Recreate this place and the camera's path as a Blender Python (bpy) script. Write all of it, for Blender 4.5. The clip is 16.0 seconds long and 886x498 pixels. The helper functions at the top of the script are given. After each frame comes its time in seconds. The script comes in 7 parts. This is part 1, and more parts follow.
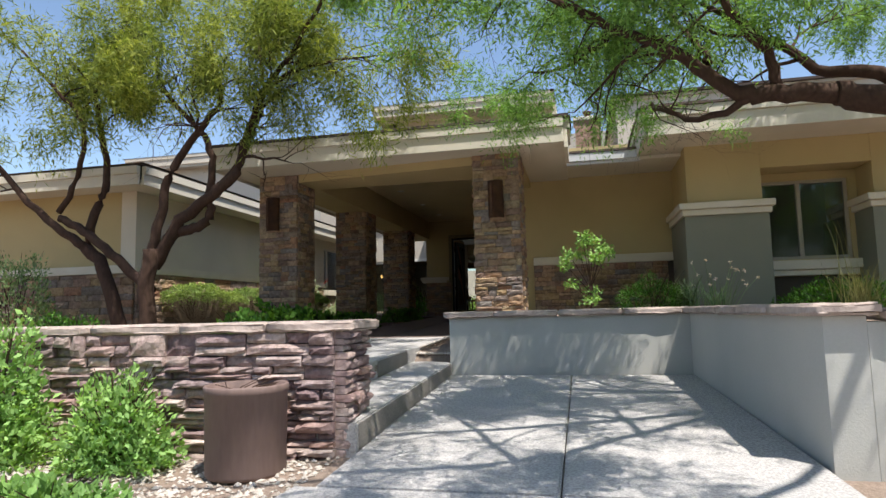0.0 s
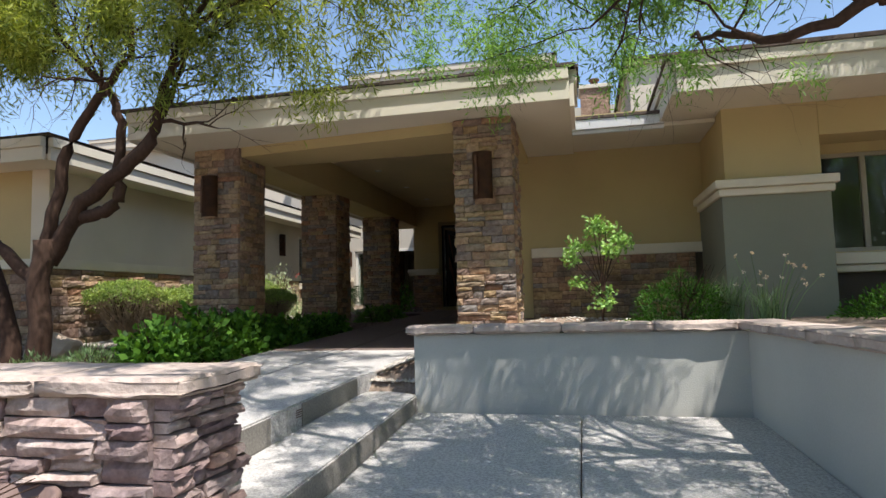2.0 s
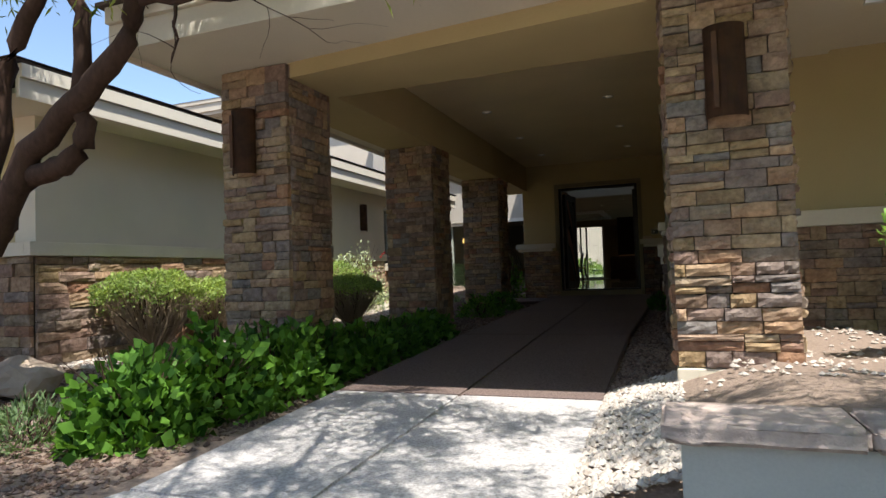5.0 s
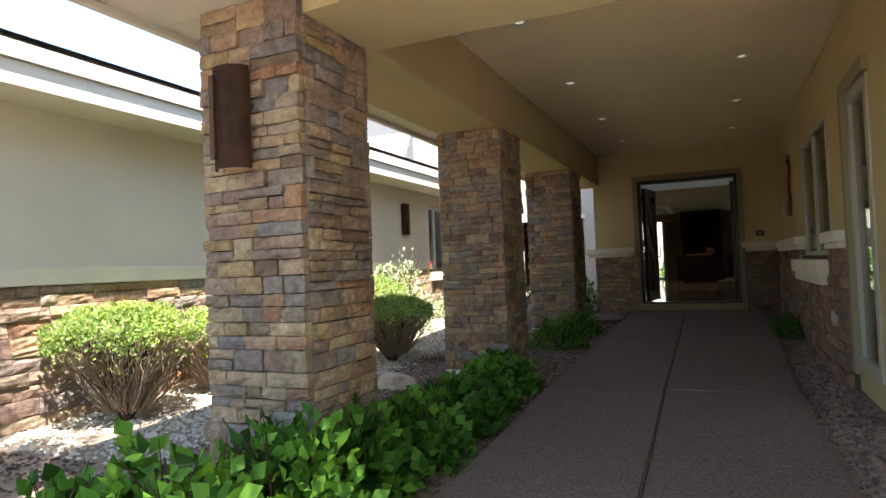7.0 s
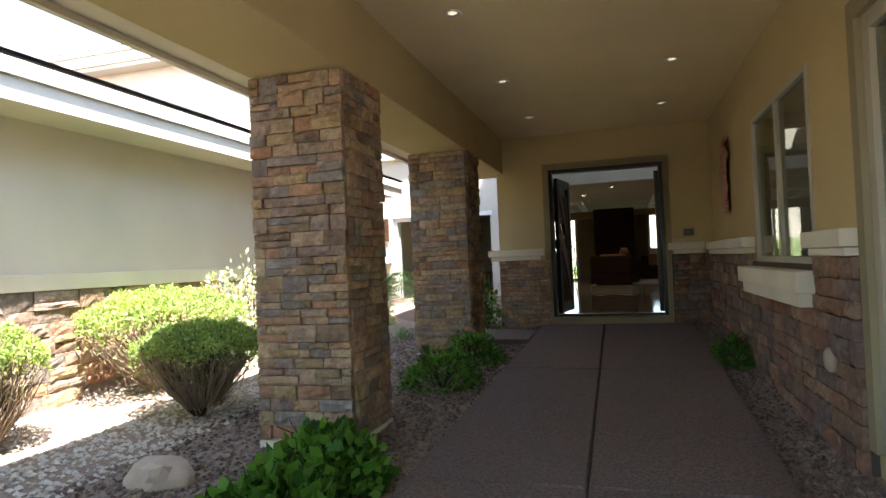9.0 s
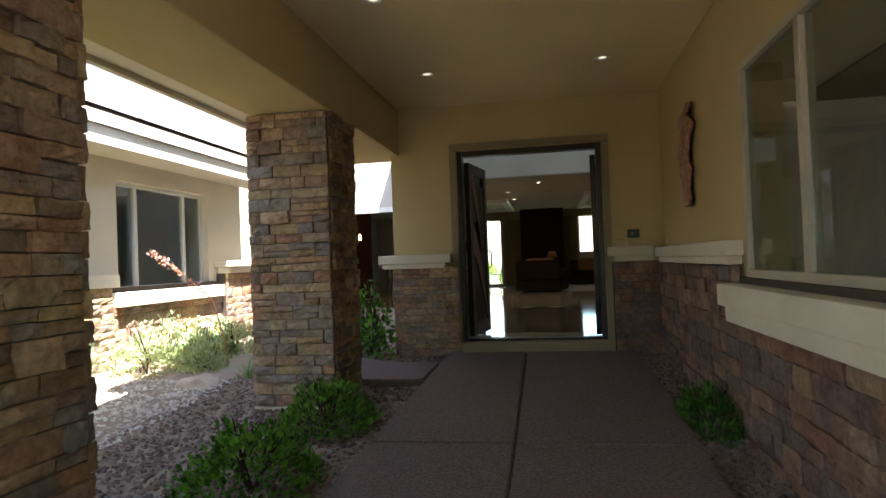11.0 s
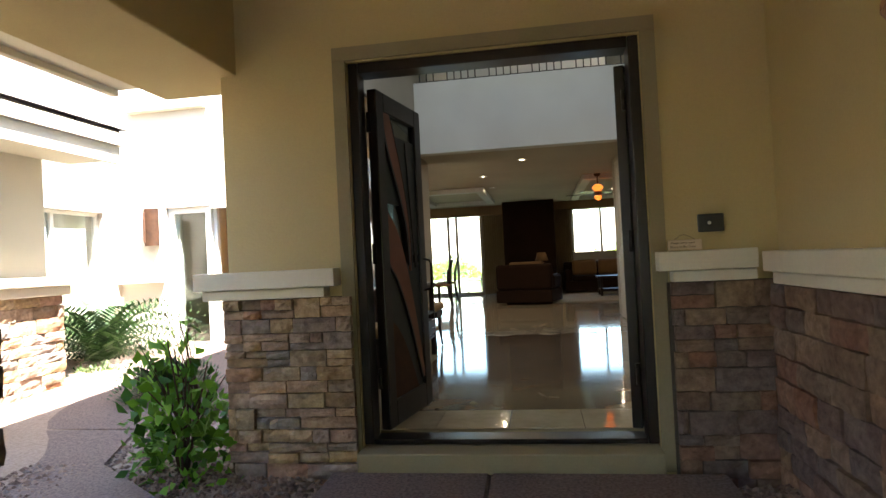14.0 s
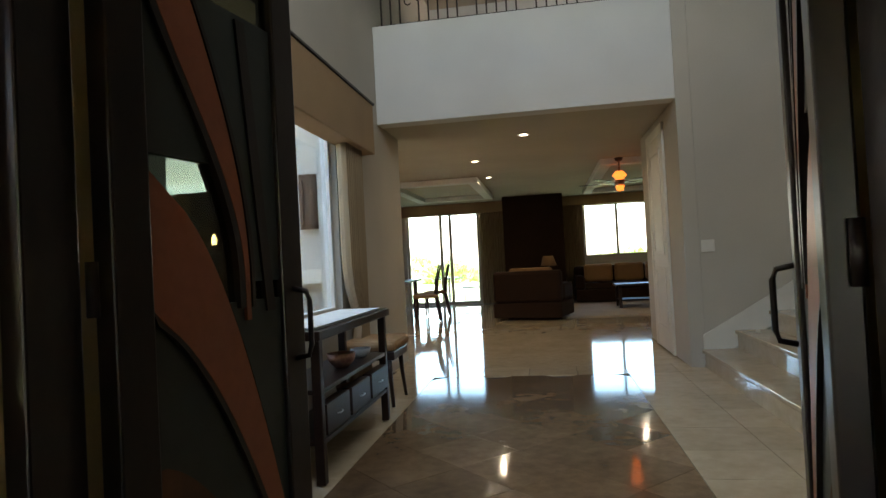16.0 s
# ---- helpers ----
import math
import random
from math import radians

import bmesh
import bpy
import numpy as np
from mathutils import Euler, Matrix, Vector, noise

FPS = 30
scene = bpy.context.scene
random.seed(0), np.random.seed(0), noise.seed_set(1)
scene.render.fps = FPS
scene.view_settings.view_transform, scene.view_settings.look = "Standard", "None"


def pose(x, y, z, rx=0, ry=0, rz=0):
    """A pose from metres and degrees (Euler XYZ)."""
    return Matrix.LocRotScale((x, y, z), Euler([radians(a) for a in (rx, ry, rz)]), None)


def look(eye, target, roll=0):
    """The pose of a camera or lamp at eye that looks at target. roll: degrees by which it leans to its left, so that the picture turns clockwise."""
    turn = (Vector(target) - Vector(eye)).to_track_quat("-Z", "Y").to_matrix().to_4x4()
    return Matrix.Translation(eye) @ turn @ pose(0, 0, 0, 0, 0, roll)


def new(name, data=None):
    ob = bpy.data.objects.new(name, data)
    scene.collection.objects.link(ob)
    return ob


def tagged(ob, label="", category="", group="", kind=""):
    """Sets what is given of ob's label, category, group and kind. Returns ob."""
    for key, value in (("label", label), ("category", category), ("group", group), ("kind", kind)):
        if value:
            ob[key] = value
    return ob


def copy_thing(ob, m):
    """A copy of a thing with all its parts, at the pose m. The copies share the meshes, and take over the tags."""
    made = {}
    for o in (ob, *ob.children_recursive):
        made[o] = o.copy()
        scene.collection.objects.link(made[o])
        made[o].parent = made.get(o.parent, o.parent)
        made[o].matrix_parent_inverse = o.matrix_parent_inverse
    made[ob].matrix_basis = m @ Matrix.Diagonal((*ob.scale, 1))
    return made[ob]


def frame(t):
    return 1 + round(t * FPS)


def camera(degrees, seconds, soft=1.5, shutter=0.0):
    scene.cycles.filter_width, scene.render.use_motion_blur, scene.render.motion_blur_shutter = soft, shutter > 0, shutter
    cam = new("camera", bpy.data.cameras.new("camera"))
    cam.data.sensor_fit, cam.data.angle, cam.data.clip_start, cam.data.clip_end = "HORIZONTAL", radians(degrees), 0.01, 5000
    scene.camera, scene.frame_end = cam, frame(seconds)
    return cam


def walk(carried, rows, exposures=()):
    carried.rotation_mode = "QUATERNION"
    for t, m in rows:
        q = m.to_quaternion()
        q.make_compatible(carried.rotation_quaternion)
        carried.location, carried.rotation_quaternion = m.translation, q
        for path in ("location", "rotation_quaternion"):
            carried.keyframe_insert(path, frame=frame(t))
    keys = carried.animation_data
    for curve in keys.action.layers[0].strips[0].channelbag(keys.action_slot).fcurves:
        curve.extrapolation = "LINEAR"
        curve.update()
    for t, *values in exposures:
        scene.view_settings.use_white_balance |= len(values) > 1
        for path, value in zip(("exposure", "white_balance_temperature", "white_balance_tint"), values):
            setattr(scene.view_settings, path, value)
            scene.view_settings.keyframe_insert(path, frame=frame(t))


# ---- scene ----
cam = camera(71.2, 16.0)
METRES, EYE, TILT, LEAN, TURN = 18.0, 0.71, 0.0, 0.0, 12.6
ROWS = [
    (0.0, 0.0, 0.0, 0.0, 0.14, 5.84, 1.38),
    (0.5, 0.0033, 0.0289, 0.0029, 0.0, 5.82, 1.35),
    (1.0, 0.0082, 0.0564, 0.0057, -0.12, 5.77, 1.44),
    (1.5, 0.0163, 0.0834, 0.0094, -0.07, 5.61, 1.56),
    (2.0, 0.0185, 0.1061, 0.012, 0.27, 4.67, 1.49),
    (2.5, 0.0175, 0.1328, 0.0133, 0.78, 3.89, 1.52),
    (3.0, 0.0171, 0.1625, 0.0156, 1.48, 3.35, 1.56),
    (3.5, 0.011, 0.1931, 0.0204, 2.24, 2.65, 1.63),
    (4.0, 0.0025, 0.2228, 0.0231, 3.29, 2.16, 1.75),
    (4.5, -0.0089, 0.2536, 0.0244, 6.03, 2.24, 1.82),
    (5.0, -0.0225, 0.2835, 0.0271, 8.02, 2.26, 1.99),
    (7.5, -0.0599, 0.4213, 0.0476, 11.32, 1.73, 2.35),
    (8.0, -0.057, 0.4539, 0.0482, 10.02, 1.57, 2.45),
    (8.5, -0.0525, 0.4858, 0.0499, 7.6, 1.42, 2.33),
    (9.0, -0.0435, 0.515, 0.0503, 3.63, 1.27, 2.44),
    (9.5, -0.0365, 0.5451, 0.0507, 0.87, 1.32, 2.28),
    (12.0, -0.0008, 0.7039, 0.0556, -3.41, 1.13, 2.51),
    (12.5, 0.0081, 0.7364, 0.0565, -3.66, 1.19, 2.68),
    (13.0, 0.0148, 0.7698, 0.0571, -3.69, 1.15, 2.69),
    (13.5, 0.0225, 0.8034, 0.0575, -3.8, 1.08, 2.84),
    (14.0, 0.0295, 0.8368, 0.0589, -3.62, 1.09, 2.84),
    (14.5, 0.0351, 0.8692, 0.0597, -3.5, 1.18, 2.92),
    (15.0, 0.0426, 0.903, 0.0608, -3.33, 1.14, 2.97),
    (15.5, 0.0492, 0.9371, 0.0623, -3.34, 1.07, 2.93),
    (16.0, 0.0576, 0.9693, 0.0634, -3.15, 1.16, 3.0),
]
walk(cam, [(t, pose(0, 0, EYE, TILT, LEAN, TURN) @ pose(METRES * x, METRES * y, METRES * z, 90 + pitch, roll, yaw)) for t, x, y, z, yaw, pitch, roll in ROWS],
     [(0, 0.55), (2, 0.68), (3, 0.7), (5, 0.85), (7.5, 2.7), (9, 2.95), (9.7, 2.8), (12, 3.45), (13.5, 3.85), (14, 3.9), (14.5, 3.65), (15.2, 3.7), (16, 4.05)])

def walk_z(y):
    return 0.30 + (y - 7.5) * 0.032


def low_z(y):
    return (y - 7.0) * 0.062


# ---- light ----
SUN_WAY = Vector((0.34, -0.30, 1.0)).normalized()
world = bpy.data.worlds.new("world")
scene.world = world
world.use_nodes = True
wn = world.node_tree.nodes
sky = wn.new("ShaderNodeTexSky")
sky.sky_type, sky.sun_disc = "NISHITA", False
sky.ozone_density, sky.dust_density = 1.1, 0.6
sky.sun_elevation = math.asin(SUN_WAY.z)
sky.sun_rotation = math.atan2(SUN_WAY.x, SUN_WAY.y)
world.node_tree.links.new(sky.outputs[0], wn["Background"].inputs[0])
wn["Background"].inputs[1].default_value = 0.14
sun = new("sun", bpy.data.lights.new("sun", "SUN"))
sun.data.energy, sun.data.angle, sun.data.color = 5.0, radians(0.53), (1.0, 0.97, 0.93)
sun.matrix_world = look(SUN_WAY * 50, (0, 0, 0))


def lamp(name, at, watts, size, color=(1.0, 0.78, 0.52)):
    ob = new(name, bpy.data.lights.new(name, "AREA"))
    ob.data.shape, ob.data.size, ob.data.energy, ob.data.color = "DISK", size, watts, color
    ob.matrix_world = pose(*at)
    return ob


# ---- materials ----
def nodes_of(name):
    m = bpy.data.materials.new(name)
    m.use_nodes = True
    nt = m.node_tree
    return m, nt, nt.nodes["Principled BSDF"]


def ramp(nt, src, stops):
    r = nt.nodes.new("ShaderNodeValToRGB")
    e = r.color_ramp.elements
    while len(e) < len(stops):
        e.new(0.5)
    for el, (p, c) in zip(e, stops):
        el.position, el.color = p, (*c, 1)
    nt.links.new(src, r.inputs[0])
    return r.outputs[0]


def noise_tex(nt, scale, detail=4, rough=0.55, vec=None, stretch=None):
    n = nt.nodes.new("ShaderNodeTexNoise")
    n.inputs["Scale"].default_value, n.inputs["Detail"].default_value, n.inputs["Roughness"].default_value = scale, detail, rough
    if vec is None:
        g = nt.nodes.new("ShaderNodeNewGeometry")
        vec = g.outputs["Position"]
    if stretch:
        mp = nt.nodes.new("ShaderNodeMapping")
        mp.inputs["Scale"].default_value = stretch
        nt.links.new(vec, mp.inputs[0])
        vec = mp.outputs[0]
    nt.links.new(vec, n.inputs["Vector"])
    return n.outputs["Fac"]


def mix(nt, a, b, fac, mode="MIX"):
    m = nt.nodes.new("ShaderNodeMix")
    m.data_type, m.blend_type = "RGBA", mode
    for sock, v in ((m.inputs["Factor"], fac), (m.inputs["A"], a), (m.inputs["B"], b)):
        if isinstance(v, (int, float)):
            sock.default_value = v
        elif isinstance(v, tuple):
            sock.default_value = (*v, 1)
        else:
            nt.links.new(v, sock)
    return m.outputs["Result"]


def bump(nt, bsdf, height, dist=0.01, strength=0.6):
    b = nt.nodes.new("ShaderNodeBump")
    b.inputs["Distance"].default_value, b.inputs["Strength"].default_value = dist, strength
    nt.links.new(height, b.inputs["Height"])
    nt.links.new(b.outputs[0], bsdf.inputs["Normal"])


def surface(name, dark, light, rough=0.8, fine=60.0, broad=1.5, bump_at=None, bump_dist=0.004, metal=0.0, spec=0.5,
            stretch=None, per=0.0, spread=0.5):
    m, nt, b = nodes_of(name)
    f1 = noise_tex(nt, fine, 5, 0.6, stretch=stretch)
    f2 = noise_tex(nt, broad, 3, 0.5)
    mid = tuple((x + y) / 2 for x, y in zip(dark, light))
    c1 = ramp(nt, f1, [(0.5 - spread / 2, dark), (0.5 + spread / 2, light)])
    c2 = ramp(nt, f2, [(0.3, tuple(v * 0.86 for v in mid)), (0.7, tuple(min(v * 1.12, 1) for v in mid))])
    col = mix(nt, c1, c2, 0.5)
    if per:
        oi = nt.nodes.new("ShaderNodeObjectInfo")
        col = mix(nt, col, ramp(nt, oi.outputs["Random"], [(0, (1 - per,) * 3), (1, (1 + per,) * 3)]), 1.0, "MULTIPLY")
    nt.links.new(col, b.inputs["Base Color"])
    b.inputs["Roughness"].default_value, b.inputs["Metallic"].default_value = rough, metal
    b.inputs["Specular IOR Level"].default_value = spec
    bump(nt, b, f1 if bump_at is None else noise_tex(nt, bump_at, 4, 0.6, stretch=stretch), bump_dist)
    return m


def stone_material(name, palette, lift=1.0):
    m, nt, b = nodes_of(name)
    oi = nt.nodes.new("ShaderNodeObjectInfo")
    base = ramp(nt, oi.outputs["Random"], [(i / (len(palette) - 1), tuple(v * lift for v in c)) for i, c in enumerate(palette)])
    f = noise_tex(nt, 22, 6, 0.65)
    g = noise_tex(nt, 5.0, 4, 0.6)
    col = mix(nt, base, ramp(nt, f, [(0.3, (0.62, 0.58, 0.55)), (0.7, (1.25, 1.22, 1.2))]), 1.0, "MULTIPLY")
    col = mix(nt, col, ramp(nt, g, [(0.35, (0.8, 0.74, 0.72)), (0.65, (1.15, 1.13, 1.08))]), 1.0, "MULTIPLY")
    nt.links.new(col, b.inputs["Base Color"])
    b.inputs["Roughness"].default_value, b.inputs["Specular IOR Level"].default_value = 0.88, 0.25
    bump(nt, b, noise_tex(nt, 16, 10, 0.62), 0.022, 1.0)
    return m


def glass_material(name, tint=(1, 1, 1), rough=0.0):
    m, nt, b = nodes_of(name)
    nt.nodes.remove(b)
    out = nt.nodes["Material Output"]
    t, g, mx, fr, pw, ma = (nt.nodes.new(k) for k in ("ShaderNodeBsdfTransparent", "ShaderNodeBsdfGlossy", "ShaderNodeMixShader", "ShaderNodeLayerWeight",
                                                      "ShaderNodeMath", "ShaderNodeMath"))
    t.inputs[0].default_value = (*tint, 1)
    g.inputs["Roughness"].default_value, fr.inputs["Blend"].default_value = rough, 0.5
    pw.operation, ma.operation = "POWER", "MULTIPLY_ADD"
    pw.inputs[1].default_value, ma.inputs[1].default_value, ma.inputs[2].default_value = 5.0, 0.93, 0.05
    nt.links.new(fr.outputs["Facing"], pw.inputs[0])
    nt.links.new(pw.outputs[0], ma.inputs[0])
    nt.links.new(ma.outputs[0], mx.inputs[0])
    nt.links.new(t.outputs[0], mx.inputs[1])
    nt.links.new(g.outputs[0], mx.inputs[2])
    nt.links.new(mx.outputs[0], out.inputs[0])
    return m


def glow_material(name, color, strength):
    m, nt, b = nodes_of(name)
    b.inputs["Base Color"].default_value = (*color, 1)
    b.inputs["Emission Color"].default_value = (*color, 1)
    b.inputs["Emission Strength"].default_value = strength
    return m


def leaf_material(name, dark, light, through_light=0.35):
    m, nt, b = nodes_of(name)
    g = nt.nodes.new("ShaderNodeNewGeometry")
    col = ramp(nt, g.outputs["Random Per Island"], [(0.0, dark), (0.6, light), (1.0, tuple(v * 1.25 for v in light))])
    col = mix(nt, col, ramp(nt, noise_tex(nt, 1.3, 3), [(0.3, (0.75, 0.8, 0.8)), (0.7, (1.2, 1.12, 0.95))]), 1.0, "MULTIPLY")
    nt.links.new(col, b.inputs["Base Color"])
    b.inputs["Roughness"].default_value, b.inputs["Specular IOR Level"].default_value = 0.55, 0.2
    tr, mx, out = nt.nodes.new("ShaderNodeBsdfTranslucent"), nt.nodes.new("ShaderNodeMixShader"), nt.nodes["Material Output"]
    nt.links.new(mix(nt, col, (1.5, 1.5, 0.7), 1.0, "MULTIPLY"), tr.inputs[0])
    mx.inputs[0].default_value = through_light
    nt.links.new(b.outputs[0], mx.inputs[1])
    nt.links.new(tr.outputs[0], mx.inputs[2])
    nt.links.new(mx.outputs[0], out.inputs[0])
    return m


M_KHAKI = surface("stucco khaki", (0.45, 0.35, 0.175), (0.52, 0.41, 0.215), 0.9, 90, 0.9, bump_dist=0.003, spec=0.2)
# Taupe lightened to stand in for sunlight bounced up from the gravel.
M_TAUPE = surface("stucco taupe", (0.62, 0.55, 0.43), (0.68, 0.61, 0.48), 0.9, 90, 0.9, bump_dist=0.003, spec=0.2)
# The same stucco in a darker copy, since the court walls stand in sun.
M_COURT = surface("sunlit court stucco", (0.42, 0.375, 0.31), (0.48, 0.43, 0.36), 0.9, 90, 0.9, bump_dist=0.003, spec=0.2)
M_GREY = surface("stucco grey", (0.42, 0.41, 0.365), (0.50, 0.485, 0.44), 0.92, 80, 1.1, bump_dist=0.003, spec=0.2)
M_GREEN = surface("stucco olive grey", (0.20, 0.20, 0.15), (0.25, 0.245, 0.19), 0.92, 80, 1.1, bump_dist=0.003, spec=0.2)
M_CREAM = surface("stucco cream", (0.56, 0.48, 0.38), (0.64, 0.56, 0.45), 0.9, 80, 0.9, bump_dist=0.003, spec=0.2)
M_FASCIA = surface("painted fascia", (0.60, 0.54, 0.43), (0.66, 0.60, 0.49), 0.75, 40, 0.8, bump_dist=0.001, spec=0.3)
M_BAND = surface("precast band", (0.62, 0.55, 0.43), (0.70, 0.63, 0.50), 0.85, 50, 2.0, bump_dist=0.002, spec=0.2)
M_CAP = surface("cast stone coping", (0.32, 0.235, 0.20), (0.60, 0.49, 0.42), 0.9, 16, 3.5, bump_at=14, bump_dist=0.03, spec=0.2)
# Concrete darkened in its colour to stand in for the porch shade.
M_WALK = surface("shade-toned aggregate concrete", (0.07, 0.048, 0.041), (0.23, 0.17, 0.145), 0.92, 60, 0.7, bump_dist=0.008, spec=0.25, spread=0.2)
# The same concrete, lightened to stand in for full sun.
M_PATIO = surface("sun-toned pale concrete", (0.24, 0.22, 0.207), (0.62, 0.585, 0.55), 0.92, 60, 0.7, bump_dist=0.008, spec=0.25, spread=0.22)
# Riser strips: darker and more mottled than the treads.
M_RISER = surface("darker mottled step edge", (0.10, 0.09, 0.08), (0.34, 0.31, 0.27), 0.95, 60, 6, bump_dist=0.008, spec=0.2)
M_GRAVEL = surface("gravel bed", (0.12, 0.085, 0.062), (0.42, 0.32, 0.25), 0.95, 45, 1.0, bump_dist=0.03, spec=0.2)
M_MORTAR = surface("dark joint mortar", (0.05, 0.04, 0.032), (0.10, 0.08, 0.065), 0.95, 60, 3, bump_dist=0.004, spec=0.1)
M_TILE = surface("roof tile", (0.05, 0.038, 0.032), (0.14, 0.105, 0.085), 0.9, 30, 3, bump_dist=0.01, spec=0.2, per=0.25)
M_STEEL = surface("painted gutter", (0.55, 0.55, 0.54), (0.62, 0.62, 0.60), 0.6, 40, 1, bump_dist=0.001)
M_TRIM = surface("entry surround stucco", (0.24, 0.20, 0.12), (0.29, 0.245, 0.15), 0.9, 80, 1, bump_dist=0.002, spec=0.2)
M_DARKLINE = surface("dark metal edge", (0.03, 0.025, 0.022), (0.06, 0.05, 0.045), 0.6, 40, 3, bump_dist=0.001)
M_IRON = surface("dark wrought metal", (0.010, 0.006, 0.005), (0.022, 0.013, 0.010), 0.32, 30, 3, bump_dist=0.001, metal=0.3)
M_COPPER = surface("copper brown panel", (0.20, 0.065, 0.03), (0.30, 0.10, 0.05), 0.38, 25, 3, bump_dist=0.001, metal=0.35)
M_RUST = surface("rusted steel", (0.015, 0.010, 0.008), (0.17, 0.07, 0.028), 0.7, 9, 4, bump_dist=0.003, metal=0.2)
M_FRAME = surface("tan window frame", (0.36, 0.32, 0.24), (0.42, 0.37, 0.29), 0.6, 40, 2, bump_dist=0.001)
M_WHITE = surface("white paint", (0.60, 0.57, 0.50), (0.66, 0.63, 0.56), 0.55, 40, 2, bump_dist=0.0006)
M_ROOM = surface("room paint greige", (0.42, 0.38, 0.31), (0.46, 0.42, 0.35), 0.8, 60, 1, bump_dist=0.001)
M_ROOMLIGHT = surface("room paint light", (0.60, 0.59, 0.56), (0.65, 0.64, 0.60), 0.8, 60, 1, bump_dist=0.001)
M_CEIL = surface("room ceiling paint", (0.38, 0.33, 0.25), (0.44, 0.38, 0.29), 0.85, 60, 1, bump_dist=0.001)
M_PORCHCEIL = surface("porch ceiling stucco", (0.70, 0.57, 0.34), (0.76, 0.63, 0.39), 0.9, 90, 0.9, bump_dist=0.002, spec=0.2)
M_WOOD = surface("dark walnut", (0.014, 0.007, 0.005), (0.032, 0.016, 0.011), 0.36, 8, 3, bump_dist=0.001, stretch=(1, 12, 12), spec=0.3)
M_TAN = surface("tan upholstery", (0.30, 0.17, 0.07), (0.38, 0.22, 0.10), 0.8, 120, 4, bump_dist=0.002)
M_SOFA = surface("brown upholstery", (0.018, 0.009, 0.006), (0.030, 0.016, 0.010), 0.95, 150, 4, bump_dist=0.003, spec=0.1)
M_CUSHION = surface("ochre cushion cloth", (0.17, 0.09, 0.035), (0.25, 0.14, 0.06), 0.95, 150, 5, bump_dist=0.003)
M_CURTAIN = surface("striped drape cloth", (0.20, 0.13, 0.07), (0.42, 0.31, 0.18), 0.8, 9, 2, bump_dist=0.002, stretch=(6, 6, 0.02))
M_VALANCE = surface("valance cloth", (0.27, 0.17, 0.08), (0.34, 0.22, 0.12), 0.9, 120, 2, bump_dist=0.002)
M_CARPET = surface("beige carpet", (0.30, 0.25, 0.19), (0.38, 0.32, 0.25), 1.0, 200, 2, bump_dist=0.006)
M_LACE = surface("white lace runner", (0.45, 0.45, 0.42), (0.75, 0.75, 0.72), 0.95, 60, 6, bump_dist=0.003)
M_BARK = surface("brown bark", (0.022, 0.013, 0.009), (0.095, 0.055, 0.038), 0.95, 26, 3, bump_dist=0.012, stretch=(1, 1, 0.4), spec=0.2)
M_ROCK = surface("pale landscape rock", (0.30, 0.22, 0.16), (0.55, 0.44, 0.34), 0.95, 9, 2, bump_dist=0.02, spec=0.2)
M_POT = surface("brown clay pot", (0.15, 0.095, 0.08), (0.23, 0.155, 0.13), 0.75, 30, 4, bump_dist=0.002, stretch=(1, 1, 0.2))
M_SOIL = surface("bark mulch", (0.03, 0.02, 0.014), (0.16, 0.10, 0.065), 1.0, 40, 3, bump_dist=0.03, spec=0.1)
M_FARGRASS = surface("rough grass", (0.16, 0.18, 0.09), (0.30, 0.31, 0.18), 1.0, 3, 0.15, bump_dist=0.05, spec=0.1)
M_DESERT = surface("desert ground", (0.30, 0.24, 0.18), (0.40, 0.33, 0.25), 1.0, 6, 0.2, bump_dist=0.02, spec=0.1)
M_STONE = stone_material("ledge stone", [(0.17, 0.12, 0.09), (0.34, 0.25, 0.14), (0.19, 0.16, 0.14), (0.40, 0.31, 0.20), (0.29, 0.16, 0.10), (0.21, 0.195, 0.185),
                                         (0.24, 0.18, 0.15), (0.38, 0.27, 0.18), (0.24, 0.17, 0.14)], 1.12)
M_STONE2 = stone_material("purple ledge stone", [(0.62, 0.54, 0.49), (0.27, 0.21, 0.21), (0.50, 0.40, 0.37), (0.24, 0.18, 0.19), (0.38, 0.27, 0.25), (0.58, 0.49, 0.45),
                                                 (0.27, 0.21, 0.22), (0.38, 0.26, 0.22)])
# Redder stone, with the east wall's shade also darkened into its colours.
M_STONE3 = stone_material("shade-toned reddish brown ledge stone", [(0.15, 0.10, 0.085), (0.27, 0.19, 0.13), (0.15, 0.12, 0.11), (0.30, 0.21, 0.15), (0.24, 0.13, 0.09), (0.17, 0.14, 0.135), (0.19, 0.13, 0.11)])
M_GLASS = glass_material("window glass", (0.80, 0.84, 0.83))
M_DOORGLASS = glass_material("textured door glass", (0.42, 0.48, 0.44), 0.08)
M_GLASSTOP = glass_material("table glass", (0.85, 0.9, 0.9))
M_AMBER = glow_material("amber glass shade", (0.8, 0.15, 0.02), 0.2)
M_PATINA = surface("dark green patina panel", (0.018, 0.022, 0.018), (0.035, 0.042, 0.034), 0.45, 14, 3, bump_dist=0.001, metal=0.2)
M_BULB = glow_material("lamp glow", (1.0, 0.86, 0.62), 5.0)
M_BLACK = surface("black plastic", (0.012, 0.012, 0.012), (0.02, 0.02, 0.02), 0.35, 40, 3, bump_dist=0.0003)
M_LEAF_A = leaf_material("feathery acacia leaf", (0.09, 0.14, 0.025), (0.29, 0.33, 0.08), 0.45)
M_LEAF_B = leaf_material("mesquite leaf", (0.09, 0.19, 0.05), (0.22, 0.37, 0.11), 0.45)
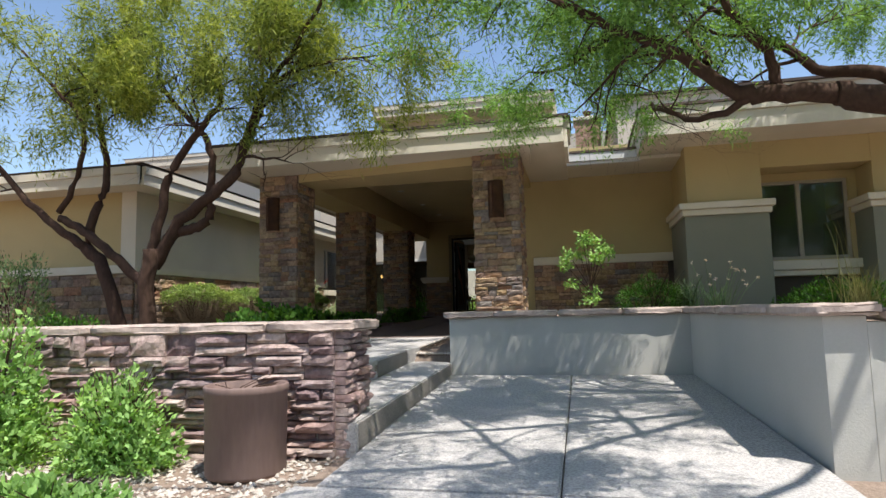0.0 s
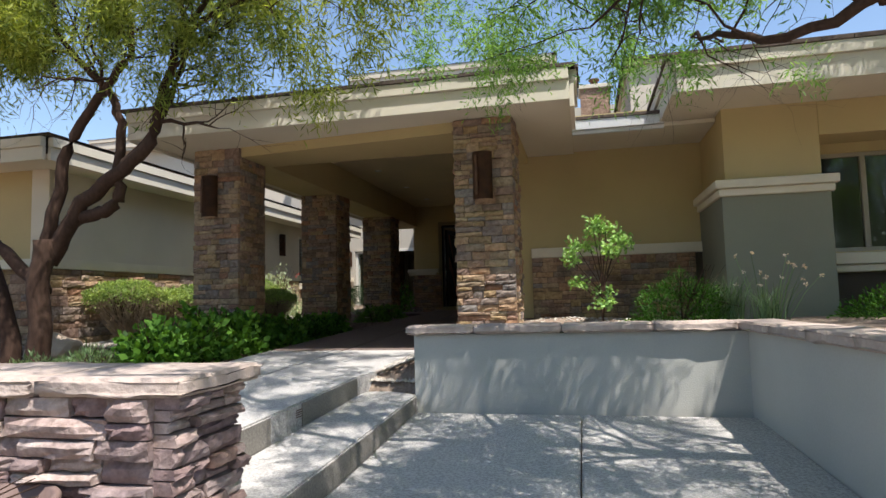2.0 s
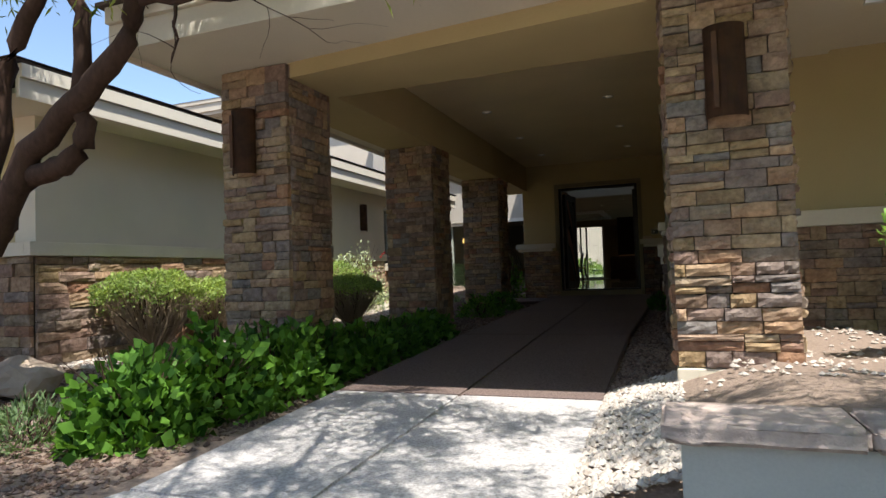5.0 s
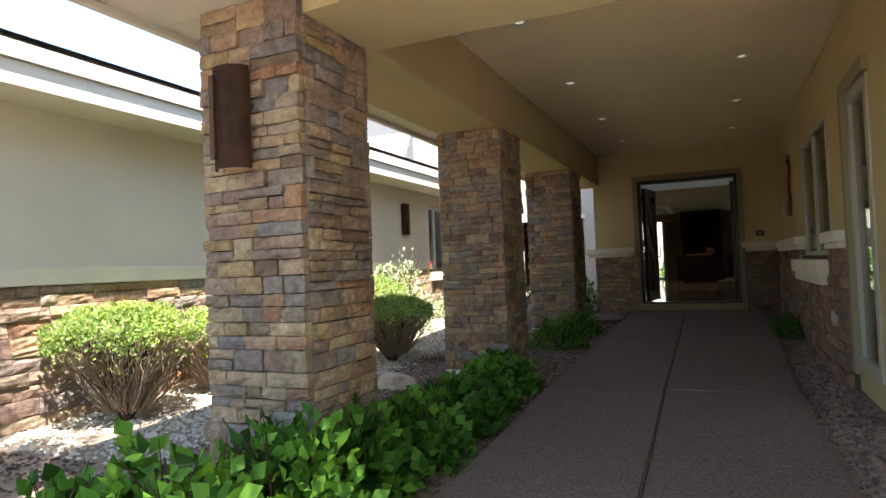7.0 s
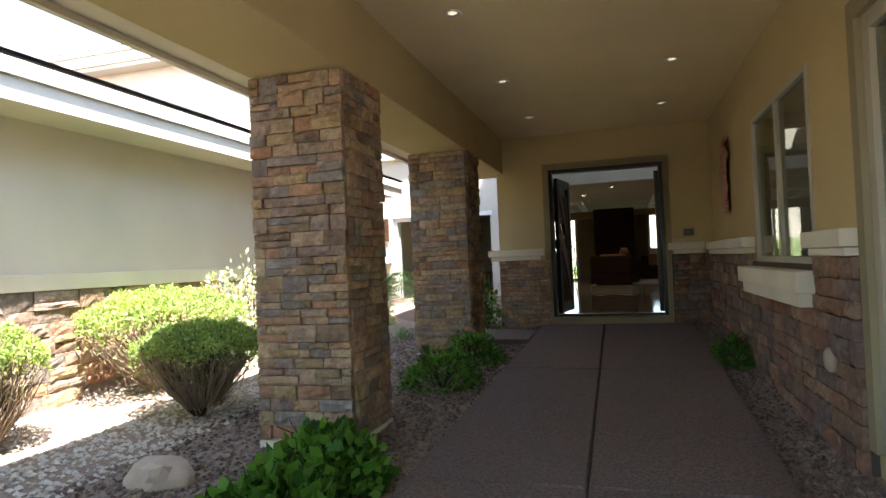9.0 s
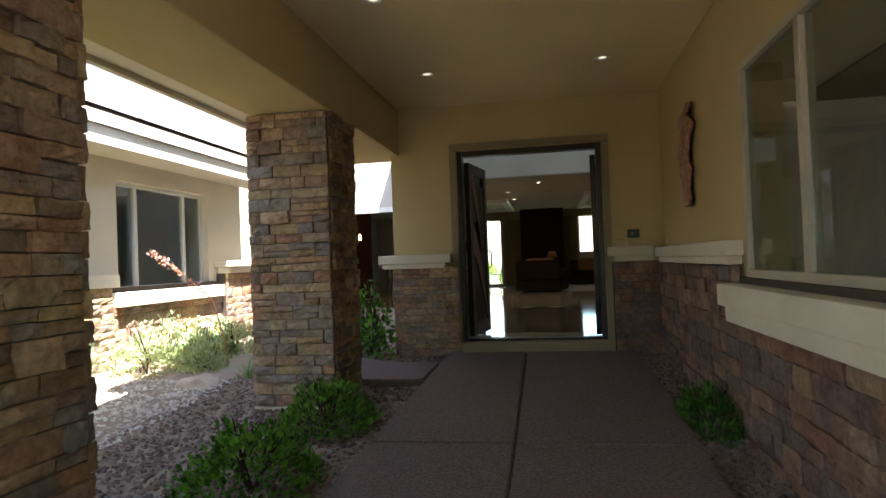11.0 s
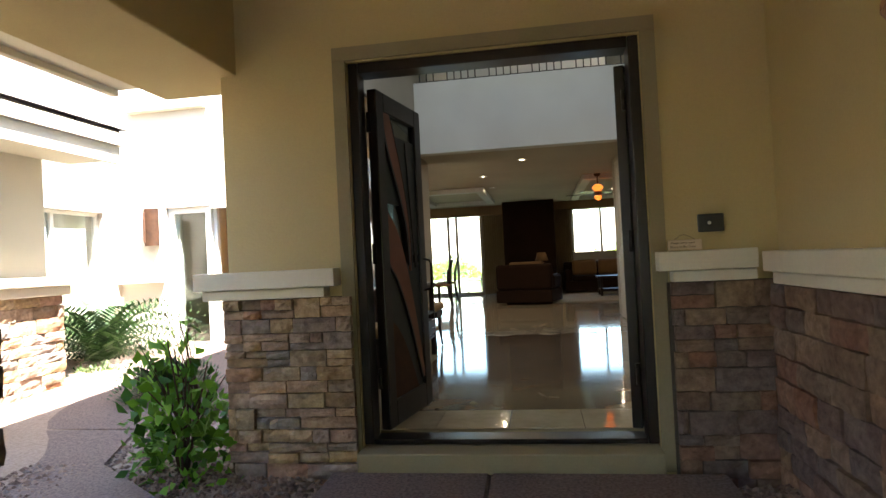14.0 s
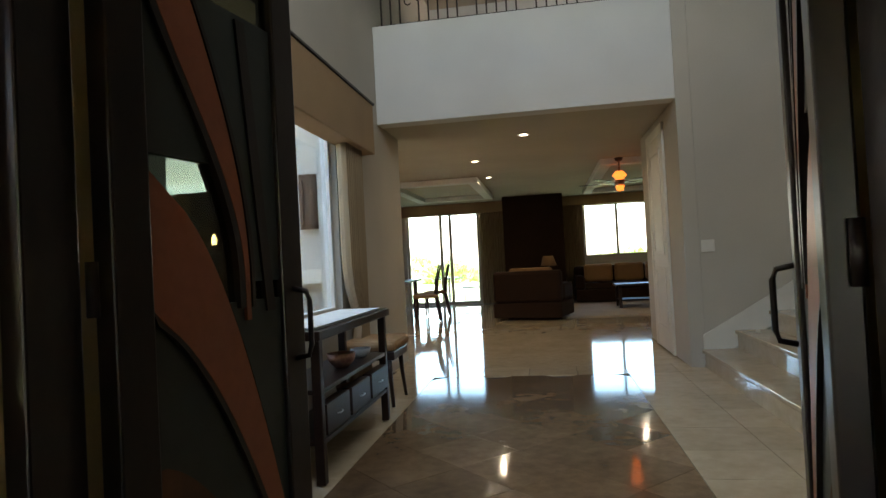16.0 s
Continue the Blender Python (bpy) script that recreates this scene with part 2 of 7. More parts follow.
M_LEAF_C = leaf_material("glossy shrub leaf", (0.015, 0.06, 0.008), (0.07, 0.17, 0.02), 0.2)
M_LEAF_D = leaf_material("clipped shrub leaf", (0.12, 0.19, 0.05), (0.31, 0.40, 0.14), 0.4)
M_LEAF_E = leaf_material("grey green leaf", (0.06, 0.11, 0.05), (0.20, 0.29, 0.15), 0.25)
M_LEAF_I = leaf_material("hedge leaf", (0.018, 0.06, 0.009), (0.10, 0.22, 0.032), 0.3)
M_LEAF_F = leaf_material("palm frond leaf", (0.008, 0.025, 0.008), (0.028, 0.06, 0.02), 0.05)
M_PETAL = leaf_material("pale pink petal", (0.60, 0.45, 0.42), (0.75, 0.62, 0.60), 0.3)
M_LEAF_G = leaf_material("pale grey-green leaf", (0.28, 0.33, 0.20), (0.46, 0.52, 0.36), 0.3)
M_LEAF_H = leaf_material("bright fresh leaf", (0.14, 0.26, 0.08), (0.30, 0.48, 0.16), 0.3)
M_LENS = glow_material("lit lens", (1.0, 0.9, 0.72), 0.12)
M_TWIG = surface("pale dry twig", (0.20, 0.14, 0.09), (0.42, 0.32, 0.22), 0.9, 40, 2, bump_dist=0.001, spec=0.2)
M_PINK = leaf_material("pink blossom", (0.50, 0.22, 0.20), (0.66, 0.36, 0.33), 0.3)
M_LAWN = leaf_material("dry grass blade", (0.16, 0.15, 0.06), (0.36, 0.33, 0.17), 0.3)


def marble(name, dark, light, rough, vary=0.1):
    m, nt, b = nodes_of(name)
    f = noise_tex(nt, 3.0, 8, 0.65)
    g = noise_tex(nt, 14.0, 5, 0.6)
    col = mix(nt, ramp(nt, f, [(0.3, dark), (0.7, light)]), ramp(nt, g, [(0.35, dark), (0.65, light)]), 0.35)
    oi = nt.nodes.new("ShaderNodeObjectInfo")
    col = mix(nt, col, ramp(nt, oi.outputs["Random"], [(0, (1 - vary,) * 3), (1, (1 + vary,) * 3)]), 1.0, "MULTIPLY")
    nt.links.new(col, b.inputs["Base Color"])
    b.inputs["Roughness"].default_value = rough
    bump(nt, b, noise_tex(nt, 2.0, 2), 0.0006, 0.3)
    return m


M_MARBLE = marble("cream travertine", (0.40, 0.32, 0.21), (0.56, 0.46, 0.33), 0.06)
M_MARBLE2 = marble("brown travertine", (0.12, 0.075, 0.042), (0.26, 0.17, 0.10), 0.08, 0.24)


# ---- mesh helpers ----
def add_box(bm, x0, y0, z0, x1, y1, z1, bevel=0.0):
    r = bmesh.ops.create_cube(bm, size=1.0)
    vs = r["verts"]
    for v in vs:
        v.co = Vector(((x0 + x1) / 2 + v.co.x * abs(x1 - x0), (y0 + y1) / 2 + v.co.y * abs(y1 - y0), (z0 + z1) / 2 + v.co.z * abs(z1 - z0)))
    if bevel:
        bmesh.ops.bevel(bm, geom=list({e for v in vs for e in v.link_edges}), offset=bevel, segments=2, affect="EDGES", profile=0.5)
    return vs


def add_tube(bm, points, radii, sides=8, cap=True):
    rings = []
    for i, p in enumerate(points):
        p = Vector(p)
        a = Vector(points[max(i - 1, 0)])
        b = Vector(points[min(i + 1, len(points) - 1)])
        way = (b - a).normalized()
        side = way.cross(Vector((0.3, 0.2, 1.0) if abs(way.z) < 0.9 else (1, 0, 0))).normalized()
        up = side.cross(way)
        r = radii[i] if isinstance(radii, (list, tuple)) else radii
        rings.append([bm.verts.new(p + (side * math.cos(k * math.tau / sides) + up * math.sin(k * math.tau / sides)) * r) for k in range(sides)])
    for a, b in zip(rings, rings[1:]):
        for k in range(sides):
            f = bm.faces.new((a[k], a[(k + 1) % sides], b[(k + 1) % sides], b[k]))
            f.smooth = True
    if cap:
        bm.faces.new(rings[0][::-1])
        bm.faces.new(rings[-1])
    return rings


def add_lathe(bm, cx, cy, profile, sides=24):
    rings = []
    for r, z in profile:
        rings.append([bm.verts.new((cx + r * math.cos(k * math.tau / sides), cy + r * math.sin(k * math.tau / sides), z)) for k in range(sides)])
    for a, b in zip(rings, rings[1:]):
        for k in range(sides):
            f = bm.faces.new((a[k], a[(k + 1) % sides], b[(k + 1) % sides], b[k]))
            f.smooth = True
    if profile[0][0] > 0.001:
        bm.faces.new(rings[0][::-1])
    if profile[-1][0] > 0.001:
        bm.faces.new(rings[-1])


def add_prism(bm, outline, z0, z1):
    """z0 and z1: numbers, or functions of (x, y)."""
    lo = [bm.verts.new((x, y, z0(x, y) if callable(z0) else z0)) for x, y in outline]
    hi = [bm.verts.new((x, y, z1(x, y) if callable(z1) else z1)) for x, y in outline]
    n = len(outline)
    bm.faces.new(hi)
    bm.faces.new(lo[::-1])
    for k in range(n):
        bm.faces.new((lo[k], lo[(k + 1) % n], hi[(k + 1) % n], hi[k]))


def part(name, bm, material, parent=None, label=""):
    bmesh.ops.recalc_face_normals(bm, faces=bm.faces)
    me = bpy.data.meshes.new(name)
    bm.to_mesh(me)
    bm.free()
    me.materials.append(material)
    ob = new(name, me)
    if parent is not None:
        ob.parent = parent
    if label:
        ob["label"] = label
    return ob


def thing(name, label, category, at=(0, 0, 0), group=""):
    ob = new(name)
    ob.empty_display_size = 0.1
    ob.location = at
    return tagged(ob, label, category, group)


def box(name, b, material, parent=None, bevel=0.0, label=""):
    bm = bmesh.new()
    add_box(bm, *b, bevel)
    return part(name, bm, material, parent, label)


def setting(name, b, material, bevel=0.0):
    return tagged(box(name, b, material, None, bevel), kind="structure")


def setting_bm(name, bm, material):
    return tagged(part(name, bm, material), kind="structure")


def wall_x(name, y0, y1, x0, x1, z0, z1, holes, material):
    """A wall along x, from x0 to x1, with holes (xa, xb, za, zb) through it."""
    bm = bmesh.new()
    cuts = sorted(holes)
    x = x0
    for xa, xb, za, zb in cuts:
        if xa > x:
            add_box(bm, x, y0, z0, xa, y1, z1)
        if za > z0:
            add_box(bm, xa, y0, z0, xb, y1, za)
        if zb < z1:
            add_box(bm, xa, y0, zb, xb, y1, z1)
        x = xb
    if x < x1:
        add_box(bm, x, y0, z0, x1, y1, z1)
    return setting_bm(name, bm, material)


def wall_y(name, x0, x1, y0, y1, z0, z1, holes, material):
    bm = bmesh.new()
    y = y0
    for ya, yb, za, zb in sorted(holes):
        if ya > y:
            add_box(bm, x0, y, z0, x1, ya, z1)
        if za > z0:
            add_box(bm, x0, ya, z0, x1, yb, za)
        if zb < z1:
            add_box(bm, x0, ya, zb, x1, yb, z1)
        y = yb
    if y < y1:
        add_box(bm, x0, y, z0, x1, y1, z1)
    return setting_bm(name, bm, material)


def quick_mesh(name, verts, faces, material, parent=None, kind="", smooth=False):
    me = bpy.data.meshes.new(name)
    me.from_pydata(verts, [], faces)
    me.materials.append(material)
    if smooth:
        me.polygons.foreach_set("use_smooth", [True] * len(me.polygons))
    me.update()
    ob = new(name, me)
    if parent is not None:
        ob.parent = parent
    if kind:
        ob["kind"] = kind
    return ob


def leaves(name, centers, ways, length, width, material, parent=None, rng=None, droop=0.0, jitter=0.35, kind="stuff"):
    """Small folded leaves: one at each centre, along each way."""
    n = len(centers)
    c = np.asarray(centers, float)
    w = np.asarray(ways, float) + rng.normal(0, jitter, (n, 3))
    w[:, 2] -= droop
    w /= np.linalg.norm(w, axis=1)[:, None] + 1e-9
    s = np.cross(w, rng.normal(0, 1, (n, 3)))
    s /= np.linalg.norm(s, axis=1)[:, None] + 1e-9
    up = np.cross(s, w)
    k = rng.uniform(0.7, 1.3, (n, 1))
    L, W = length * k, width * k
    v = np.stack([c, c + w * L * 0.5 + s * W * 0.5 + up * W * 0.15, c + w * L - up * L * 0.1, c + w * L * 0.5 - s * W * 0.5 + up * W * 0.15], 1).reshape(-1, 3)
    me = bpy.data.meshes.new(name)
    me.vertices.add(4 * n)
    me.vertices.foreach_set("co", v.ravel())
    me.loops.add(4 * n)
    me.loops.foreach_set("vertex_index", np.arange(4 * n))
    me.polygons.add(n)
    me.polygons.foreach_set("loop_start", np.arange(0, 4 * n, 4))
    me.polygons.foreach_set("loop_total", np.full(n, 4))
    me.materials.append(material)
    me.update()
    me.validate()
    ob = new(name, me)
    if parent is not None:
        ob.parent = parent
    if kind and parent is None:
        ob["kind"] = kind
    return ob


# ---- ground ----
def ground_z(x, y):
    if x > -2.3 and 4.25 <= y < 7.1:
        z = low_z(y) - 0.06
    elif x > -1.45 and y < 7.3:
        z = low_z(y) - 0.06
    elif x <= -1.45 and y < 4.25:
        z = low_z(max(y, -2)) - 0.05 + 0.02 * math.sin(x * 2.1 + y)
    elif y > 7.3 and -1.25 < x < 14 and y < 11.3:
        z = 0.60 + 0.03 * math.sin(x * 3 + y * 2)
    elif 7.3 <= y < 9.6 and -1.99 < x <= -1.25:
        z = walk_z(y) - 0.02 + (x + 1.99) * 0.33
    else:
        z = walk_z(min(y, 22)) - 0.05 + 0.03 * math.sin(x * 1.3) * math.cos(y * 0.9)
        if x < -5:
            z += min((-5 - x) * 0.03, 0.10)
    if y > 18.2 and x > -4.5:
        z = 0.40
    if y > 23 and x > -9:
        z = 0.40
    return z


def grid_axis(lo, hi, step, far):
    inner = list(np.arange(lo, hi + 1e-6, step))
    return [-far, -far / 4, -60, -30, *inner, 45, 70, far / 4, far]


def build_ground():
    xs, ys = grid_axis(-16, 16, 0.25, 900), grid_axis(-8, 26, 0.25, 900)
    verts, faces = [], []
    for y in ys:
        for x in xs:
            inside = -16 <= x <= 16 and -8 <= y <= 26
            verts.append((x, y, ground_z(x, y) if inside else (ground_z(max(min(x, 16), -16), -8) if y < 15 else 0.40)))
    w = len(xs)
    for j in range(len(ys) - 1):
        for i in range(w - 1):
            faces.append((j * w + i, j * w + i + 1, (j + 1) * w + i + 1, (j + 1) * w + i))
    g = quick_mesh("ground", verts, faces, M_GRAVEL, kind="structure", smooth=True)
    return g


build_ground()

# patio and steps
def slab(name, outline, top, depth, material):
    bm = bmesh.new()
    add_prism(bm, outline, lambda x, y: top(x, y) - depth, top)
    bmesh.ops.bevel(bm, geom=[e for e in bm.edges if all(abs(v.co.z - top(v.co.x, v.co.y)) < 1e-5 for v in e.verts)], offset=0.012, segments=2, affect="EDGES")
    return setting_bm(name, bm, material)


low = lambda x, y: low_z(y)
for i, o in enumerate([[(-1.50, 3.3), (-0.16, 3.3), (-0.16, 6.98), (-1.50, 6.98)], [(-0.15, 3.3), (1.30, 3.3), (1.12, 6.98), (-0.15, 6.98)],
                       [(-2.2, -0.6), (-0.16, -0.6), (-0.16, 3.29), (-1.62, 3.29)], [(-0.15, -0.6), (4.5, -0.6), (4.5, 3.29), (-0.15, 3.29)],
                       [(-4.5, -7.5), (-0.16, -7.5), (-0.16, -0.61), (-2.2, -0.61)], [(-0.15, -7.5), (6.5, -7.5), (6.5, -0.61), (-0.15, -0.61)]]):
    slab("pavement", o, low, 0.12, M_PATIO)
mid = lambda x, y: 0.13 + (y - 7.0) * 0.045
top = lambda x, y: walk_z(y)
slab("pavement", [(-2.02, 3.95), (-1.503, 3.95), (-1.503, 7.05), (-2.02, 7.35)], mid, 0.40, M_PATIO)
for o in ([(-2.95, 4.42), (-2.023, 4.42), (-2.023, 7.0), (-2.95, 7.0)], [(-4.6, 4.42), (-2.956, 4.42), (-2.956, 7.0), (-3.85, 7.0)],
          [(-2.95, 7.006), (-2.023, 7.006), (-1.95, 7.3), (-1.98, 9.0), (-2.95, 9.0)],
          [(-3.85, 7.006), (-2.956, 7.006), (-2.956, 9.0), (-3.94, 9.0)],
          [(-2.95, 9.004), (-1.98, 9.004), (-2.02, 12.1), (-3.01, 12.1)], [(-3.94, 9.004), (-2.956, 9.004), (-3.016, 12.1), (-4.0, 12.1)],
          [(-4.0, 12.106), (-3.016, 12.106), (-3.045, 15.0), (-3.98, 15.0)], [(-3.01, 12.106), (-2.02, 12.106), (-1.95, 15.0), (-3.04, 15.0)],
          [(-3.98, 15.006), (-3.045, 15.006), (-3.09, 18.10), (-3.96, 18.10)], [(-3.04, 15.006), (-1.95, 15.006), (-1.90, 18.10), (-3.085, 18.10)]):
    # The colour switches from sun tone to shade tone at the eave's shadow edge.
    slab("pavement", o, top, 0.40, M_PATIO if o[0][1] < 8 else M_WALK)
slab("pavement", [(-5.6, 16.75), (-3.986, 16.75), (-3.966, 17.55), (-4.6, 17.6), (-5.45, 18.2), (-5.7, 18.9), (-6.6, 18.9), (-6.5, 17.3)], top, 0.40, M_WALK)
slab("pavement", [(-6.6, 18.906), (-5.7, 18.906), (-5.2, 20.0), (-4.75, 20.4), (-4.75, 23.0), (-7.9, 23.0), (-7.3, 20.8)], top, 0.40, M_WALK)
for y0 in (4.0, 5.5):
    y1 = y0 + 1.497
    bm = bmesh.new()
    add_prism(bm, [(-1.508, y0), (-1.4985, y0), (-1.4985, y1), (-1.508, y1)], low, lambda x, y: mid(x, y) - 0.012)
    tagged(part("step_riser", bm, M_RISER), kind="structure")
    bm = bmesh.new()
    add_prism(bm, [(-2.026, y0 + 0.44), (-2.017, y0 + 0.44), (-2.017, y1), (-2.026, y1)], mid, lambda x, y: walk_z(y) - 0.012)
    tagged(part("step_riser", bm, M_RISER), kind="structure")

# ---- planter and low walls ----
def coping(name, x0, y0, x1, y1, z, seed, along="x"):
    """A rock-faced coping of separate slabs with rough edges."""
    r = random.Random(seed)
    a, b = (x0, x1) if along == "x" else (y0, y1)
    p = a
    while p < b - 0.01:
        q = min(p + r.uniform(0.55, 0.75), b)
        if b - q < 0.25:
            q = b
        bm = bmesh.new()
        if along == "x":
            add_box(bm, p + 0.003, y0, z, q - 0.003, y1, z + 0.075)
        else:
            add_box(bm, x0, p + 0.003, z, x1, q - 0.003, z + 0.075)
        bmesh.ops.subdivide_edges(bm, edges=bm.edges, cuts=5, use_grid_fill=True)
        for v in bm.verts:
            n = noise.noise(v.co * 7.0) * 0.016 + noise.noise(v.co * 19.0) * 0.008
            edge = v.co.z > z + 0.06
            v.co.z += n * 0.4 - (0.004 if edge else 0)
            cx, cy = (x0 + x1) / 2, (y0 + y1) / 2
            if along == "x":
                v.co.y += n * (1 if v.co.y > cy else -1)
            else:
                v.co.x += n * (1 if v.co.x > cx else -1)
        bmesh.ops.bevel(bm, geom=[e for e in bm.edges if e.calc_face_angle(0) > 0.9], offset=0.014, segments=2, affect="EDGES")
        for f in bm.faces:
            f.smooth = True
        yield part(name, bm, M_CAP)
        p = q


planter = thing("planter_wall", "grey stuccoed planter wall with a rough cast stone coping", "wall", (0, 7.1, 0))
bm = bmesh.new()
add_box(bm, -1.52, 7.04, -0.15, 1.32, 7.24, 0.635, 0.006)
ob = part("wall_body", bm, M_GREY)
ob.parent, ob.location = planter, (0, -7.1, 0)
bm = bmesh.new()
add_prism(bm, [(1.10, 7.037), (1.30, 3.87), (1.52, 3.87), (1.323, 7.037)], -0.6, 0.635)
ob = part("wall_body", bm, M_GREY)
ob.parent, ob.location = planter, (0, -7.1, 0)
bm = bmesh.new()
add_box(bm, 1.523, 3.872, -0.6, 9.0, 4.07, 0.60)
ob = part("wall_body", bm, M_GREY)
ob.parent, ob.location = planter, (0, -7.1, 0)
for c in coping("coping_slab", -1.58, 6.975, 1.02, 7.30, 0.638, 1):
    c.parent, c.location = planter, (0, -7.1, 0)
corner = list(coping("coping_slab", 1.03, 3.80, 1.37, 7.30, 0.638, 2, "y"))
for c in corner:
    for v in c.data.vertices:
        v.co.x += (7.04 - v.co.y) * 0.063
    c.parent, c.location = planter, (0, -7.1, 0)
for c in coping("coping_slab", 1.60, 3.80, 9.0, 4.13, 0.605, 3):
    c.parent, c.location = planter, (0, -7.1, 0)

low_wall = thing("low_stone_wall", "low garden wall of stacked purple-brown ledge stone with a rough pale coping", "wall", (-4, 4.2, 0))
bm = bmesh.new()
add_box(bm, -9.0, 4.0, -0.45, -1.64, 4.36, 0.585)
ob = part("wall_core", bm, M_MORTAR)
ob.parent, ob.location = low_wall, (4, -4.2, 0)
for c in coping("coping_slab", -9.0, 3.89, -1.50, 4.47, 0.60, 5):
    c.parent, c.location = low_wall, (4, -4.2, 0)

# ---- porch ----
tagged(box("ceiling", (-4.497, 10.003, 3.47, -1.553, 18.247, 3.56), M_PORCHCEIL), kind="structure")
bm = bmesh.new()
add_prism(bm, [(-4.497, 9.31), (-1.527, 9.02), (-1.527, 10.0), (-4.497, 10.0)], 2.90, 3.56)
setting_bm("beam_front", bm, M_KHAKI)
setting("beam_side", (-5.18, 9.975, 2.93, -4.50, 18.6, 3.56), M_KHAKI, 0.01)
setting("beam_return", (-1.524, 9.645, 2.93, -0.84, 11.197, 3.56), M_KHAKI, 0.01)
setting("soffit_front", (-5.53, 8.47, 3.03, -0.16, 9.327, 3.08), M_FASCIA)
setting("soffit_side", (-5.53, 9.33, 3.03, -5.183, 18.6, 3.08), M_FASCIA)
setting("soffit_side_b", (-0.837, 9.33, 3.03, -0.16, 11.197, 3.08), M_FASCIA)
setting("soffit_step", (-0.53, 8.52, 3.008, -0.16, 9.46, 3.027), M_FASCIA)


def roof(name, x0, y0, x1, y1, z, slope, sides, rise):
    """Low sloping roof with its tile edge: sides says which eaves slope (w e s n)."""
    bm = bmesh.new()
    run = rise / slope
    a = [x0, y0, x1, y1]
    b = [x0 + (run if "w" in sides else 0), y0 + (run if "s" in sides else 0), x1 - (run if "e" in sides else 0), y1 - (run if "n" in sides else 0)]
    lo = [bm.verts.new((x, y, z)) for x, y in ((a[0], a[1]), (a[2], a[1]), (a[2], a[3]), (a[0], a[3]))]
    hi = [bm.verts.new((x, y, z + rise)) for x, y in ((b[0], b[1]), (b[2], b[1]), (b[2], b[3]), (b[0], b[3]))]
    bm.faces.new(hi)
    bm.faces.new(lo[::-1])
    for k in range(4):
        bm.faces.new((lo[k], lo[(k + 1) % 4], hi[(k + 1) % 4], hi[k]))
    return setting_bm(name, bm, M_TILE)


def fascia_run(name, p, q, z0, z1, out, material=None):
    """Stepped fascia board from p to q; out: the way it faces."""
    material = material or M_FASCIA
    (xa, ya), (xb, yb), (ox, oy) = p, q, out
    obs = []
    for d0, d1, a, b in ((0.0, 0.05, z0, z1 - 0.13), (0.0, 0.085, z1 - 0.127, z1)):
        b4 = (min(xa, xb, xa + ox * d1, xb + ox * d1), min(ya, yb, ya + oy * d1, yb + oy * d1), a,
              max(xa, xb, xa + ox * d1, xb + ox * d1), max(ya, yb, ya + oy * d1, yb + oy * d1), b)
        obs.append(setting(name, b4, material, 0.004))
    return obs


def tile_edge(p, q, z, out, seed=0):
    """The row of tile noses along an eave, joined, uneven."""
    r = random.Random(seed)
    (xa, ya), (xb, yb), (ox, oy) = p, q, out
    ln = math.hypot(xb - xa, yb - ya)
    n = max(int(ln / 0.30), 1)
    bm = bmesh.new()
    for k in range(n):
        s, e = (k + 0.01) / n, (k + 0.985) / n
        h = 0.035 + r.uniform(-0.004, 0.006)
        o = 0.075 + r.uniform(-0.012, 0.012)
        x0, x1, y0, y1 = xa + (xb - xa) * s, xa + (xb - xa) * e, ya + (yb - ya) * s, ya + (yb - ya) * e
        add_box(bm, min(x0, x1) - (0.3 if ox > 0 else 0) + (-o if ox < 0 else 0), min(y0, y1) - (0.3 if oy > 0 else 0) + (-o if oy < 0 else 0), z,
                max(x0, x1) + (o if ox > 0 else 0) + (0.3 if ox < 0 else 0), max(y0, y1) + (o if oy > 0 else 0) + (0.3 if oy < 0 else 0), z + h)
    return tagged(part("tile_course", bm, M_TILE), kind="structure")


fascia_run("fascia", (-5.53, 8.47), (-0.16, 8.47), 2.99, 3.33, (0, -1))
fascia_run("fascia", (-5.53, 8.50), (-5.53, 18.6), 2.99, 3.33, (-1, 0))
fascia_run("fascia", (-0.16, 8.50), (-0.16, 9.46), 2.93, 3.33, (1, 0))
tile_edge((-5.6, 8.44), (-0.1, 8.44), 3.335, (0, -1), 1)
tile_edge((-5.56, 8.5), (-5.56, 18.6), 3.335, (-1, 0), 2)
tile_edge((-0.13, 8.45), (-0.13, 9.5), 3.335, (1, 0), 3)
roof("roof_porch", -4.7, 9.25, -1.0, 18.24, 3.575, 0.18, "wse", 0.03)
roof("roof_porch_edge", -5.6, 8.4, -0.08, 9.3, 3.375, 0.20, "wse", 0.17)
roof("roof_porch_side", -5.6, 9.305, -5.19, 18.6, 3.375, 0.20, "w", 0.08)

# main eave and garden wall
wall_x("wall_garden", 11.20, 11.45, -1.30, 1.80, 0.2, 3.6, [], M_KHAKI)
setting("soffit_main", (-0.157, 10.12, 3.06, 1.597, 11.197, 3.11), M_FASCIA)
fascia_run("fascia", (-0.157, 10.10), (0.978, 10.10), 3.02, 3.20, (0, -1), M_STEEL)
tile_edge((-0.12, 10.07), (0.95, 10.07), 3.205, (0, -1), 4)
roof("roof_main", -0.12, 10.02, 12.0, 18.4, 3.245, 0.18, "s", 0.8)
# right wing
setting("soffit_wing", (0.98, 8.92, 3.12, 9.0, 11.19, 3.17), M_FASCIA)
fascia_run("fascia", (0.98, 8.92), (9.0, 8.92), 3.09, 3.47, (0, -1))
fascia_run("fascia", (0.98, 8.95), (0.98, 11.19), 3.09, 3.47, (-1, 0))
tile_edge((0.90, 8.89), (9.0, 8.89), 3.475, (0, -1), 5)
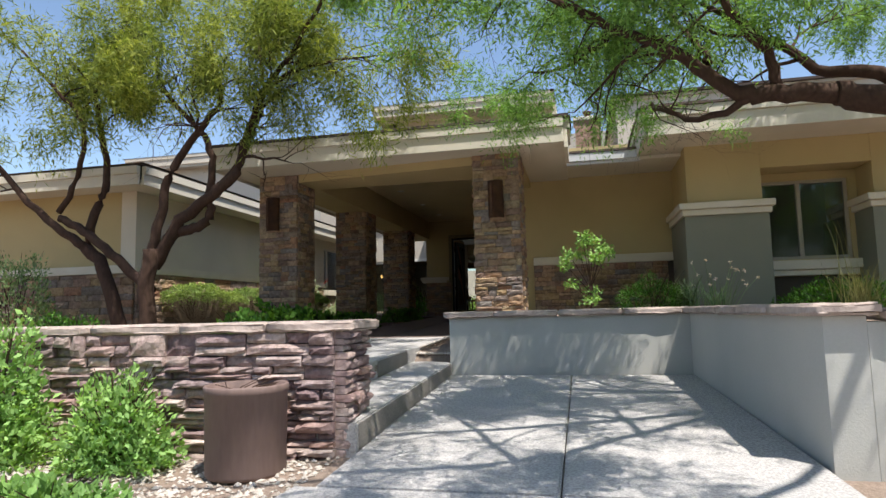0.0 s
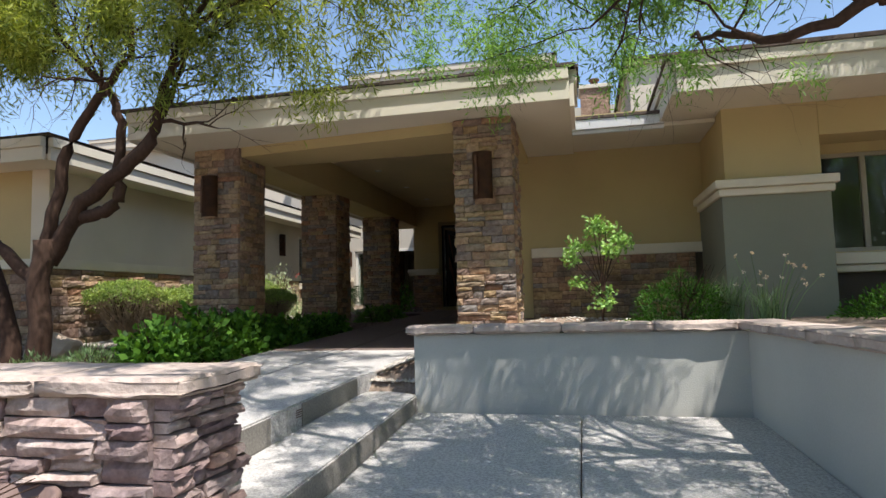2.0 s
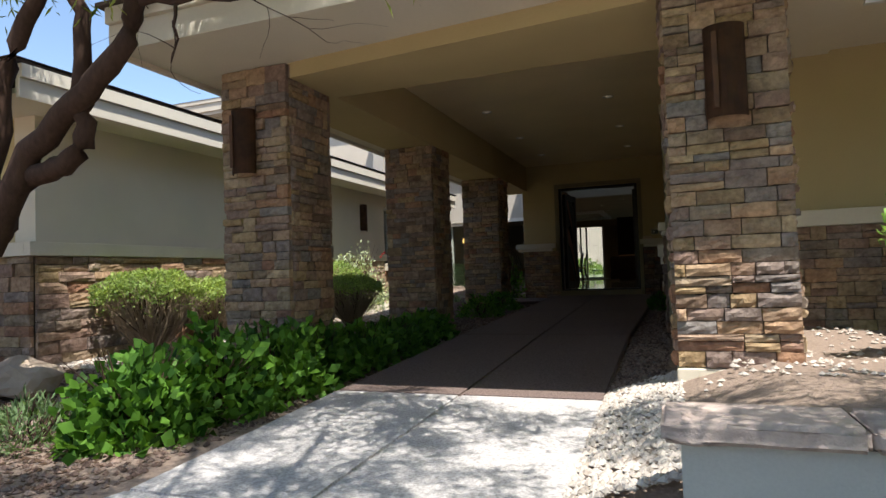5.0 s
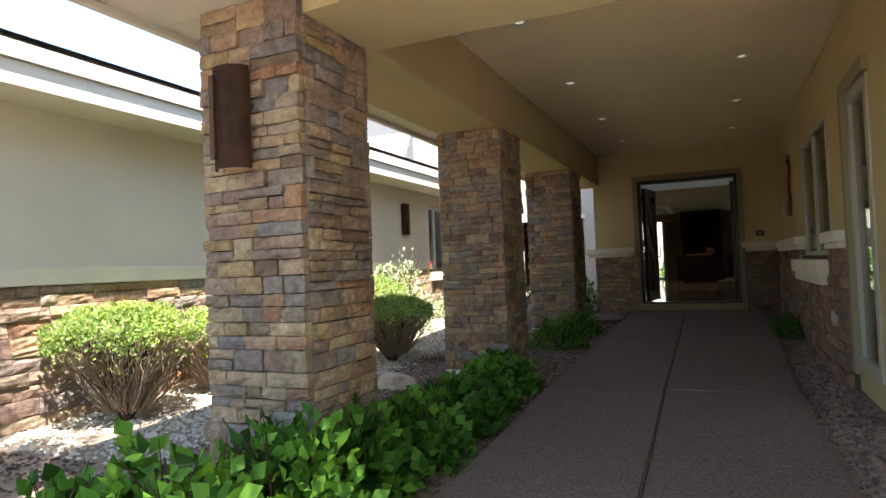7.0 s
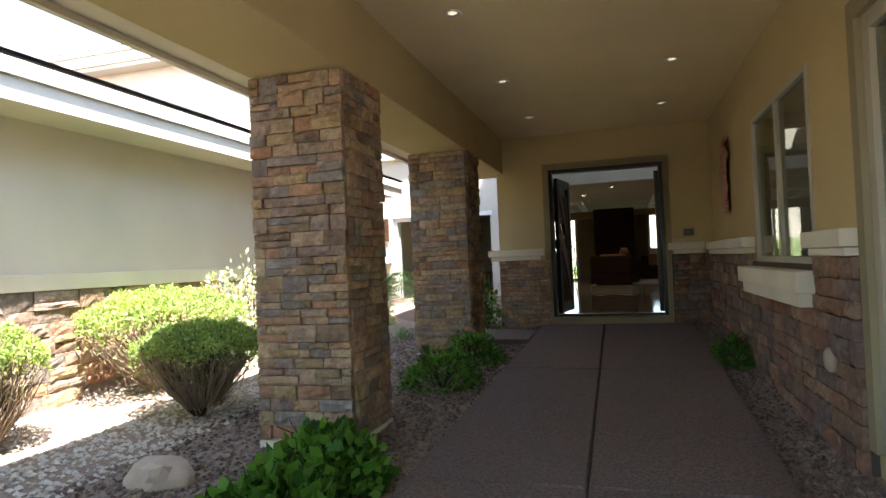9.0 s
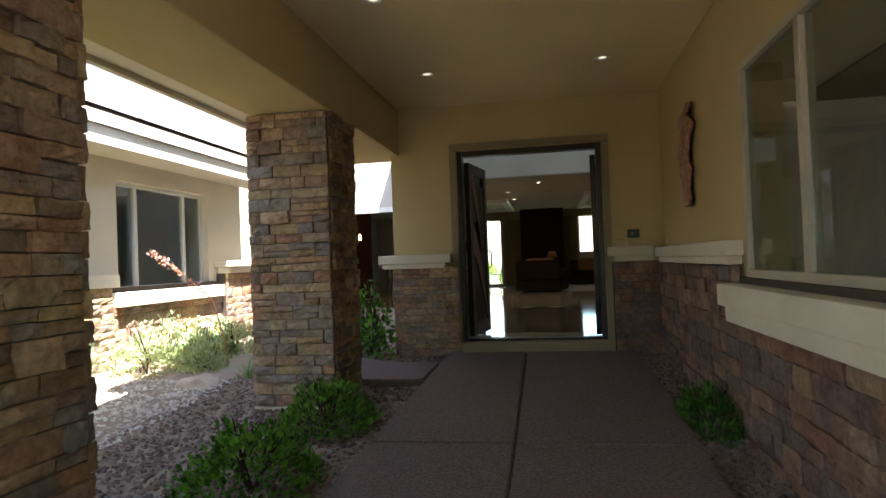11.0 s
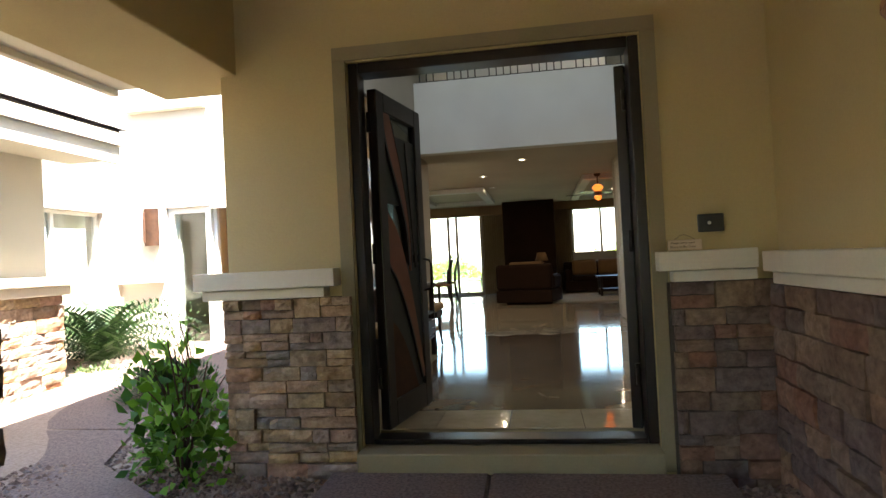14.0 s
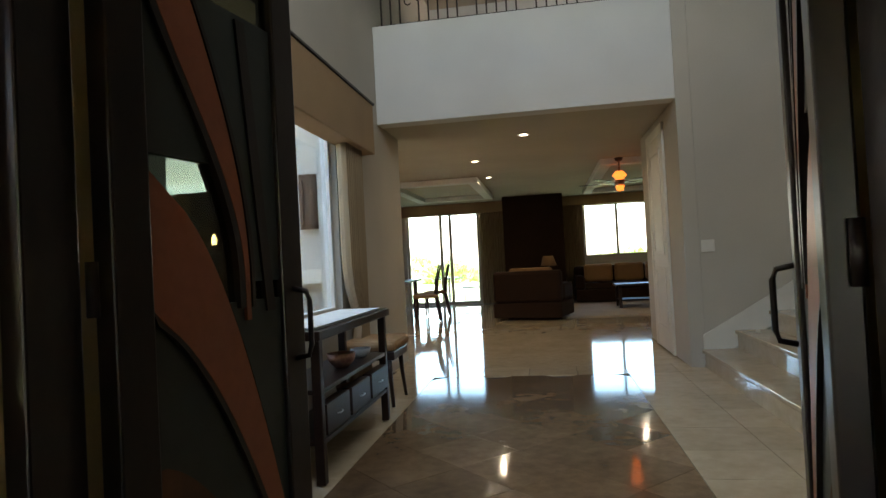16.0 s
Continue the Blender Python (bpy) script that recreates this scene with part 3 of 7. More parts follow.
tile_edge((0.95, 8.92), (0.95, 11.2), 3.475, (-1, 0), 6)
roof("roof_wing", 0.90, 8.87, 9.0, 20.0, 3.515, 0.16, "sw", 0.5)
wall_y("wall_pilaster", 1.60, 2.64, 9.80, 11.60, 0.2, 3.31, [], M_KHAKI)
wall_x("wall_pilaster_base", 9.74, 11.62, 1.54, 2.70, 0.2, 2.06, [], M_GREEN)
wall_x("wall_window_bay", 10.35, 10.60, 2.60, 4.10, 0.2, 3.31, [(2.75, 3.98, 1.38, 2.60)], M_KHAKI)
setting("lintel", (2.643, 9.80, 2.72, 4.097, 10.347, 3.117), M_KHAKI)
wall_x("wall_pier_far", 9.80, 11.6, 4.10, 9.0, 0.2, 3.31, [], M_KHAKI)
wall_x("wall_pier_far_base", 9.74, 11.62, 4.04, 9.05, 0.2, 2.06, [], M_GREEN)
setting("wall_bay_base", (2.703, 10.30, 0.2, 4.037, 10.347, 1.12), M_MORTAR)


def trim_loop(name, x0, y0, x1, y1, z0, z1):
    bm = bmesh.new()
    add_box(bm, x0, y0, z0 + 0.09, x1, y1, z1, 0.012)
    setting_bm(name, bm, M_BAND)
    bm = bmesh.new()
    add_box(bm, x0 + 0.04, y0 + 0.04, z0, x1 - 0.04, y1 - 0.04, z0 + 0.088, 0.012)
    setting_bm(name, bm, M_BAND)


trim_loop("trim_pilaster", 1.46, 9.66, 2.78, 11.19, 2.05, 2.24)
trim_loop("trim_pilaster", 3.96, 9.66, 9.1, 11.19, 2.05, 2.24)
trim_loop("trim_sill", 2.703, 10.18, 4.035, 10.34, 1.13, 1.36)
setting("band_garden", (-0.83, 11.11, 1.50, 1.535, 11.197, 1.64), M_BAND, 0.006)
setting("wall_garden_core", (-0.83, 11.155, 0.2, 1.535, 11.197, 1.497), M_MORTAR)


def window_unit(name, label, axis, c, a0, a1, z0, z1, splits, glass=None, depth=0.07, frame=None, fw=0.05):
    """A window across an opening. axis: the axis along which it runs; c: its centre on the other; splits: mullion places."""
    frame = frame or M_FRAME
    w = thing(name, label, "window", (a0, c, z0) if axis == "x" else (c, a0, z0))
    ox, oy, oz = w.location

    def bar(nm, p0, p1, q0, q1, mat, d=depth):
        bm = bmesh.new()
        if axis == "x":
            add_box(bm, p0 - ox, -d / 2, q0 - oz, p1 - ox, d / 2, q1 - oz, 0.004)
        else:
            add_box(bm, -d / 2, p0 - oy, q0 - oz, d / 2, p1 - oy, q1 - oz, 0.004)
        return part(nm, bm, mat, w)

    bar("window_frame", a0, a0 + fw, z0, z1, frame)
    bar("window_frame", a1 - fw, a1, z0, z1, frame)
    bar("window_frame", a0 + fw, a1 - fw, z1 - fw, z1, frame)
    bar("window_frame", a0 + fw, a1 - fw, z0, z0 + fw, frame)
    edges = [a0 + fw, *splits, a1 - fw]
    for s in splits:
        bar("mullion", s - fw * 0.6, s + fw * 0.6, z0 + fw, z1 - fw, frame)
    for p, q in zip(edges, edges[1:]):
        g = bar("pane", p + (fw * 0.6 if p in splits else 0), q - (fw * 0.6 if q in splits else 0), z0 + fw, z1 - fw, glass or M_GLASS, 0.008)
        g.visible_shadow = False
    return w


window_unit("window", "two-pane tan framed window reflecting the trees", "x", 10.42, 2.75, 3.98, 1.38, 2.60, [3.30])
# dark room behind that window
setting("room_east_back", (2.3, 13.4, 0.6, 8.0, 13.5, 3.2), M_ROOM)
setting("room_east_floor", (-1.2, 11.65, 0.5, 8.0, 18.4, 0.6), M_CARPET)
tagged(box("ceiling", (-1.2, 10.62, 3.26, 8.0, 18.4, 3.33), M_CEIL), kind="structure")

# right wall of the porch
wall_y("wall_east", -1.55, -1.30, 11.20, 18.60, 0.2, 3.56, [(11.78, 12.50, 0.6, 2.78), (13.50, 15.36, 1.50, 2.85)], M_KHAKI)
window_unit("window", "two-pane tan framed window between porch and room", "y", -1.53, 13.50, 15.36, 1.50, 2.85, [14.42])
window_unit("glazed_door", "closed glazed side door in a tan frame", "y", -1.53, 11.78, 12.50, 0.6, 2.78, [], fw=0.09)
setting("trim_door_side", (-1.60, 12.50, 0.55, -1.552, 12.60, 2.88), M_TRIM)
setting("trim_door_side", (-1.60, 11.70, 2.78, -1.552, 12.50, 2.88), M_TRIM)


def ledge_y(x_wall, y0, y1, z0, z1, out=-1):
    d = 0.13 * out
    setting("ledge", (min(x_wall, x_wall + d), y0, z1 - 0.10, max(x_wall, x_wall + d), y1, z1), M_BAND, 0.006)
    d = 0.10 * out
    setting("ledge", (min(x_wall, x_wall + d), y0 + 0.04, z0, max(x_wall, x_wall + d), y1 - 0.04, z1 - 0.102), M_BAND, 0.006)


ledge_y(-1.553, 15.44, 18.10, 1.58, 1.74)
ledge_y(-1.553, 12.62, 13.36, 1.56, 1.71)
setting("sill", (-1.72, 13.38, 1.32, -1.553, 15.48, 1.46), M_BAND, 0.006)
setting("sill", (-1.69, 13.44, 1.22, -1.553, 15.42, 1.317), M_BAND, 0.006)
setting("wall_east_core", (-1.592, 12.61, 0.2, -1.553, 18.2, 1.50), M_MORTAR)

# entry wall
wall_x("wall_entry_upper", 18.25, 18.60, -4.60, -1.30, 3.605, 5.95, [(-4.1, -1.5, 4.35, 5.55)], M_KHAKI)
wall_x("wall_entry", 18.25, 18.60, -4.60, -1.30, 0.2, 3.60, [(-3.82, -2.19, 0.62, 2.94)], M_KHAKI)
setting("ledge", (-4.76, 18.12, 1.66, -3.91, 18.247, 1.76), M_BAND, 0.006)
setting("ledge", (-4.72, 18.15, 1.60, -3.98, 18.247, 1.657), M_BAND, 0.006)
setting("ledge", (-2.17, 18.12, 1.66, -1.69, 18.247, 1.76), M_BAND, 0.006)
setting("ledge", (-2.10, 18.15, 1.60, -1.69, 18.247, 1.657), M_BAND, 0.006)
setting("ledge", (-4.76, 18.25, 1.66, -4.603, 18.75, 1.76), M_BAND, 0.006)
setting("wall_entry_core", (-4.60, 18.205, 0.3, -3.90, 18.247, 1.597), M_MORTAR)
setting("wall_entry_core", (-2.12, 18.205, 0.3, -1.595, 18.247, 1.597), M_MORTAR)
setting("trim_entry", (-3.90, 18.228, 0.60, -3.823, 18.247, 2.945), M_TRIM)
setting("trim_entry", (-2.187, 18.228, 0.60, -2.11, 18.247, 2.945), M_TRIM)
setting("trim_entry", (-3.90, 18.228, 2.948, -2.11, 18.247, 3.025), M_TRIM)
setting("door_step", (-3.82, 18.104, 0.40, -2.19, 18.60, 0.735), M_TRIM, 0.01)

door = thing("entry_door", "open double entry door of dark metal with curved copper bands and glass", "door", (-3.0, 18.3, 0.735))


def dpart(nm, b, mat, parent=door, bevel=0.006):
    bm = bmesh.new()
    o = Vector((-3.0, 18.3, 0.735))
    add_box(bm, b[0] - o.x, b[1] - o.y, b[2] - o.z, b[3] - o.x, b[4] - o.y, b[5] - o.z, bevel)
    return part(nm, bm, mat, parent)


dpart("door_frame", (-3.82, 18.27, 0.737, -3.765, 18.42, 2.94), M_IRON)
dpart("door_frame", (-2.245, 18.27, 0.737, -2.19, 18.42, 2.94), M_IRON)
dpart("door_frame", (-3.762, 18.27, 2.88, -2.248, 18.42, 2.94), M_IRON)
dpart("threshold", (-3.762, 18.27, 0.737, -2.248, 18.42, 0.765), M_IRON)


def door_leaf(hinge, mirror):
    """A leaf 0.74 wide in its own plane (u along the leaf, v thickness), hung at the hinge, open into the room."""
    W, H = 0.735, 2.065
    turn = pose(hinge[0] + 3.0, hinge[1] - 18.3, 0.035, 0, 0, 80 if not mirror else 74)
    leaf = None

    def put(nm, bm, mat):
        nonlocal leaf
        if mirror:
            for v in bm.verts:
                v.co.y = -v.co.y
        bm.transform(turn)
        ob = part(nm, bm, mat, leaf or door)
        leaf = leaf or ob
        return ob

    bm = bmesh.new()
    for b in ((0, -0.03, 0, 0.11, 0.03, H), (W - 0.11, -0.03, 0, W, 0.03, H), (0.11, -0.03, 0, W - 0.11, 0.03, 0.16), (0.11, -0.03, H - 0.12, W - 0.11, 0.03, H)):
        add_box(bm, *b, 0.006)
    put("leaf_frame", bm, M_IRON)
    bm = bmesh.new()
    add_box(bm, 0.11, -0.006, 0.16, W - 0.11, 0.006, H - 0.12)
    put("leaf_glass", bm, M_DOORGLASS).visible_shadow = False

    def ribbon(f, g, mat, nm, s0=0.0, s1=1.0, th=0.018):
        """Strip between the curves u = f(s) and u = g(s), from the height s0 to s1 of the leaf."""
        bm = bmesh.new()
        rows = []
        for k in range(25):
            s = s0 + (s1 - s0) * k / 24
            z = 0.155 + s * (H - 0.27)
            a, b = min(max(f(s), 0.105), W - 0.112), min(max(g(s), 0.109), W - 0.105)
            b = max(b, a + 0.004)
            rows.append([bm.verts.new((u, v, z)) for u, v in ((a, -th), (b, -th), (b, th), (a, th))])
        for p, q in zip(rows, rows[1:]):
            for k in range(4):
                bm.faces.new((p[k], p[(k + 1) % 4], q[(k + 1) % 4], q[k]))
        bm.faces.new(rows[0][::-1])
        bm.faces.new(rows[-1])
        put(nm, bm, mat)

    def arc(s, s0, span, p=1.0):
        return math.sin(min(max((s0 - s) / span, 0), 1) * math.pi / 2) ** p

    al = lambda s: 0.10 + 0.35 * arc(s, 1.0, 0.50, 1.7)
    ar = lambda s: 0.20 + 0.27 * arc(s, 1.0, 0.50, 1.0)
    bl = lambda s: 0.10 + 0.50 * min(max((0.46 - s) / 0.43, 0), 1) ** 0.62
    br = lambda s: 0.10 + 0.52 * min(max((0.64 - s) / 0.58, 0), 1) ** 0.52
    ribbon(al, ar, M_COPPER, "copper_band", 0.44, 1.0, 0.024)
    ribbon(bl, br, M_COPPER, "copper_band", 0.03, 0.655, 0.025)
    ribbon(lambda s: ar(s) + (0.022 if s < 0.72 else 0.004), lambda s: W, M_PATINA, "patina_panel", 0.50, 0.93, 0.014)
    ribbon(lambda s: br(s) + 0.016, lambda s: W, M_PATINA, "patina_panel", 0.0, 0.47, 0.014)
    ribbon(lambda s: 0.1, lambda s: al(s) - 0.004 - 0.10 * max(0, 0.72 - s), M_PATINA, "patina_panel", 0.68, 0.97, 0.014)
    ribbon(lambda s: 0.1, lambda s: bl(s) - (0.020 if s > 0.30 else 0.004), M_PATINA, "patina_panel", 0.0, 0.48, 0.014)
    ribbon(lambda s: 0.1, lambda s: 0.10 + 0.42 * (max(0.27 - s, 0) / 0.27) ** 0.6, M_RUST, "brown_panel", 0.0, 0.265, 0.018)
    ribbon(lambda s: al(s) - 0.03, lambda s: al(s) - 0.006, M_IRON, "curved_bar", 0.46, 0.98, 0.027)
    ribbon(lambda s: ar(s) + 0.004, lambda s: ar(s) + 0.018, M_IRON, "curved_bar", 0.46, 0.98, 0.027)
    ribbon(lambda s: bl(s) - 0.022, lambda s: bl(s) - 0.004, M_IRON, "curved_bar", 0.03, 0.49, 0.027)
    ribbon(lambda s: 0.54 - 0.2 * (s - 0.5), lambda s: 0.58 - 0.2 * (s - 0.5), M_IRON, "curved_bar", 0.45, 0.92, 0.022)
    bm = bmesh.new()
    for sgn in (-1, 1):
        add_tube(bm, [(W - 0.055, 0.03 * sgn, 0.80), (W - 0.055, 0.075 * sgn, 0.81), (W - 0.055, 0.085 * sgn, 0.84), (W - 0.055, 0.085 * sgn, 0.98), (W - 0.055, 0.075 * sgn, 1.01), (W - 0.055, 0.03 * sgn, 1.02)], 0.009, 8)
    put("pull_handle", bm, M_IRON)
    for z in (0.25, 1.0, 1.8):
        bm = bmesh.new()
        add_tube(bm, [(-0.012, 0.02, z), (-0.012, 0.02, z + 0.12)], 0.014, 10)
        put("hinge", bm, M_IRON)


door_leaf((-3.735, 18.45), False)
door_leaf((-2.275, 18.45), True)

# ---- left wing ----
wall_y("wall_west", -7.90, -7.60, 9.33, 20.25, 0.2, 2.99, [(17.42, 19.30, 1.47, 2.74)], M_TAUPE)
wall_x("wall_west_front", 9.33, 9.63, -18.0, -7.903, 0.2, 2.99, [], M_KHAKI)
wall_x("wall_west_north", 19.95, 20.25, -12.0, -7.903, 0.2, 2.99, [], M_TAUPE)
setting("soffit_west", (-7.60, 8.75, 2.97, -7.05, 20.6, 3.02), M_FASCIA)
setting("soffit_west_front", (-18.0, 8.75, 2.97, -7.603, 9.327, 3.02), M_FASCIA)
fascia_run("fascia", (-7.05, 8.75), (-7.05, 20.6), 2.93, 3.24, (1, 0))
fascia_run("fascia", (-18.0, 8.72), (-7.05, 8.72), 2.93, 3.24, (0, -1))
tile_edge((-7.08, 8.7), (-7.08, 20.6), 3.245, (1, 0), 8)
tile_edge((-18.0, 8.75), (-7.0, 8.75), 3.245, (0, -1), 9)
roof("roof_west", -18.0, 8.65, -6.95, 20.65, 3.285, 0.2, "es", 0.9)
setting("band_west", (-7.60, 9.20, 1.52, -7.50, 17.32, 1.66), M_BAND, 0.006)
setting("band_west_front", (-18.0, 9.20, 1.52, -7.603, 9.327, 1.66), M_BAND, 0.006)
setting("wall_west_core", (-7.598, 9.33, 0.2, -7.56, 20.2, 1.517), M_MORTAR)
setting("wall_west_front_core", (-18.0, 9.28, 0.2, -7.60, 9.327, 1.517), M_MORTAR)
setting("sill_west", (-7.597, 17.25, 1.30, -7.44, 19.45, 1.46), M_BAND, 0.006)
setting("pier_west", (-7.597, 19.50, 0.2, -7.46, 20.25, 1.62), M_MORTAR)
trim_loop("ledge_west", -7.60, 19.43, -7.32, 20.33, 1.62, 1.80)
window_unit("window", "three-pane cream framed window in the taupe wing", "y", -7.72, 17.42, 19.30, 1.47, 2.74, [17.86, 18.85], frame=M_WHITE)
setting("room_west_floor", (-12.0, 9.65, 0.5, -7.903, 19.9, 0.6), M_CARPET)
setting("room_west_wall", (-12.2, 9.65, 0.6, -12.003, 19.9, 2.95), M_ROOM)
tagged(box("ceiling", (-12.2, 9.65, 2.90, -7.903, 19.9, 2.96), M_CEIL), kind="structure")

# ---- courtyard building ----
wall_y("wall_court_west", -9.25, -8.95, 20.26, 23.20, 0.2, 6.3, [(21.5, 22.85, 1.50, 2.70)], M_COURT)
wall_x("wall_court_north", 23.20, 23.50, -9.25, -4.60, 0.2, 3.6, [(-8.20, -5.75, 0.60, 2.75)], M_COURT)
wall_x("wall_court_upper", 23.20, 23.50, -9.25, -4.60, 3.602, 6.3, [(-8.6, -7.6, 4.35, 5.6)], M_COURT)
window_unit("window", "two-pane tan framed window of the courtyard wall", "y", -9.08, 21.5, 22.85, 1.50, 2.70, [22.0], glass=M_GLASS, frame=M_WHITE)
window_unit("window", "upper storey window over the courtyard", "x", 23.34, -8.6, -7.6, 4.35, 5.6, [], frame=M_WHITE)
setting("upper_sill", (-8.72, 23.05, 4.18, -7.48, 23.197, 4.34), M_BAND, 0.006)
setting("band_court", (-8.947, 23.08, 1.66, -8.25, 23.197, 1.80), M_BAND, 0.006)
setting("band_court", (-8.947, 20.5, 1.30, -8.84, 23.07, 1.46), M_BAND, 0.006)
window_unit("glazed_door", "fixed panel of the cream framed patio slider", "x", 23.30, -8.20, -7.52, 0.60, 2.75, [], frame=M_WHITE, fw=0.09)
window_unit("glazed_door", "slid-back panel of the cream framed patio slider", "x", 23.38, -8.15, -7.47, 0.60, 2.75, [], frame=M_WHITE, fw=0.08)
setting("trim_slider", (-7.47, 23.17, 2.70, -5.70, 23.197, 2.80), M_WHITE)
setting("ledge_court", (-5.60, 23.02, 1.70, -4.603, 23.197, 1.84), M_BAND, 0.006)

# upper storey over the entry
# The hole lets sky light through to the added clerestory behind.
wall_x("wall_upper_front", 15.3, 15.5, -4.60, -0.45, 3.57, 5.75, [(-4.2, -1.2, 3.9, 5.3)], M_CREAM)
wall_y("wall_upper_west", -4.60, -4.43, 15.503, 18.247, 3.57, 5.95, [], M_CREAM)
wall_y("wall_upper_east", -0.60, -0.45, 15.503, 18.6, 3.57, 5.95, [], M_CREAM)
fascia_run("fascia_upper", (-5.0, 14.7), (-0.55, 14.7), 5.68, 5.965, (0, -1), M_CREAM)
fascia_run("fascia_upper", (-5.0, 14.73), (-5.0, 23.0), 5.68, 5.965, (-1, 0), M_CREAM)
fascia_run("fascia_upper", (-0.55, 14.73), (-0.55, 23.0), 5.68, 5.965, (1, 0), M_CREAM)
setting("soffit_upper", (-5.0, 14.7, 5.70, -0.55, 15.297, 5.75), M_CREAM)
roof("roof_upper", -5.05, 14.6, -0.45, 34.0, 5.97, 0.2, "wse", 0.35)
setting("upper_east_mass", (0.92, 14.0, 3.4, 8.0, 18.0, 5.30), M_CREAM)
setting("upper_east_band", (0.86, 13.94, 5.302, 8.0, 18.0, 5.36), M_CREAM)
setting("upper_east_roof", (0.80, 13.86, 5.363, 8.1, 18.1, 5.42), M_TILE)
setting("upper_west_mass", (-16.9, 21.0, 3.3, -9.4, 32.0, 6.50), M_CREAM)
setting("upper_west_soffit", (-17.3, 20.6, 6.503, -9.3, 32.4, 6.62), M_CREAM)
fascia_run("fascia_upper", (-17.3, 20.6), (-9.3, 20.6), 6.60, 6.98, (0, -1), M_CREAM)
fascia_run("fascia_upper", (-17.3, 20.63), (-17.3, 32.4), 6.60, 6.98, (-1, 0), M_CREAM)
roof("roof_upper_west", -17.4, 20.5, -9.2, 32.5, 6.983, 0.2, "ws", 0.5)
chimney = thing("chimney", "square stone clad chimney with a metal flue cap", "chimney", (0.3, 15.3, 3.5))
bm = bmesh.new()
add_box(bm, -0.30, -0.3, 0, 0.30, 0.3, 1.75)
part("shaft", bm, M_STONE, chimney)
bm = bmesh.new()
add_box(bm, -0.34, -0.34, 1.753, 0.34, 0.34, 1.84, 0.01)
part("cap_slab", bm, M_BAND, chimney)
bm = bmesh.new()
add_lathe(bm, 0, 0, [(0.08, 1.843), (0.08, 2.0), (0.11, 2.01), (0.11, 2.04), (0.0, 2.06)], 12)
part("flue_cap", bm, M_RUST, chimney)

# ---- foyer and rooms ----
FZ = 0.735
wall_y("wall_foyer_west", -4.60, -4.43, 18.603, 24.30, 0.2, 5.95, [(19.75, 22.05, 1.48, 3.0)], M_ROOM)
window_unit("window", "tall cream framed foyer window onto the courtyard", "y", -4.51, 19.75, 22.05, 1.48, 3.0, [], frame=M_WHITE)
setting("bulkhead", (-4.427, 23.40, 3.29, -1.503, 23.60, 4.30), M_ROOMLIGHT)
setting("wall_stair_north", (-1.36, 23.40, FZ, 3.0, 23.60, 5.9), M_ROOM)
wall_y("wall_closet", -1.50, -1.363, 23.40, 25.6, FZ, 5.9, [], M_ROOM)
setting("wall_foyer_south_in", (-1.297, 18.50, FZ, 3.0, 18.60, 5.9), M_ROOM)
setting("wall_stair_east", (3.0, 18.50, FZ, 3.1, 23.6, 5.9), M_ROOM)
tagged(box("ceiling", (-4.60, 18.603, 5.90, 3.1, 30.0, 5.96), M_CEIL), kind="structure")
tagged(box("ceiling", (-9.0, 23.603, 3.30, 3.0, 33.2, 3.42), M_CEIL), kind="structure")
setting("wall_upper_back", (-9.0, 27.0, 3.42, 3.0, 27.2, 5.9), M_ROOMLIGHT)
setting("wall_upper_side", (-4.60, 24.3, 3.42, -4.43, 29.0, 5.9), M_ROOM)
wall_x("wall_north", 33.0, 33.2, -9.0, 3.0, 0.4, 3.3, [(-6.35, -4.45, FZ, 3.18), (-1.83, -0.20, 1.78, 3.10)], M_ROOM)
wall_y("wall_rooms_west", -9.2, -9.0, 23.503, 33.2, 0.4, 3.3, [], M_ROOM)
wall_y("wall_rooms_east", 3.0, 3.2, 23.603, 33.2, 0.4, 3.3, [], M_ROOM)
setting("floor_rooms", (-9.0, 23.603, 0.5, 3.0, 33.0, FZ - 0.012), M_MARBLE)
setting("floor_foyer", (-4.427, 18.603, 0.5, 3.0, 23.6, FZ - 0.012), M_MORTAR)
setting("floor_carpet", (-2.55, 28.6, FZ - 0.010, 3.0, 32.98, FZ + 0.006), M_CARPET)
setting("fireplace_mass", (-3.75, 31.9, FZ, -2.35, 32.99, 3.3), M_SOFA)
setting("baseboard", (-1.36, 23.38, FZ, -1.30, 23.398, FZ + 0.13), M_WHITE)
for (x0, y0, x1, y1) in ((-5.6, 28.0, -3.9, 31.2), (-1.9, 27.0, 1.8, 31.5)):
    for b in ((x0, y0, x1, y0 + 0.18), (x0, y1 - 0.18, x1, y1), (x0, y0 + 0.183, x0 + 0.18, y1 - 0.183), (x1 - 0.18, y0 + 0.183, x1, y1 - 0.183)):
        setting("ceiling_tray", (b[0], b[1], 3.20, b[2], b[3], 3.297), M_ROOMLIGHT, 0.01)
window_unit("patio_slider", "open glass patio slider looking onto bright grass", "x", 33.1, -6.35, -4.45, FZ, 3.18, [-5.45, -5.2], fw=0.06)
window_unit("window", "two-pane family room window onto bright grass", "x", 33.1, -1.83, -0.20, 1.78, 3.10, [-1.02], fw=0.05)
# outside the garden side
fg = quick_mesh("lawn_far", [(-60, 33.6, 0.62), (60, 33.6, 0.62), (60, 90, 1.2), (-60, 90, 1.2)], [(0, 1, 2, 3)], M_FARGRASS, kind="structure")
bd = quick_mesh("backdrop", [(-300, 92, -1), (300, 92, -1), (300, 200, 14), (-300, 200, 14)], [(0, 1, 2, 3)], M_DESERT, kind="structure")

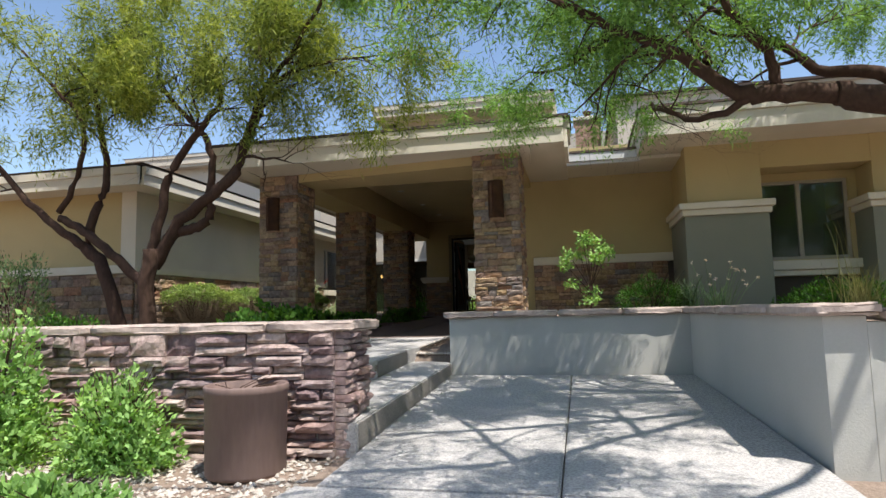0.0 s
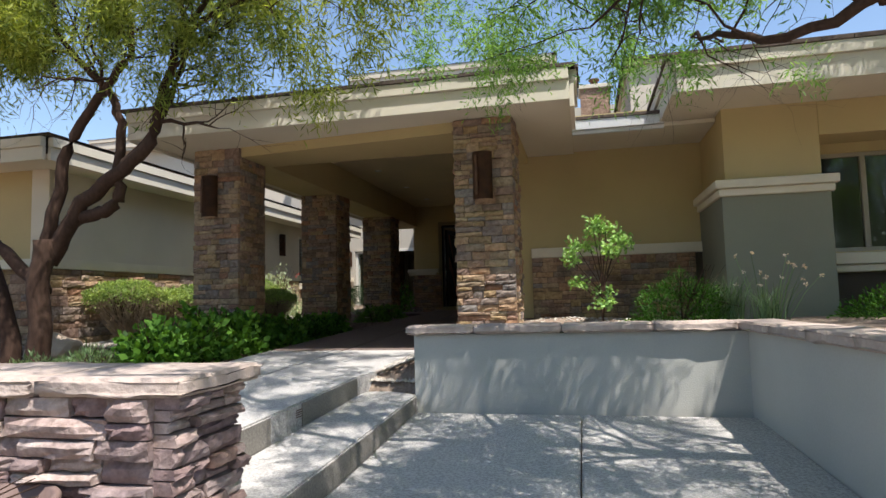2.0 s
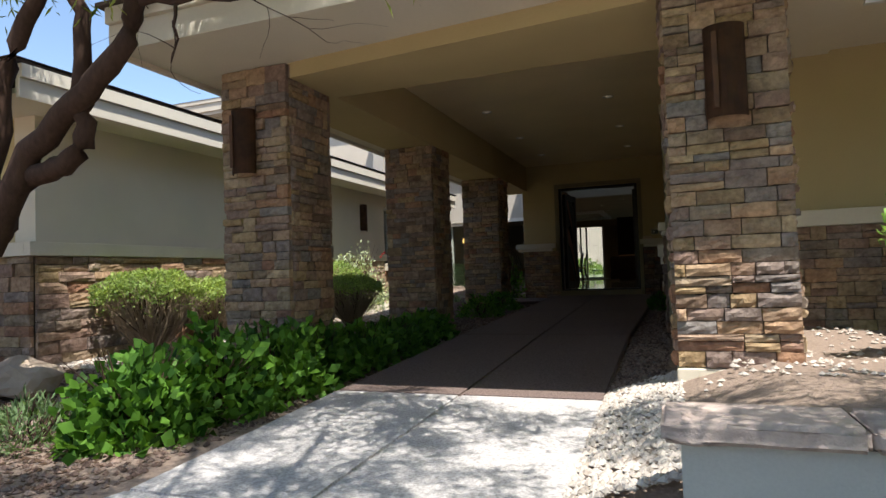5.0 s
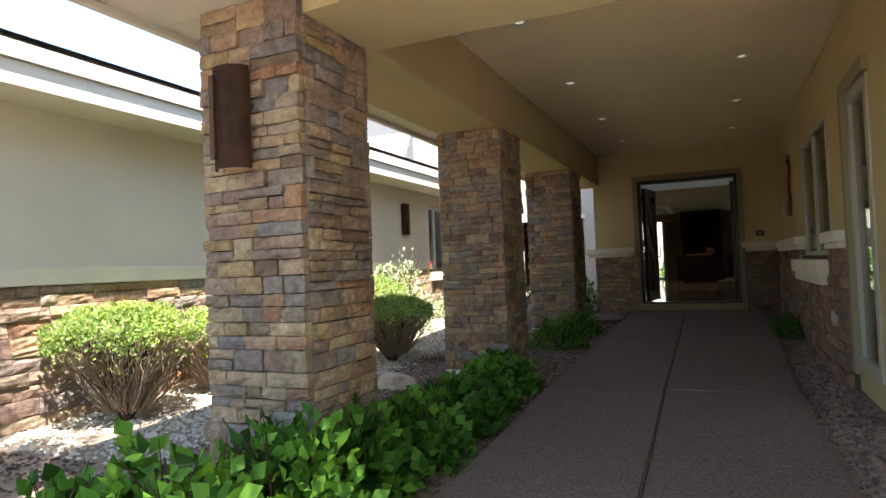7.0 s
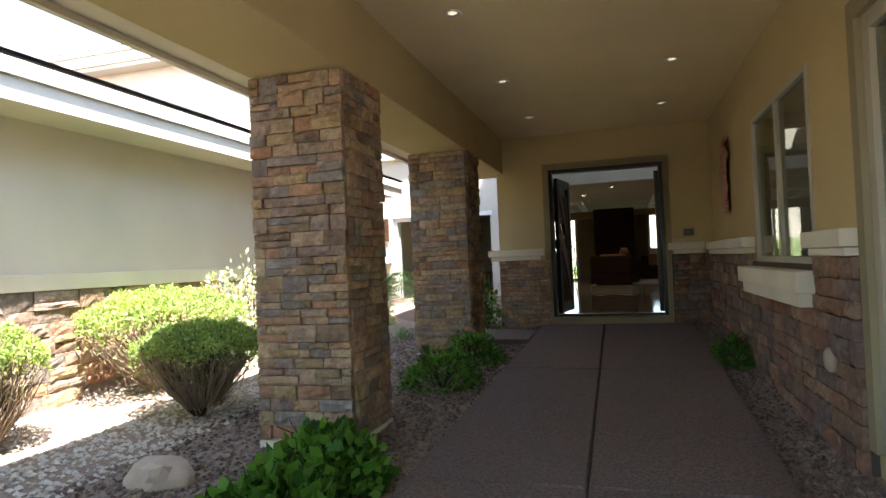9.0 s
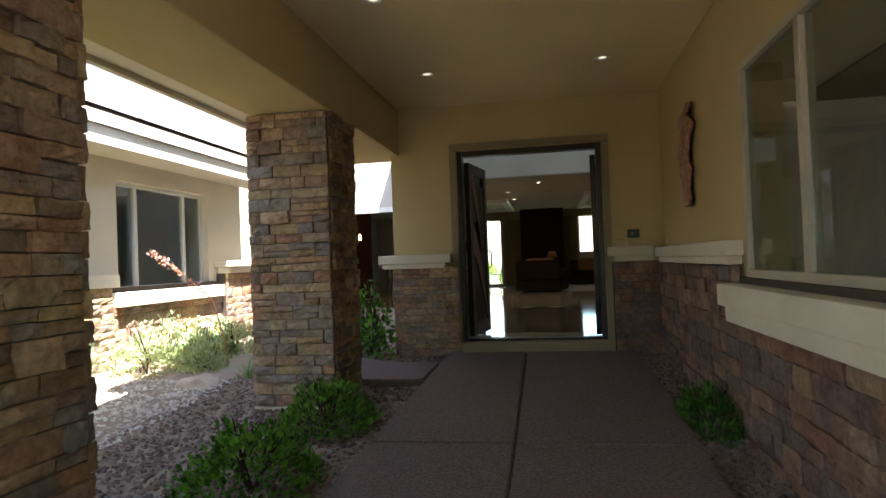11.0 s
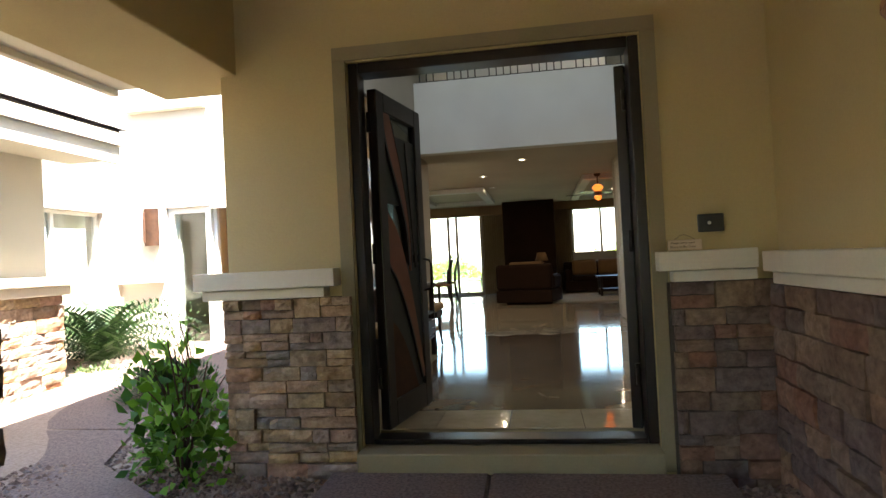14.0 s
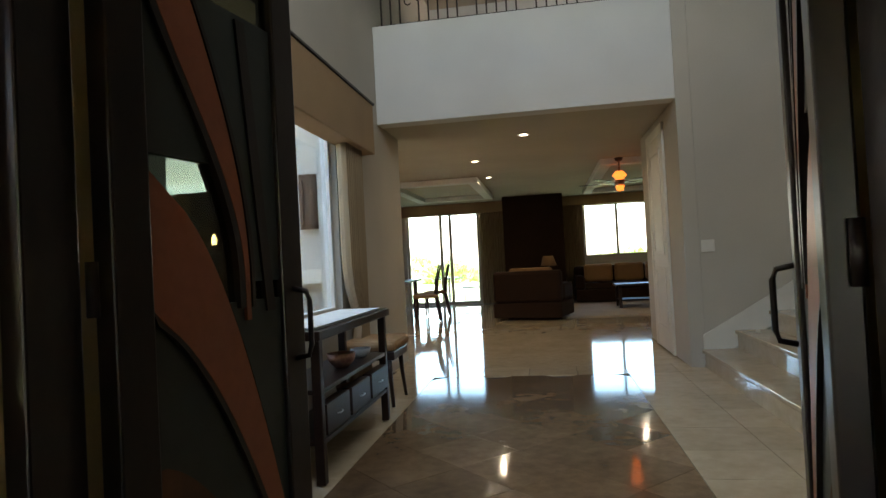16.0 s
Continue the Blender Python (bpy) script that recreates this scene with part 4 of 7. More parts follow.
# Unseen clerestory, added to bring light into the upper foyer.
window_unit("window", "unseen clerestory window added over the entry door", "x", 18.45, -4.10, -1.50, 4.35, 5.55, [-2.8], frame=M_WHITE)
# Area lamp added inside that opening as fill for the foyer.
for nm, at, rot, sx, sy, watts in (("clerestory_daylight", (-2.8, 18.66, 4.95), (90, 0, 0), 2.4, 1.1, 4.5),):
    l = new(nm, bpy.data.lights.new(nm, "AREA"))
    l.data.shape, l.data.size, l.data.size_y, l.data.energy, l.data.color = "RECTANGLE", sx, sy, watts, (0.86, 0.94, 1.0)
    l.matrix_world = look(at, (at[0] + (1 if rot[2] else 0), at[1] + (0 if rot[2] else 1), at[2] - 0.25))

# ---- trees ----
def branch_out(bm, start, way, length, radius, rng, depth, tips, droop=0.05, bend=0.25, sides=6):
    pts, rad = [Vector(start)], [radius]
    d = Vector(way).normalized()
    n = 5
    for k in range(n):
        d = (d + Vector(rng.normal(0, bend, 3)) + Vector((0, 0, -droop))).normalized()
        pts.append(pts[-1] + d * length / n)
        rad.append(radius * (1 - 0.7 * (k + 1) / n))
        if depth > 0 and k >= 1:
            side = (d + Vector(rng.normal(0, 0.75, 3))).normalized()
            branch_out(bm, pts[-1], side, length * rng.uniform(0.5, 0.75), rad[-1] * 0.7, rng, depth - 1, tips, droop, bend, max(sides - 1, 3))
        elif depth == 0:
            tips.append((pts[-1].copy(), d.copy()))
    tips.append((pts[-1].copy(), d.copy()))
    add_tube(bm, pts, rad, sides, cap=False)


def smooth_limb(points, n=4, wobble=0.02, rng=None):
    out = []
    P = [Vector(p) for p in points]
    for i in range(len(P) - 1):
        a, b, c, d = P[max(i - 1, 0)], P[i], P[i + 1], P[min(i + 2, len(P) - 1)]
        for k in range(n):
            t = k / n
            q = 0.5 * ((2 * b) + (-a + c) * t + (2 * a - 5 * b + 4 * c - d) * t * t + (-a + 3 * b - 3 * c + d) * t ** 3)
            out.append(q + Vector(rng.normal(0, wobble, 3)))
    out.append(P[-1])
    return out


def sprays(tips, rng, per, reach, leaf_len, leaf_w, droop, spread):
    """Leaves in feathery sprays: each a short drooping stalk with leaflets on both sides."""
    C, W = [], []
    for p, d in tips:
        for _ in range(per):
            w = np.array(d) * 0.5 + rng.normal(0, spread, 3)
            w[2] -= droop
            w /= np.linalg.norm(w) + 1e-9
            o = np.array(p) + rng.normal(0, 0.07, 3)
            s = np.linspace(0.05, 1, 9)[:, None] * reach * rng.uniform(0.6, 1.3)
            bend = np.array([0, 0, -0.25]) * (s / reach) ** 2 * reach
            side = np.cross(w, rng.normal(0, 1, 3))
            side /= np.linalg.norm(side) + 1e-9
            sg = np.where(np.arange(9) % 2 == 0, 1, -1)[:, None]
            C.append(o + w * s + bend)
            W.append(w * 0.7 + side * sg * 0.8)
    return np.concatenate(C), np.concatenate(W)


def tree(name, label, base, trunks, material, seed, per, reach, leaf_len, leaf_w, droop, spread, twig_len=0.9, center=(0, 0, 0), extra=None, keep=None):
    rng = np.random.default_rng(seed)
    t = thing(name, label, "tree", base)
    tips = []
    bb = Vector(base)
    bmt = bmesh.new()
    bml = bmesh.new()
    for i, (pts, r0, r1, n_twig) in enumerate(trunks):
        q = smooth_limb(pts, 4, 0.014, rng)
        rad = [r0 + (r1 - r0) * k / (len(q) - 1) for k in range(len(q))]
        add_tube(bmt, [p - bb for p in q], rad, 10)
        m = len(q)
        for k in range(n_twig):
            j = int(m * (0.45 + 0.55 * (k + rng.uniform(0, 1)) / n_twig))
            j = min(j, m - 1)
            a = (q[j] - q[max(j - 2, 0)]).normalized()
            w = (a + Vector(rng.normal(0, 0.7, 3)) + Vector((0, 0, 0.25))).normalized()
            branch_out(bml, q[j] - bb, w, twig_len * rng.uniform(0.7, 1.3), max(rad[j] * 0.45, 0.008), rng, 2, tips)
    part("trunk", bmt, M_BARK, t)
    part("limb", bml, M_BARK, t)
    if keep:
        tips = [(p, d) for p, d in tips if keep(p + bb)]
    if extra:
        tips += extra(rng, bb)
    C, W = sprays(tips, rng, per, reach, leaf_len, leaf_w, droop, spread)
    leaves("crown", C, W, leaf_len, leaf_w, material, t, rng, 0.15, 0.25)
    return t


tree("acacia_tree", "multi-trunked acacia with twisting brown limbs and narrow yellow-green leaves", (-6.3, 7.8, 0.25), [
    ([(-6.15, 7.8, 0.15), (-6.13, 7.8, 0.58), (-6.13, 7.8, 1.15), (-6.10, 7.8, 1.73)], 0.13, 0.11, 0),
    ([(-6.13, 7.85, 1.65), (-6.02, 7.9, 2.18), (-5.90, 7.9, 2.80), (-5.54, 7.9, 3.30), (-5.30, 7.9, 3.56), (-5.05, 7.9, 3.95), (-5.1, 7.8, 4.4), (-5.3, 7.7, 4.9)], 0.08, 0.02, 9),
    ([(-6.12, 7.9, 1.48), (-5.68, 7.9, 2.14), (-5.15, 7.9, 2.50), (-4.79, 7.9, 2.79), (-4.59, 7.85, 3.26), (-4.36, 7.8, 3.84), (-3.97, 7.7, 4.20), (-3.4, 7.6, 4.6)], 0.10, 0.02, 10),
    ([(-6.11, 7.95, 1.62), (-5.80, 7.95, 1.97), (-5.42, 7.97, 2.03), (-5.24, 7.97, 2.22), (-5.27, 7.95, 2.50)], 0.085, 0.06, 0),
    ([(-5.27, 7.95, 2.45), (-5.18, 7.9, 3.05), (-5.38, 7.9, 3.45), (-5.68, 7.8, 3.79), (-6.04, 7.8, 4.25), (-5.93, 7.7, 4.8)], 0.06, 0.018, 8),
    ([(-5.20, 7.92, 2.50), (-4.79, 7.95, 2.95), (-4.50, 8.0, 3.55), (-4.4, 7.95, 3.99), (-4.45, 7.9, 4.7)], 0.055, 0.016, 8),
    ([(-4.38, 7.8, 3.82), (-3.9, 7.7, 4.05), (-3.2, 7.6, 4.15), (-2.6, 7.5, 4.1)], 0.03, 0.012, 7),
    # Limb added so that its leaves dapple the walk.
    ([(-3.97, 7.7, 4.20), (-3.1, 6.9, 4.5), (-2.4, 6.1, 4.6), (-1.9, 5.2, 4.7)], 0.03, 0.012, 8),
    ([(-6.76, 8.0, 0.15), (-6.76, 8.0, 0.58), (-7.10, 8.0, 1.49), (-7.42, 8.0, 1.86)], 0.12, 0.09, 0),
    ([(-7.40, 8.0, 1.82), (-7.19, 8.0, 2.50), (-7.05, 8.0, 2.96), (-7.16, 7.9, 3.85), (-7.05, 7.8, 4.41), (-6.3, 7.6, 5.0)], 0.075, 0.02, 8),
    ([(-7.42, 8.0, 1.85), (-7.88, 7.9, 2.15), (-8.49, 7.8, 2.75), (-9.2, 7.6, 3.7), (-9.6, 7.4, 4.6)], 0.075, 0.02, 9),
    ([(-7.88, 8.0, 2.40), (-7.49, 7.9, 2.92), (-7.34, 7.8, 3.71), (-7.70, 7.6, 4.23), (-8.1, 7.4, 4.8)], 0.05, 0.018, 8),
    ([(-6.13, 7.85, 1.15), (-6.38, 7.9, 1.33), (-6.83, 7.9, 1.70), (-7.39, 7.95, 2.07), (-7.85, 7.95, 2.30)], 0.08, 0.06, 0),
], M_LEAF_A, 11, 4, 0.32, 0.105, 0.0155, 0.32, 0.50, 0.80, keep=lambda p: p.z > 3.25 + 0.22 * math.sin(p.x * 3.1) and p.x < -1.3 and p.y < 8.4 and noise.noise(p * 1.9) > 0.0 and noise.noise(p * 5.3) > -0.07)

def mesquite_keep(p):
    """Where this crown has leaves: not too low, in clumps, thinned where its shadow (sx, sy) would land on the
    southwest gravel or the planter.
    """
    sx, sy = p.x - 0.34 * p.z, p.y + 0.30 * (p.z - 0.3)
    if p.z < 2.72 + max(6.3 - p.y, 0) * 0.12 or p.x > 6.2 or p.y > (9.2 if p.x > 2.6 else 8.0) or (sx < -1.55 and sy < 4.1):
        return False
    if sx < 1.5 and 6.2 < sy < 7.7 and noise.noise(p * 5.0 + Vector((3, 0, 0))) < 0.12:
        return False
    return noise.noise(p * 2.3) > -0.16 and noise.noise(p * 6.3) > -0.02


tree("mesquite_tree", "leaning mesquite with a thick dark low limb and feathery green leaves", (4.6, 5.2, -0.05), [
    ([(4.6, 5.2, -0.2), (4.4, 5.2, 0.7), (3.9, 5.25, 1.5), (3.1, 5.3, 2.02), (2.36, 5.3, 2.26), (2.02, 5.3, 2.35)], 0.18, 0.10, 0),
    ([(2.1, 5.3, 2.33), (1.66, 5.3, 2.41), (1.38, 5.3, 2.40), (1.08, 5.3, 2.62), (0.78, 5.3, 2.87), (0.42, 5.25, 3.04), (-0.04, 5.2, 3.31), (-0.6, 5.1, 3.6)], 0.085, 0.02, 11),
    ([(1.62, 5.3, 2.4), (1.55, 5.25, 2.66), (1.31, 5.1, 2.93), (1.0, 4.9, 3.35), (0.7, 4.7, 3.9)], 0.05, 0.018, 7),
    ([(1.08, 5.3, 2.62), (1.11, 5.4, 2.81), (1.02, 5.6, 3.07), (0.8, 5.8, 3.5)], 0.035, 0.014, 6),
    ([(1.40, 5.3, 2.36), (1.05, 5.6, 2.33), (0.85, 6.2, 2.6), (0.8, 6.9, 2.9)], 0.035, 0.012, 7),
    ([(3.1, 5.3, 2.05), (2.38, 5.4, 2.52), (1.96, 5.5, 2.66), (1.6, 5.6, 3.0), (1.2, 5.9, 3.5)], 0.07, 0.018, 8),
    ([(0.42, 5.25, 3.04), (0.2, 5.9, 3.2), (-0.1, 6.6, 3.3), (-0.5, 7.1, 3.5)], 0.03, 0.012, 7),
    ([(3.7, 5.25, 1.65), (3.5, 5.0, 2.6), (3.1, 4.6, 3.4), (2.6, 4.1, 4.1)], 0.09, 0.025, 8),
    ([(3.0, 5.2, 2.1), (2.4, 4.6, 2.9), (1.5, 3.9, 3.4), (0.4, 3.3, 3.8), (-0.8, 2.9, 4.2)], 0.06, 0.018, 9),
    # Limb added above the view to cast dappled shade on the walk.
    ([(1.5, 3.9, 3.4), (0.2, 4.3, 4.0), (-1.2, 4.9, 4.5), (-1.7, 5.9, 4.6), (-2.0, 6.8, 4.7)], 0.04, 0.014, 9),
    ([(3.7, 5.25, 1.65), (4.4, 5.6, 2.9), (4.9, 5.7, 3.9)], 0.08, 0.025, 6),
    ([(3.1, 4.6, 3.4), (2.9, 3.2, 4.1), (2.4, 2.0, 4.4), (1.4, 1.2, 4.7), (0.4, 0.6, 4.9)], 0.05, 0.018, 10),
    ([(2.6, 4.1, 4.1), (1.9, 3.2, 4.4), (1.2, 2.4, 4.6), (0.2, 2.0, 4.8), (-0.9, 1.7, 5.0)], 0.045, 0.016, 10),
    ([(2.9, 3.2, 4.1), (3.4, 2.2, 4.3), (3.3, 1.2, 4.6), (2.6, 0.4, 4.8)], 0.04, 0.016, 9),
    ([(4.9, 5.7, 3.9), (4.6, 6.6, 4.4), (3.8, 7.2, 4.7), (2.9, 7.4, 4.9)], 0.04, 0.016, 8),
    ([(4.4, 5.6, 2.9), (4.6, 4.4, 3.9), (4.5, 3.2, 4.5)], 0.04, 0.016, 7),
    # Two limbs added for more leaf shade on the patio.
    ([(1.2, 2.4, 4.6), (0.6, 3.4, 4.3), (0.1, 4.4, 4.2), (-0.5, 5.4, 4.3)], 0.03, 0.012, 8),
    ([(1.9, 3.2, 4.4), (1.6, 4.2, 4.2), (1.2, 5.1, 4.1), (0.7, 6.0, 4.2)], 0.03, 0.012, 8),
    # Limb added to keep the window bay in shade.
    ([(4.4, 5.6, 2.9), (5.2, 6.6, 3.6), (5.0, 7.6, 4.2), (4.2, 8.4, 4.6)], 0.04, 0.016, 9),
], M_LEAF_B, 23, 6, 0.23, 0.070, 0.0135, 0.22, 0.5, 0.80, keep=mesquite_keep)



# unseen trees and wall across the drive, added behind the walker to darken window reflections
for k, (x, y, s) in enumerate([(-9, -15, 1.0), (-3.5, -17, 1.2), (2.5, -14.5, 1.1), (8, -13, 1.5), (14, -10, 1.7), (21, -12, 1.9), (19, -4, 1.6)]):
    rng = np.random.default_rng(200 + k)
    t = thing("street_tree", "unseen broad green tree added for window reflections", "tree", (x, y, -1.0), "trees across the drive")
    bm = bmesh.new()
    tips = []
    add_tube(bm, [(0, 0, -0.3), (0.1, 0.05, 1.2), (0.0, 0.1, 2.2)], [0.2, 0.15, 0.12], 8)
    for q in range(7):
        branch_out(bm, (0, 0.1, 2.1), (math.cos(q * 0.9), math.sin(q * 0.9), 1.3), 3.4 * s, 0.09, rng, 2, tips)
    part("trunk", bm, M_BARK, t)
    C = np.array([np.array(p) for p, d in tips])
    C = np.repeat(C, 14, 0) + rng.normal(0, 0.38, (len(C) * 14, 3))
    leaves("crown", C, rng.normal(0, 1, C.shape), 0.22, 0.10, M_LEAF_C, t, rng, 0.2, 0.2)
setting("garden_wall_far", (-25, -22.3, -1.5, 25, -22, 1.6), M_CREAM)

# ---- shrubs ----
def shrub(name, label, base, size, n, leaf, material, seed, category="shrub", shape="mound", stems=7, hollow=0.55, jitter=0.6, group=""):
    rng = np.random.default_rng(seed)
    t = thing(name, label, category, base, group)
    sx, sy, sz = size
    bm = bmesh.new()
    clumps = []
    for k in range(stems):
        a = rng.uniform(0, math.tau)
        r = rng.uniform(0.2, 0.8)
        end = Vector((math.cos(a) * sx * r * 0.8, math.sin(a) * sy * r * 0.8, sz * rng.uniform(0.6, 0.95)))
        midp = end * 0.5 + Vector(rng.normal(0, 0.04, 3))
        add_tube(bm, [(0, 0, -0.03), midp, end], [0.012, 0.008, 0.004], 5, cap=False)
        for _ in range(3):
            e2 = end + Vector(rng.normal(0, 0.12, 3)) * sx * 2
            e2.z = min(max(e2.z, 0.1), sz)
            add_tube(bm, [midp, e2], [0.006, 0.002], 4, cap=False)
    part("branching", bm, M_BARK, t)
    tb = bmesh.new()
    u = rng.normal(0, 1, (n, 3))
    u /= np.linalg.norm(u, axis=1)[:, None]
    rad = rng.uniform(hollow, 1.0, (n, 1)) ** 0.6
    lump = 1 + 0.14 * np.sin(u[:, :1] * 7 + seed) * np.cos(u[:, 1:2] * 6) + 0.07 * np.sin(u[:, 2:] * 11 + seed)
    if shape == "flat":
        for k in range(420):
            a, q = rng.uniform(0, math.tau), math.sqrt(rng.uniform(0.02, 1))
            tip = Vector((math.cos(a) * sx * q * 0.97, math.sin(a) * sy * q * 0.97, sz * rng.uniform(0.35 + 0.25 * q, 0.9)))
            tw = Vector(rng.normal(0, 0.05, 3))
            add_tube(tb, [tip * 0.25 + tw * 0.5, tip * 0.62 + tw, tip, tip + Vector(rng.normal(0, 0.06, 3)) + Vector((0, 0, 0.03))], [0.0055, 0.004, 0.003, 0.0015], 3, cap=False)
        tagged(part("twig_mass", tb, M_TWIG, t), kind="stuff")
        q = np.sqrt(rng.uniform(0, 1, n))
        a = rng.uniform(0, math.tau, n)
        top_ = sz * (1.0 - 0.20 * q ** 3 + 0.03 * np.sin(a * 5 + seed) + 0.02 * np.sin(q * 14))
        deep = sz * 0.15 * rng.uniform(0, 1, n) ** 1.6 * (1.0 + 1.2 * (rng.uniform(0, 1, n) > 0.9))
        wide = 1.0 + 0.06 * np.sin(a * 3 + seed) + 0.04 * np.sin(a * 7)
        p = np.stack([np.cos(a) * q * sx * wide, np.sin(a) * q * sy * wide, top_ - deep], 1)
    else:
        u[:, 2] = np.abs(u[:, 2]) * 1.0 - 0.12
        p = u * rad * lump * np.array([sx, sy, sz])
        p[:, 2] = np.maximum(p[:, 2], 0.02)
    leaves("foliage", p, u + np.array([0, 0, 0.5]), leaf[0], leaf[1], material, t, rng, 0.0, jitter)
    return t


for k, (x, y, s, h) in enumerate([(-4.55, 7.75, 0.42, 0.60), (-4.50, 8.35, 0.46, 0.66), (-4.42, 8.95, 0.42, 0.60), (-4.45, 9.55, 0.36, 0.48), (-4.38, 10.15, 0.34, 0.42), (-4.36, 10.8, 0.34, 0.38),
                                  (-4.40, 11.4, 0.32, 0.34), (-4.42, 12.0, 0.34, 0.36), (-4.95, 8.3, 0.40, 0.50)]):
    shrub("hedge_shrub", "glossy green hedge shrub with rounded leaves beside the walk", (x, y, walk_z(y) - 0.04), (s, s, h), 1150, (0.085, 0.062), M_LEAF_I, 40 + k, group="hedge along the walk", hollow=0.3, jitter=0.9)
for k, (x, y, s, h) in enumerate([(-4.42, 14.3, 0.36, 0.30), (-4.40, 15.4, 0.34, 0.27)]):
    shrub("low_shrub", "low fine-leaved green shrub at the foot of a porch column", (x, y, walk_z(y) - 0.03), (s, s * 1.2, h * 1.25), 1500, (0.045, 0.024), M_LEAF_I, 60 + k, group="low shrubs by the porch columns")
shrub("low_shrub", "low dark green shrub at the base of the stone wainscot", (-1.78, 15.6, 0.47), (0.20, 0.42, 0.32), 1500, (0.05, 0.018), M_LEAF_C, 64)
shrub("clipped_bush", "flat-topped clipped bush with bare twigs below", (-6.98, 10.2, 0.36), (0.56, 0.56, 0.96), 9000, (0.036, 0.020), M_LEAF_D, 71, shape="flat", stems=22, group="clipped bushes by the taupe wing", jitter=0.5)
shrub("clipped_bush", "flat-topped clipped bush with bare twigs below", (-7.05, 11.3, 0.36), (0.45, 0.50, 0.86), 6000, (0.036, 0.018), M_LEAF_D, 72, shape="flat", stems=18, group="clipped bushes by the taupe wing", jitter=0.5)
shrub("clipped_bush", "umbrella-shaped clipped bush standing half in the porch shade", (-6.15, 13.2, 0.42), (0.50, 0.50, 0.78), 8000, (0.034, 0.017), M_LEAF_D, 73, shape="flat", stems=22, group="clipped bushes by the taupe wing", jitter=0.5)
shrub("clipped_bush", "large rounded clipped bush in full sun", (-7.1, 13.9, 0.40), (0.58, 0.95, 1.06), 9000, (0.036, 0.018), M_LEAF_D, 74, shape="flat", stems=20, group="clipped bushes by the taupe wing", jitter=0.5)
shrub("clipped_bush", "rounded sunlit clipped bush before the stone wainscot", (-7.0, 12.0, 0.38), (0.42, 0.45, 0.92), 4600, (0.036, 0.018), M_LEAF_D, 70, shape="flat", stems=18, group="clipped bushes by the taupe wing", jitter=0.5)
rose = shrub("rose_bush", "loose flowering bush with a few red blooms by the taupe wing", (-7.1, 15.2, 0.42), (0.50, 0.80, 1.45), 3000, (0.06, 0.03), M_LEAF_G, 75, hollow=0.2, jitter=1.0)
shrub("leafy_shrub", "sprawling bright green shrub at the corner of the entry pier", (-4.92, 18.2, 0.50), (0.36, 0.36, 1.05), 620, (0.085, 0.055), M_LEAF_I, 76, hollow=0.15, jitter=1.3)
shrub("ground_shrub", "small feathery green plant in the shaded gravel bed", (-4.95, 6.6, 0.24), (0.30, 0.34, 0.30), 1300, (0.06, 0.012), M_LEAF_E, 77, group="feathery plants in the gravel bed")
shrub("ground_shrub", "small feathery green plant in the shaded gravel bed", (-5.2, 7.55, 0.26), (0.34, 0.34, 0.28), 1300, (0.06, 0.012), M_LEAF_E, 78, group="feathery plants in the gravel bed")
shrub("dark_shrub", "dark small-leaved shrub behind the low stone wall", (-5.6, 5.8, 0.22), (0.62, 0.5, 0.62), 2600, (0.045, 0.02), M_LEAF_C, 79)
shrub("tall_shrub", "tall dark shrub against the end of the taupe wing", (-8.9, 8.2, 0.3), (0.85, 0.6, 1.65), 4200, (0.06, 0.026), M_LEAF_E, 80)
shrub("garden_shrub", "loose light green shrub in front of the low stone wall", (-3.02, 3.58, -0.24), (0.40, 0.30, 0.66), 4200, (0.05, 0.024), M_LEAF_H, 81, hollow=0.15, jitter=0.9, group="shrubs before the low stone wall")
shrub("garden_shrub", "tall light green shrub in front of the low stone wall", (-5.35, 3.6, -0.28), (0.55, 0.5, 1.05), 3800, (0.055, 0.026), M_LEAF_H, 82, hollow=0.15, jitter=0.9, group="shrubs before the low stone wall")
shrub("garden_shrub", "leafy light green shrub at the foot of the low stone wall", (-4.0, 3.55, -0.28), (0.50, 0.36, 1.15), 4800, (0.055, 0.03), M_LEAF_H, 86, hollow=0.15, jitter=0.9, group="shrubs before the low stone wall")
shrub("bright_shrub", "low bright green shrub at the edge of the gravel", (-2.75, 2.7, -0.36), (0.62, 0.30, 0.30), 2600, (0.05, 0.03), M_LEAF_H, 83)
shrub("round_shrub", "rounded dense green shrub in the raised planter", (0.95, 9.2, 0.62), (0.52, 0.45, 0.60), 4200, (0.034, 0.014), M_LEAF_C, 84)
shrub("round_shrub", "dark green shrub deep in the raised planter under the window", (3.4, 9.2, 0.62), (0.9, 0.4, 0.45), 3000, (0.05, 0.02), M_LEAF_C, 85)
shrub("garden_shrub", "grey-green bedding plant lit by the sun", (-6.9, 17.9, 0.5), (0.55, 0.6, 0.42), 2600, (0.06, 0.02), M_LEAF_E, 86)
shrub("potted_shrub", "pale blue-green shrub beside the courtyard walk", (-7.6, 20.9, 0.5), (0.35, 0.35, 0.35), 1500, (0.05, 0.02), M_LEAF_E, 87)


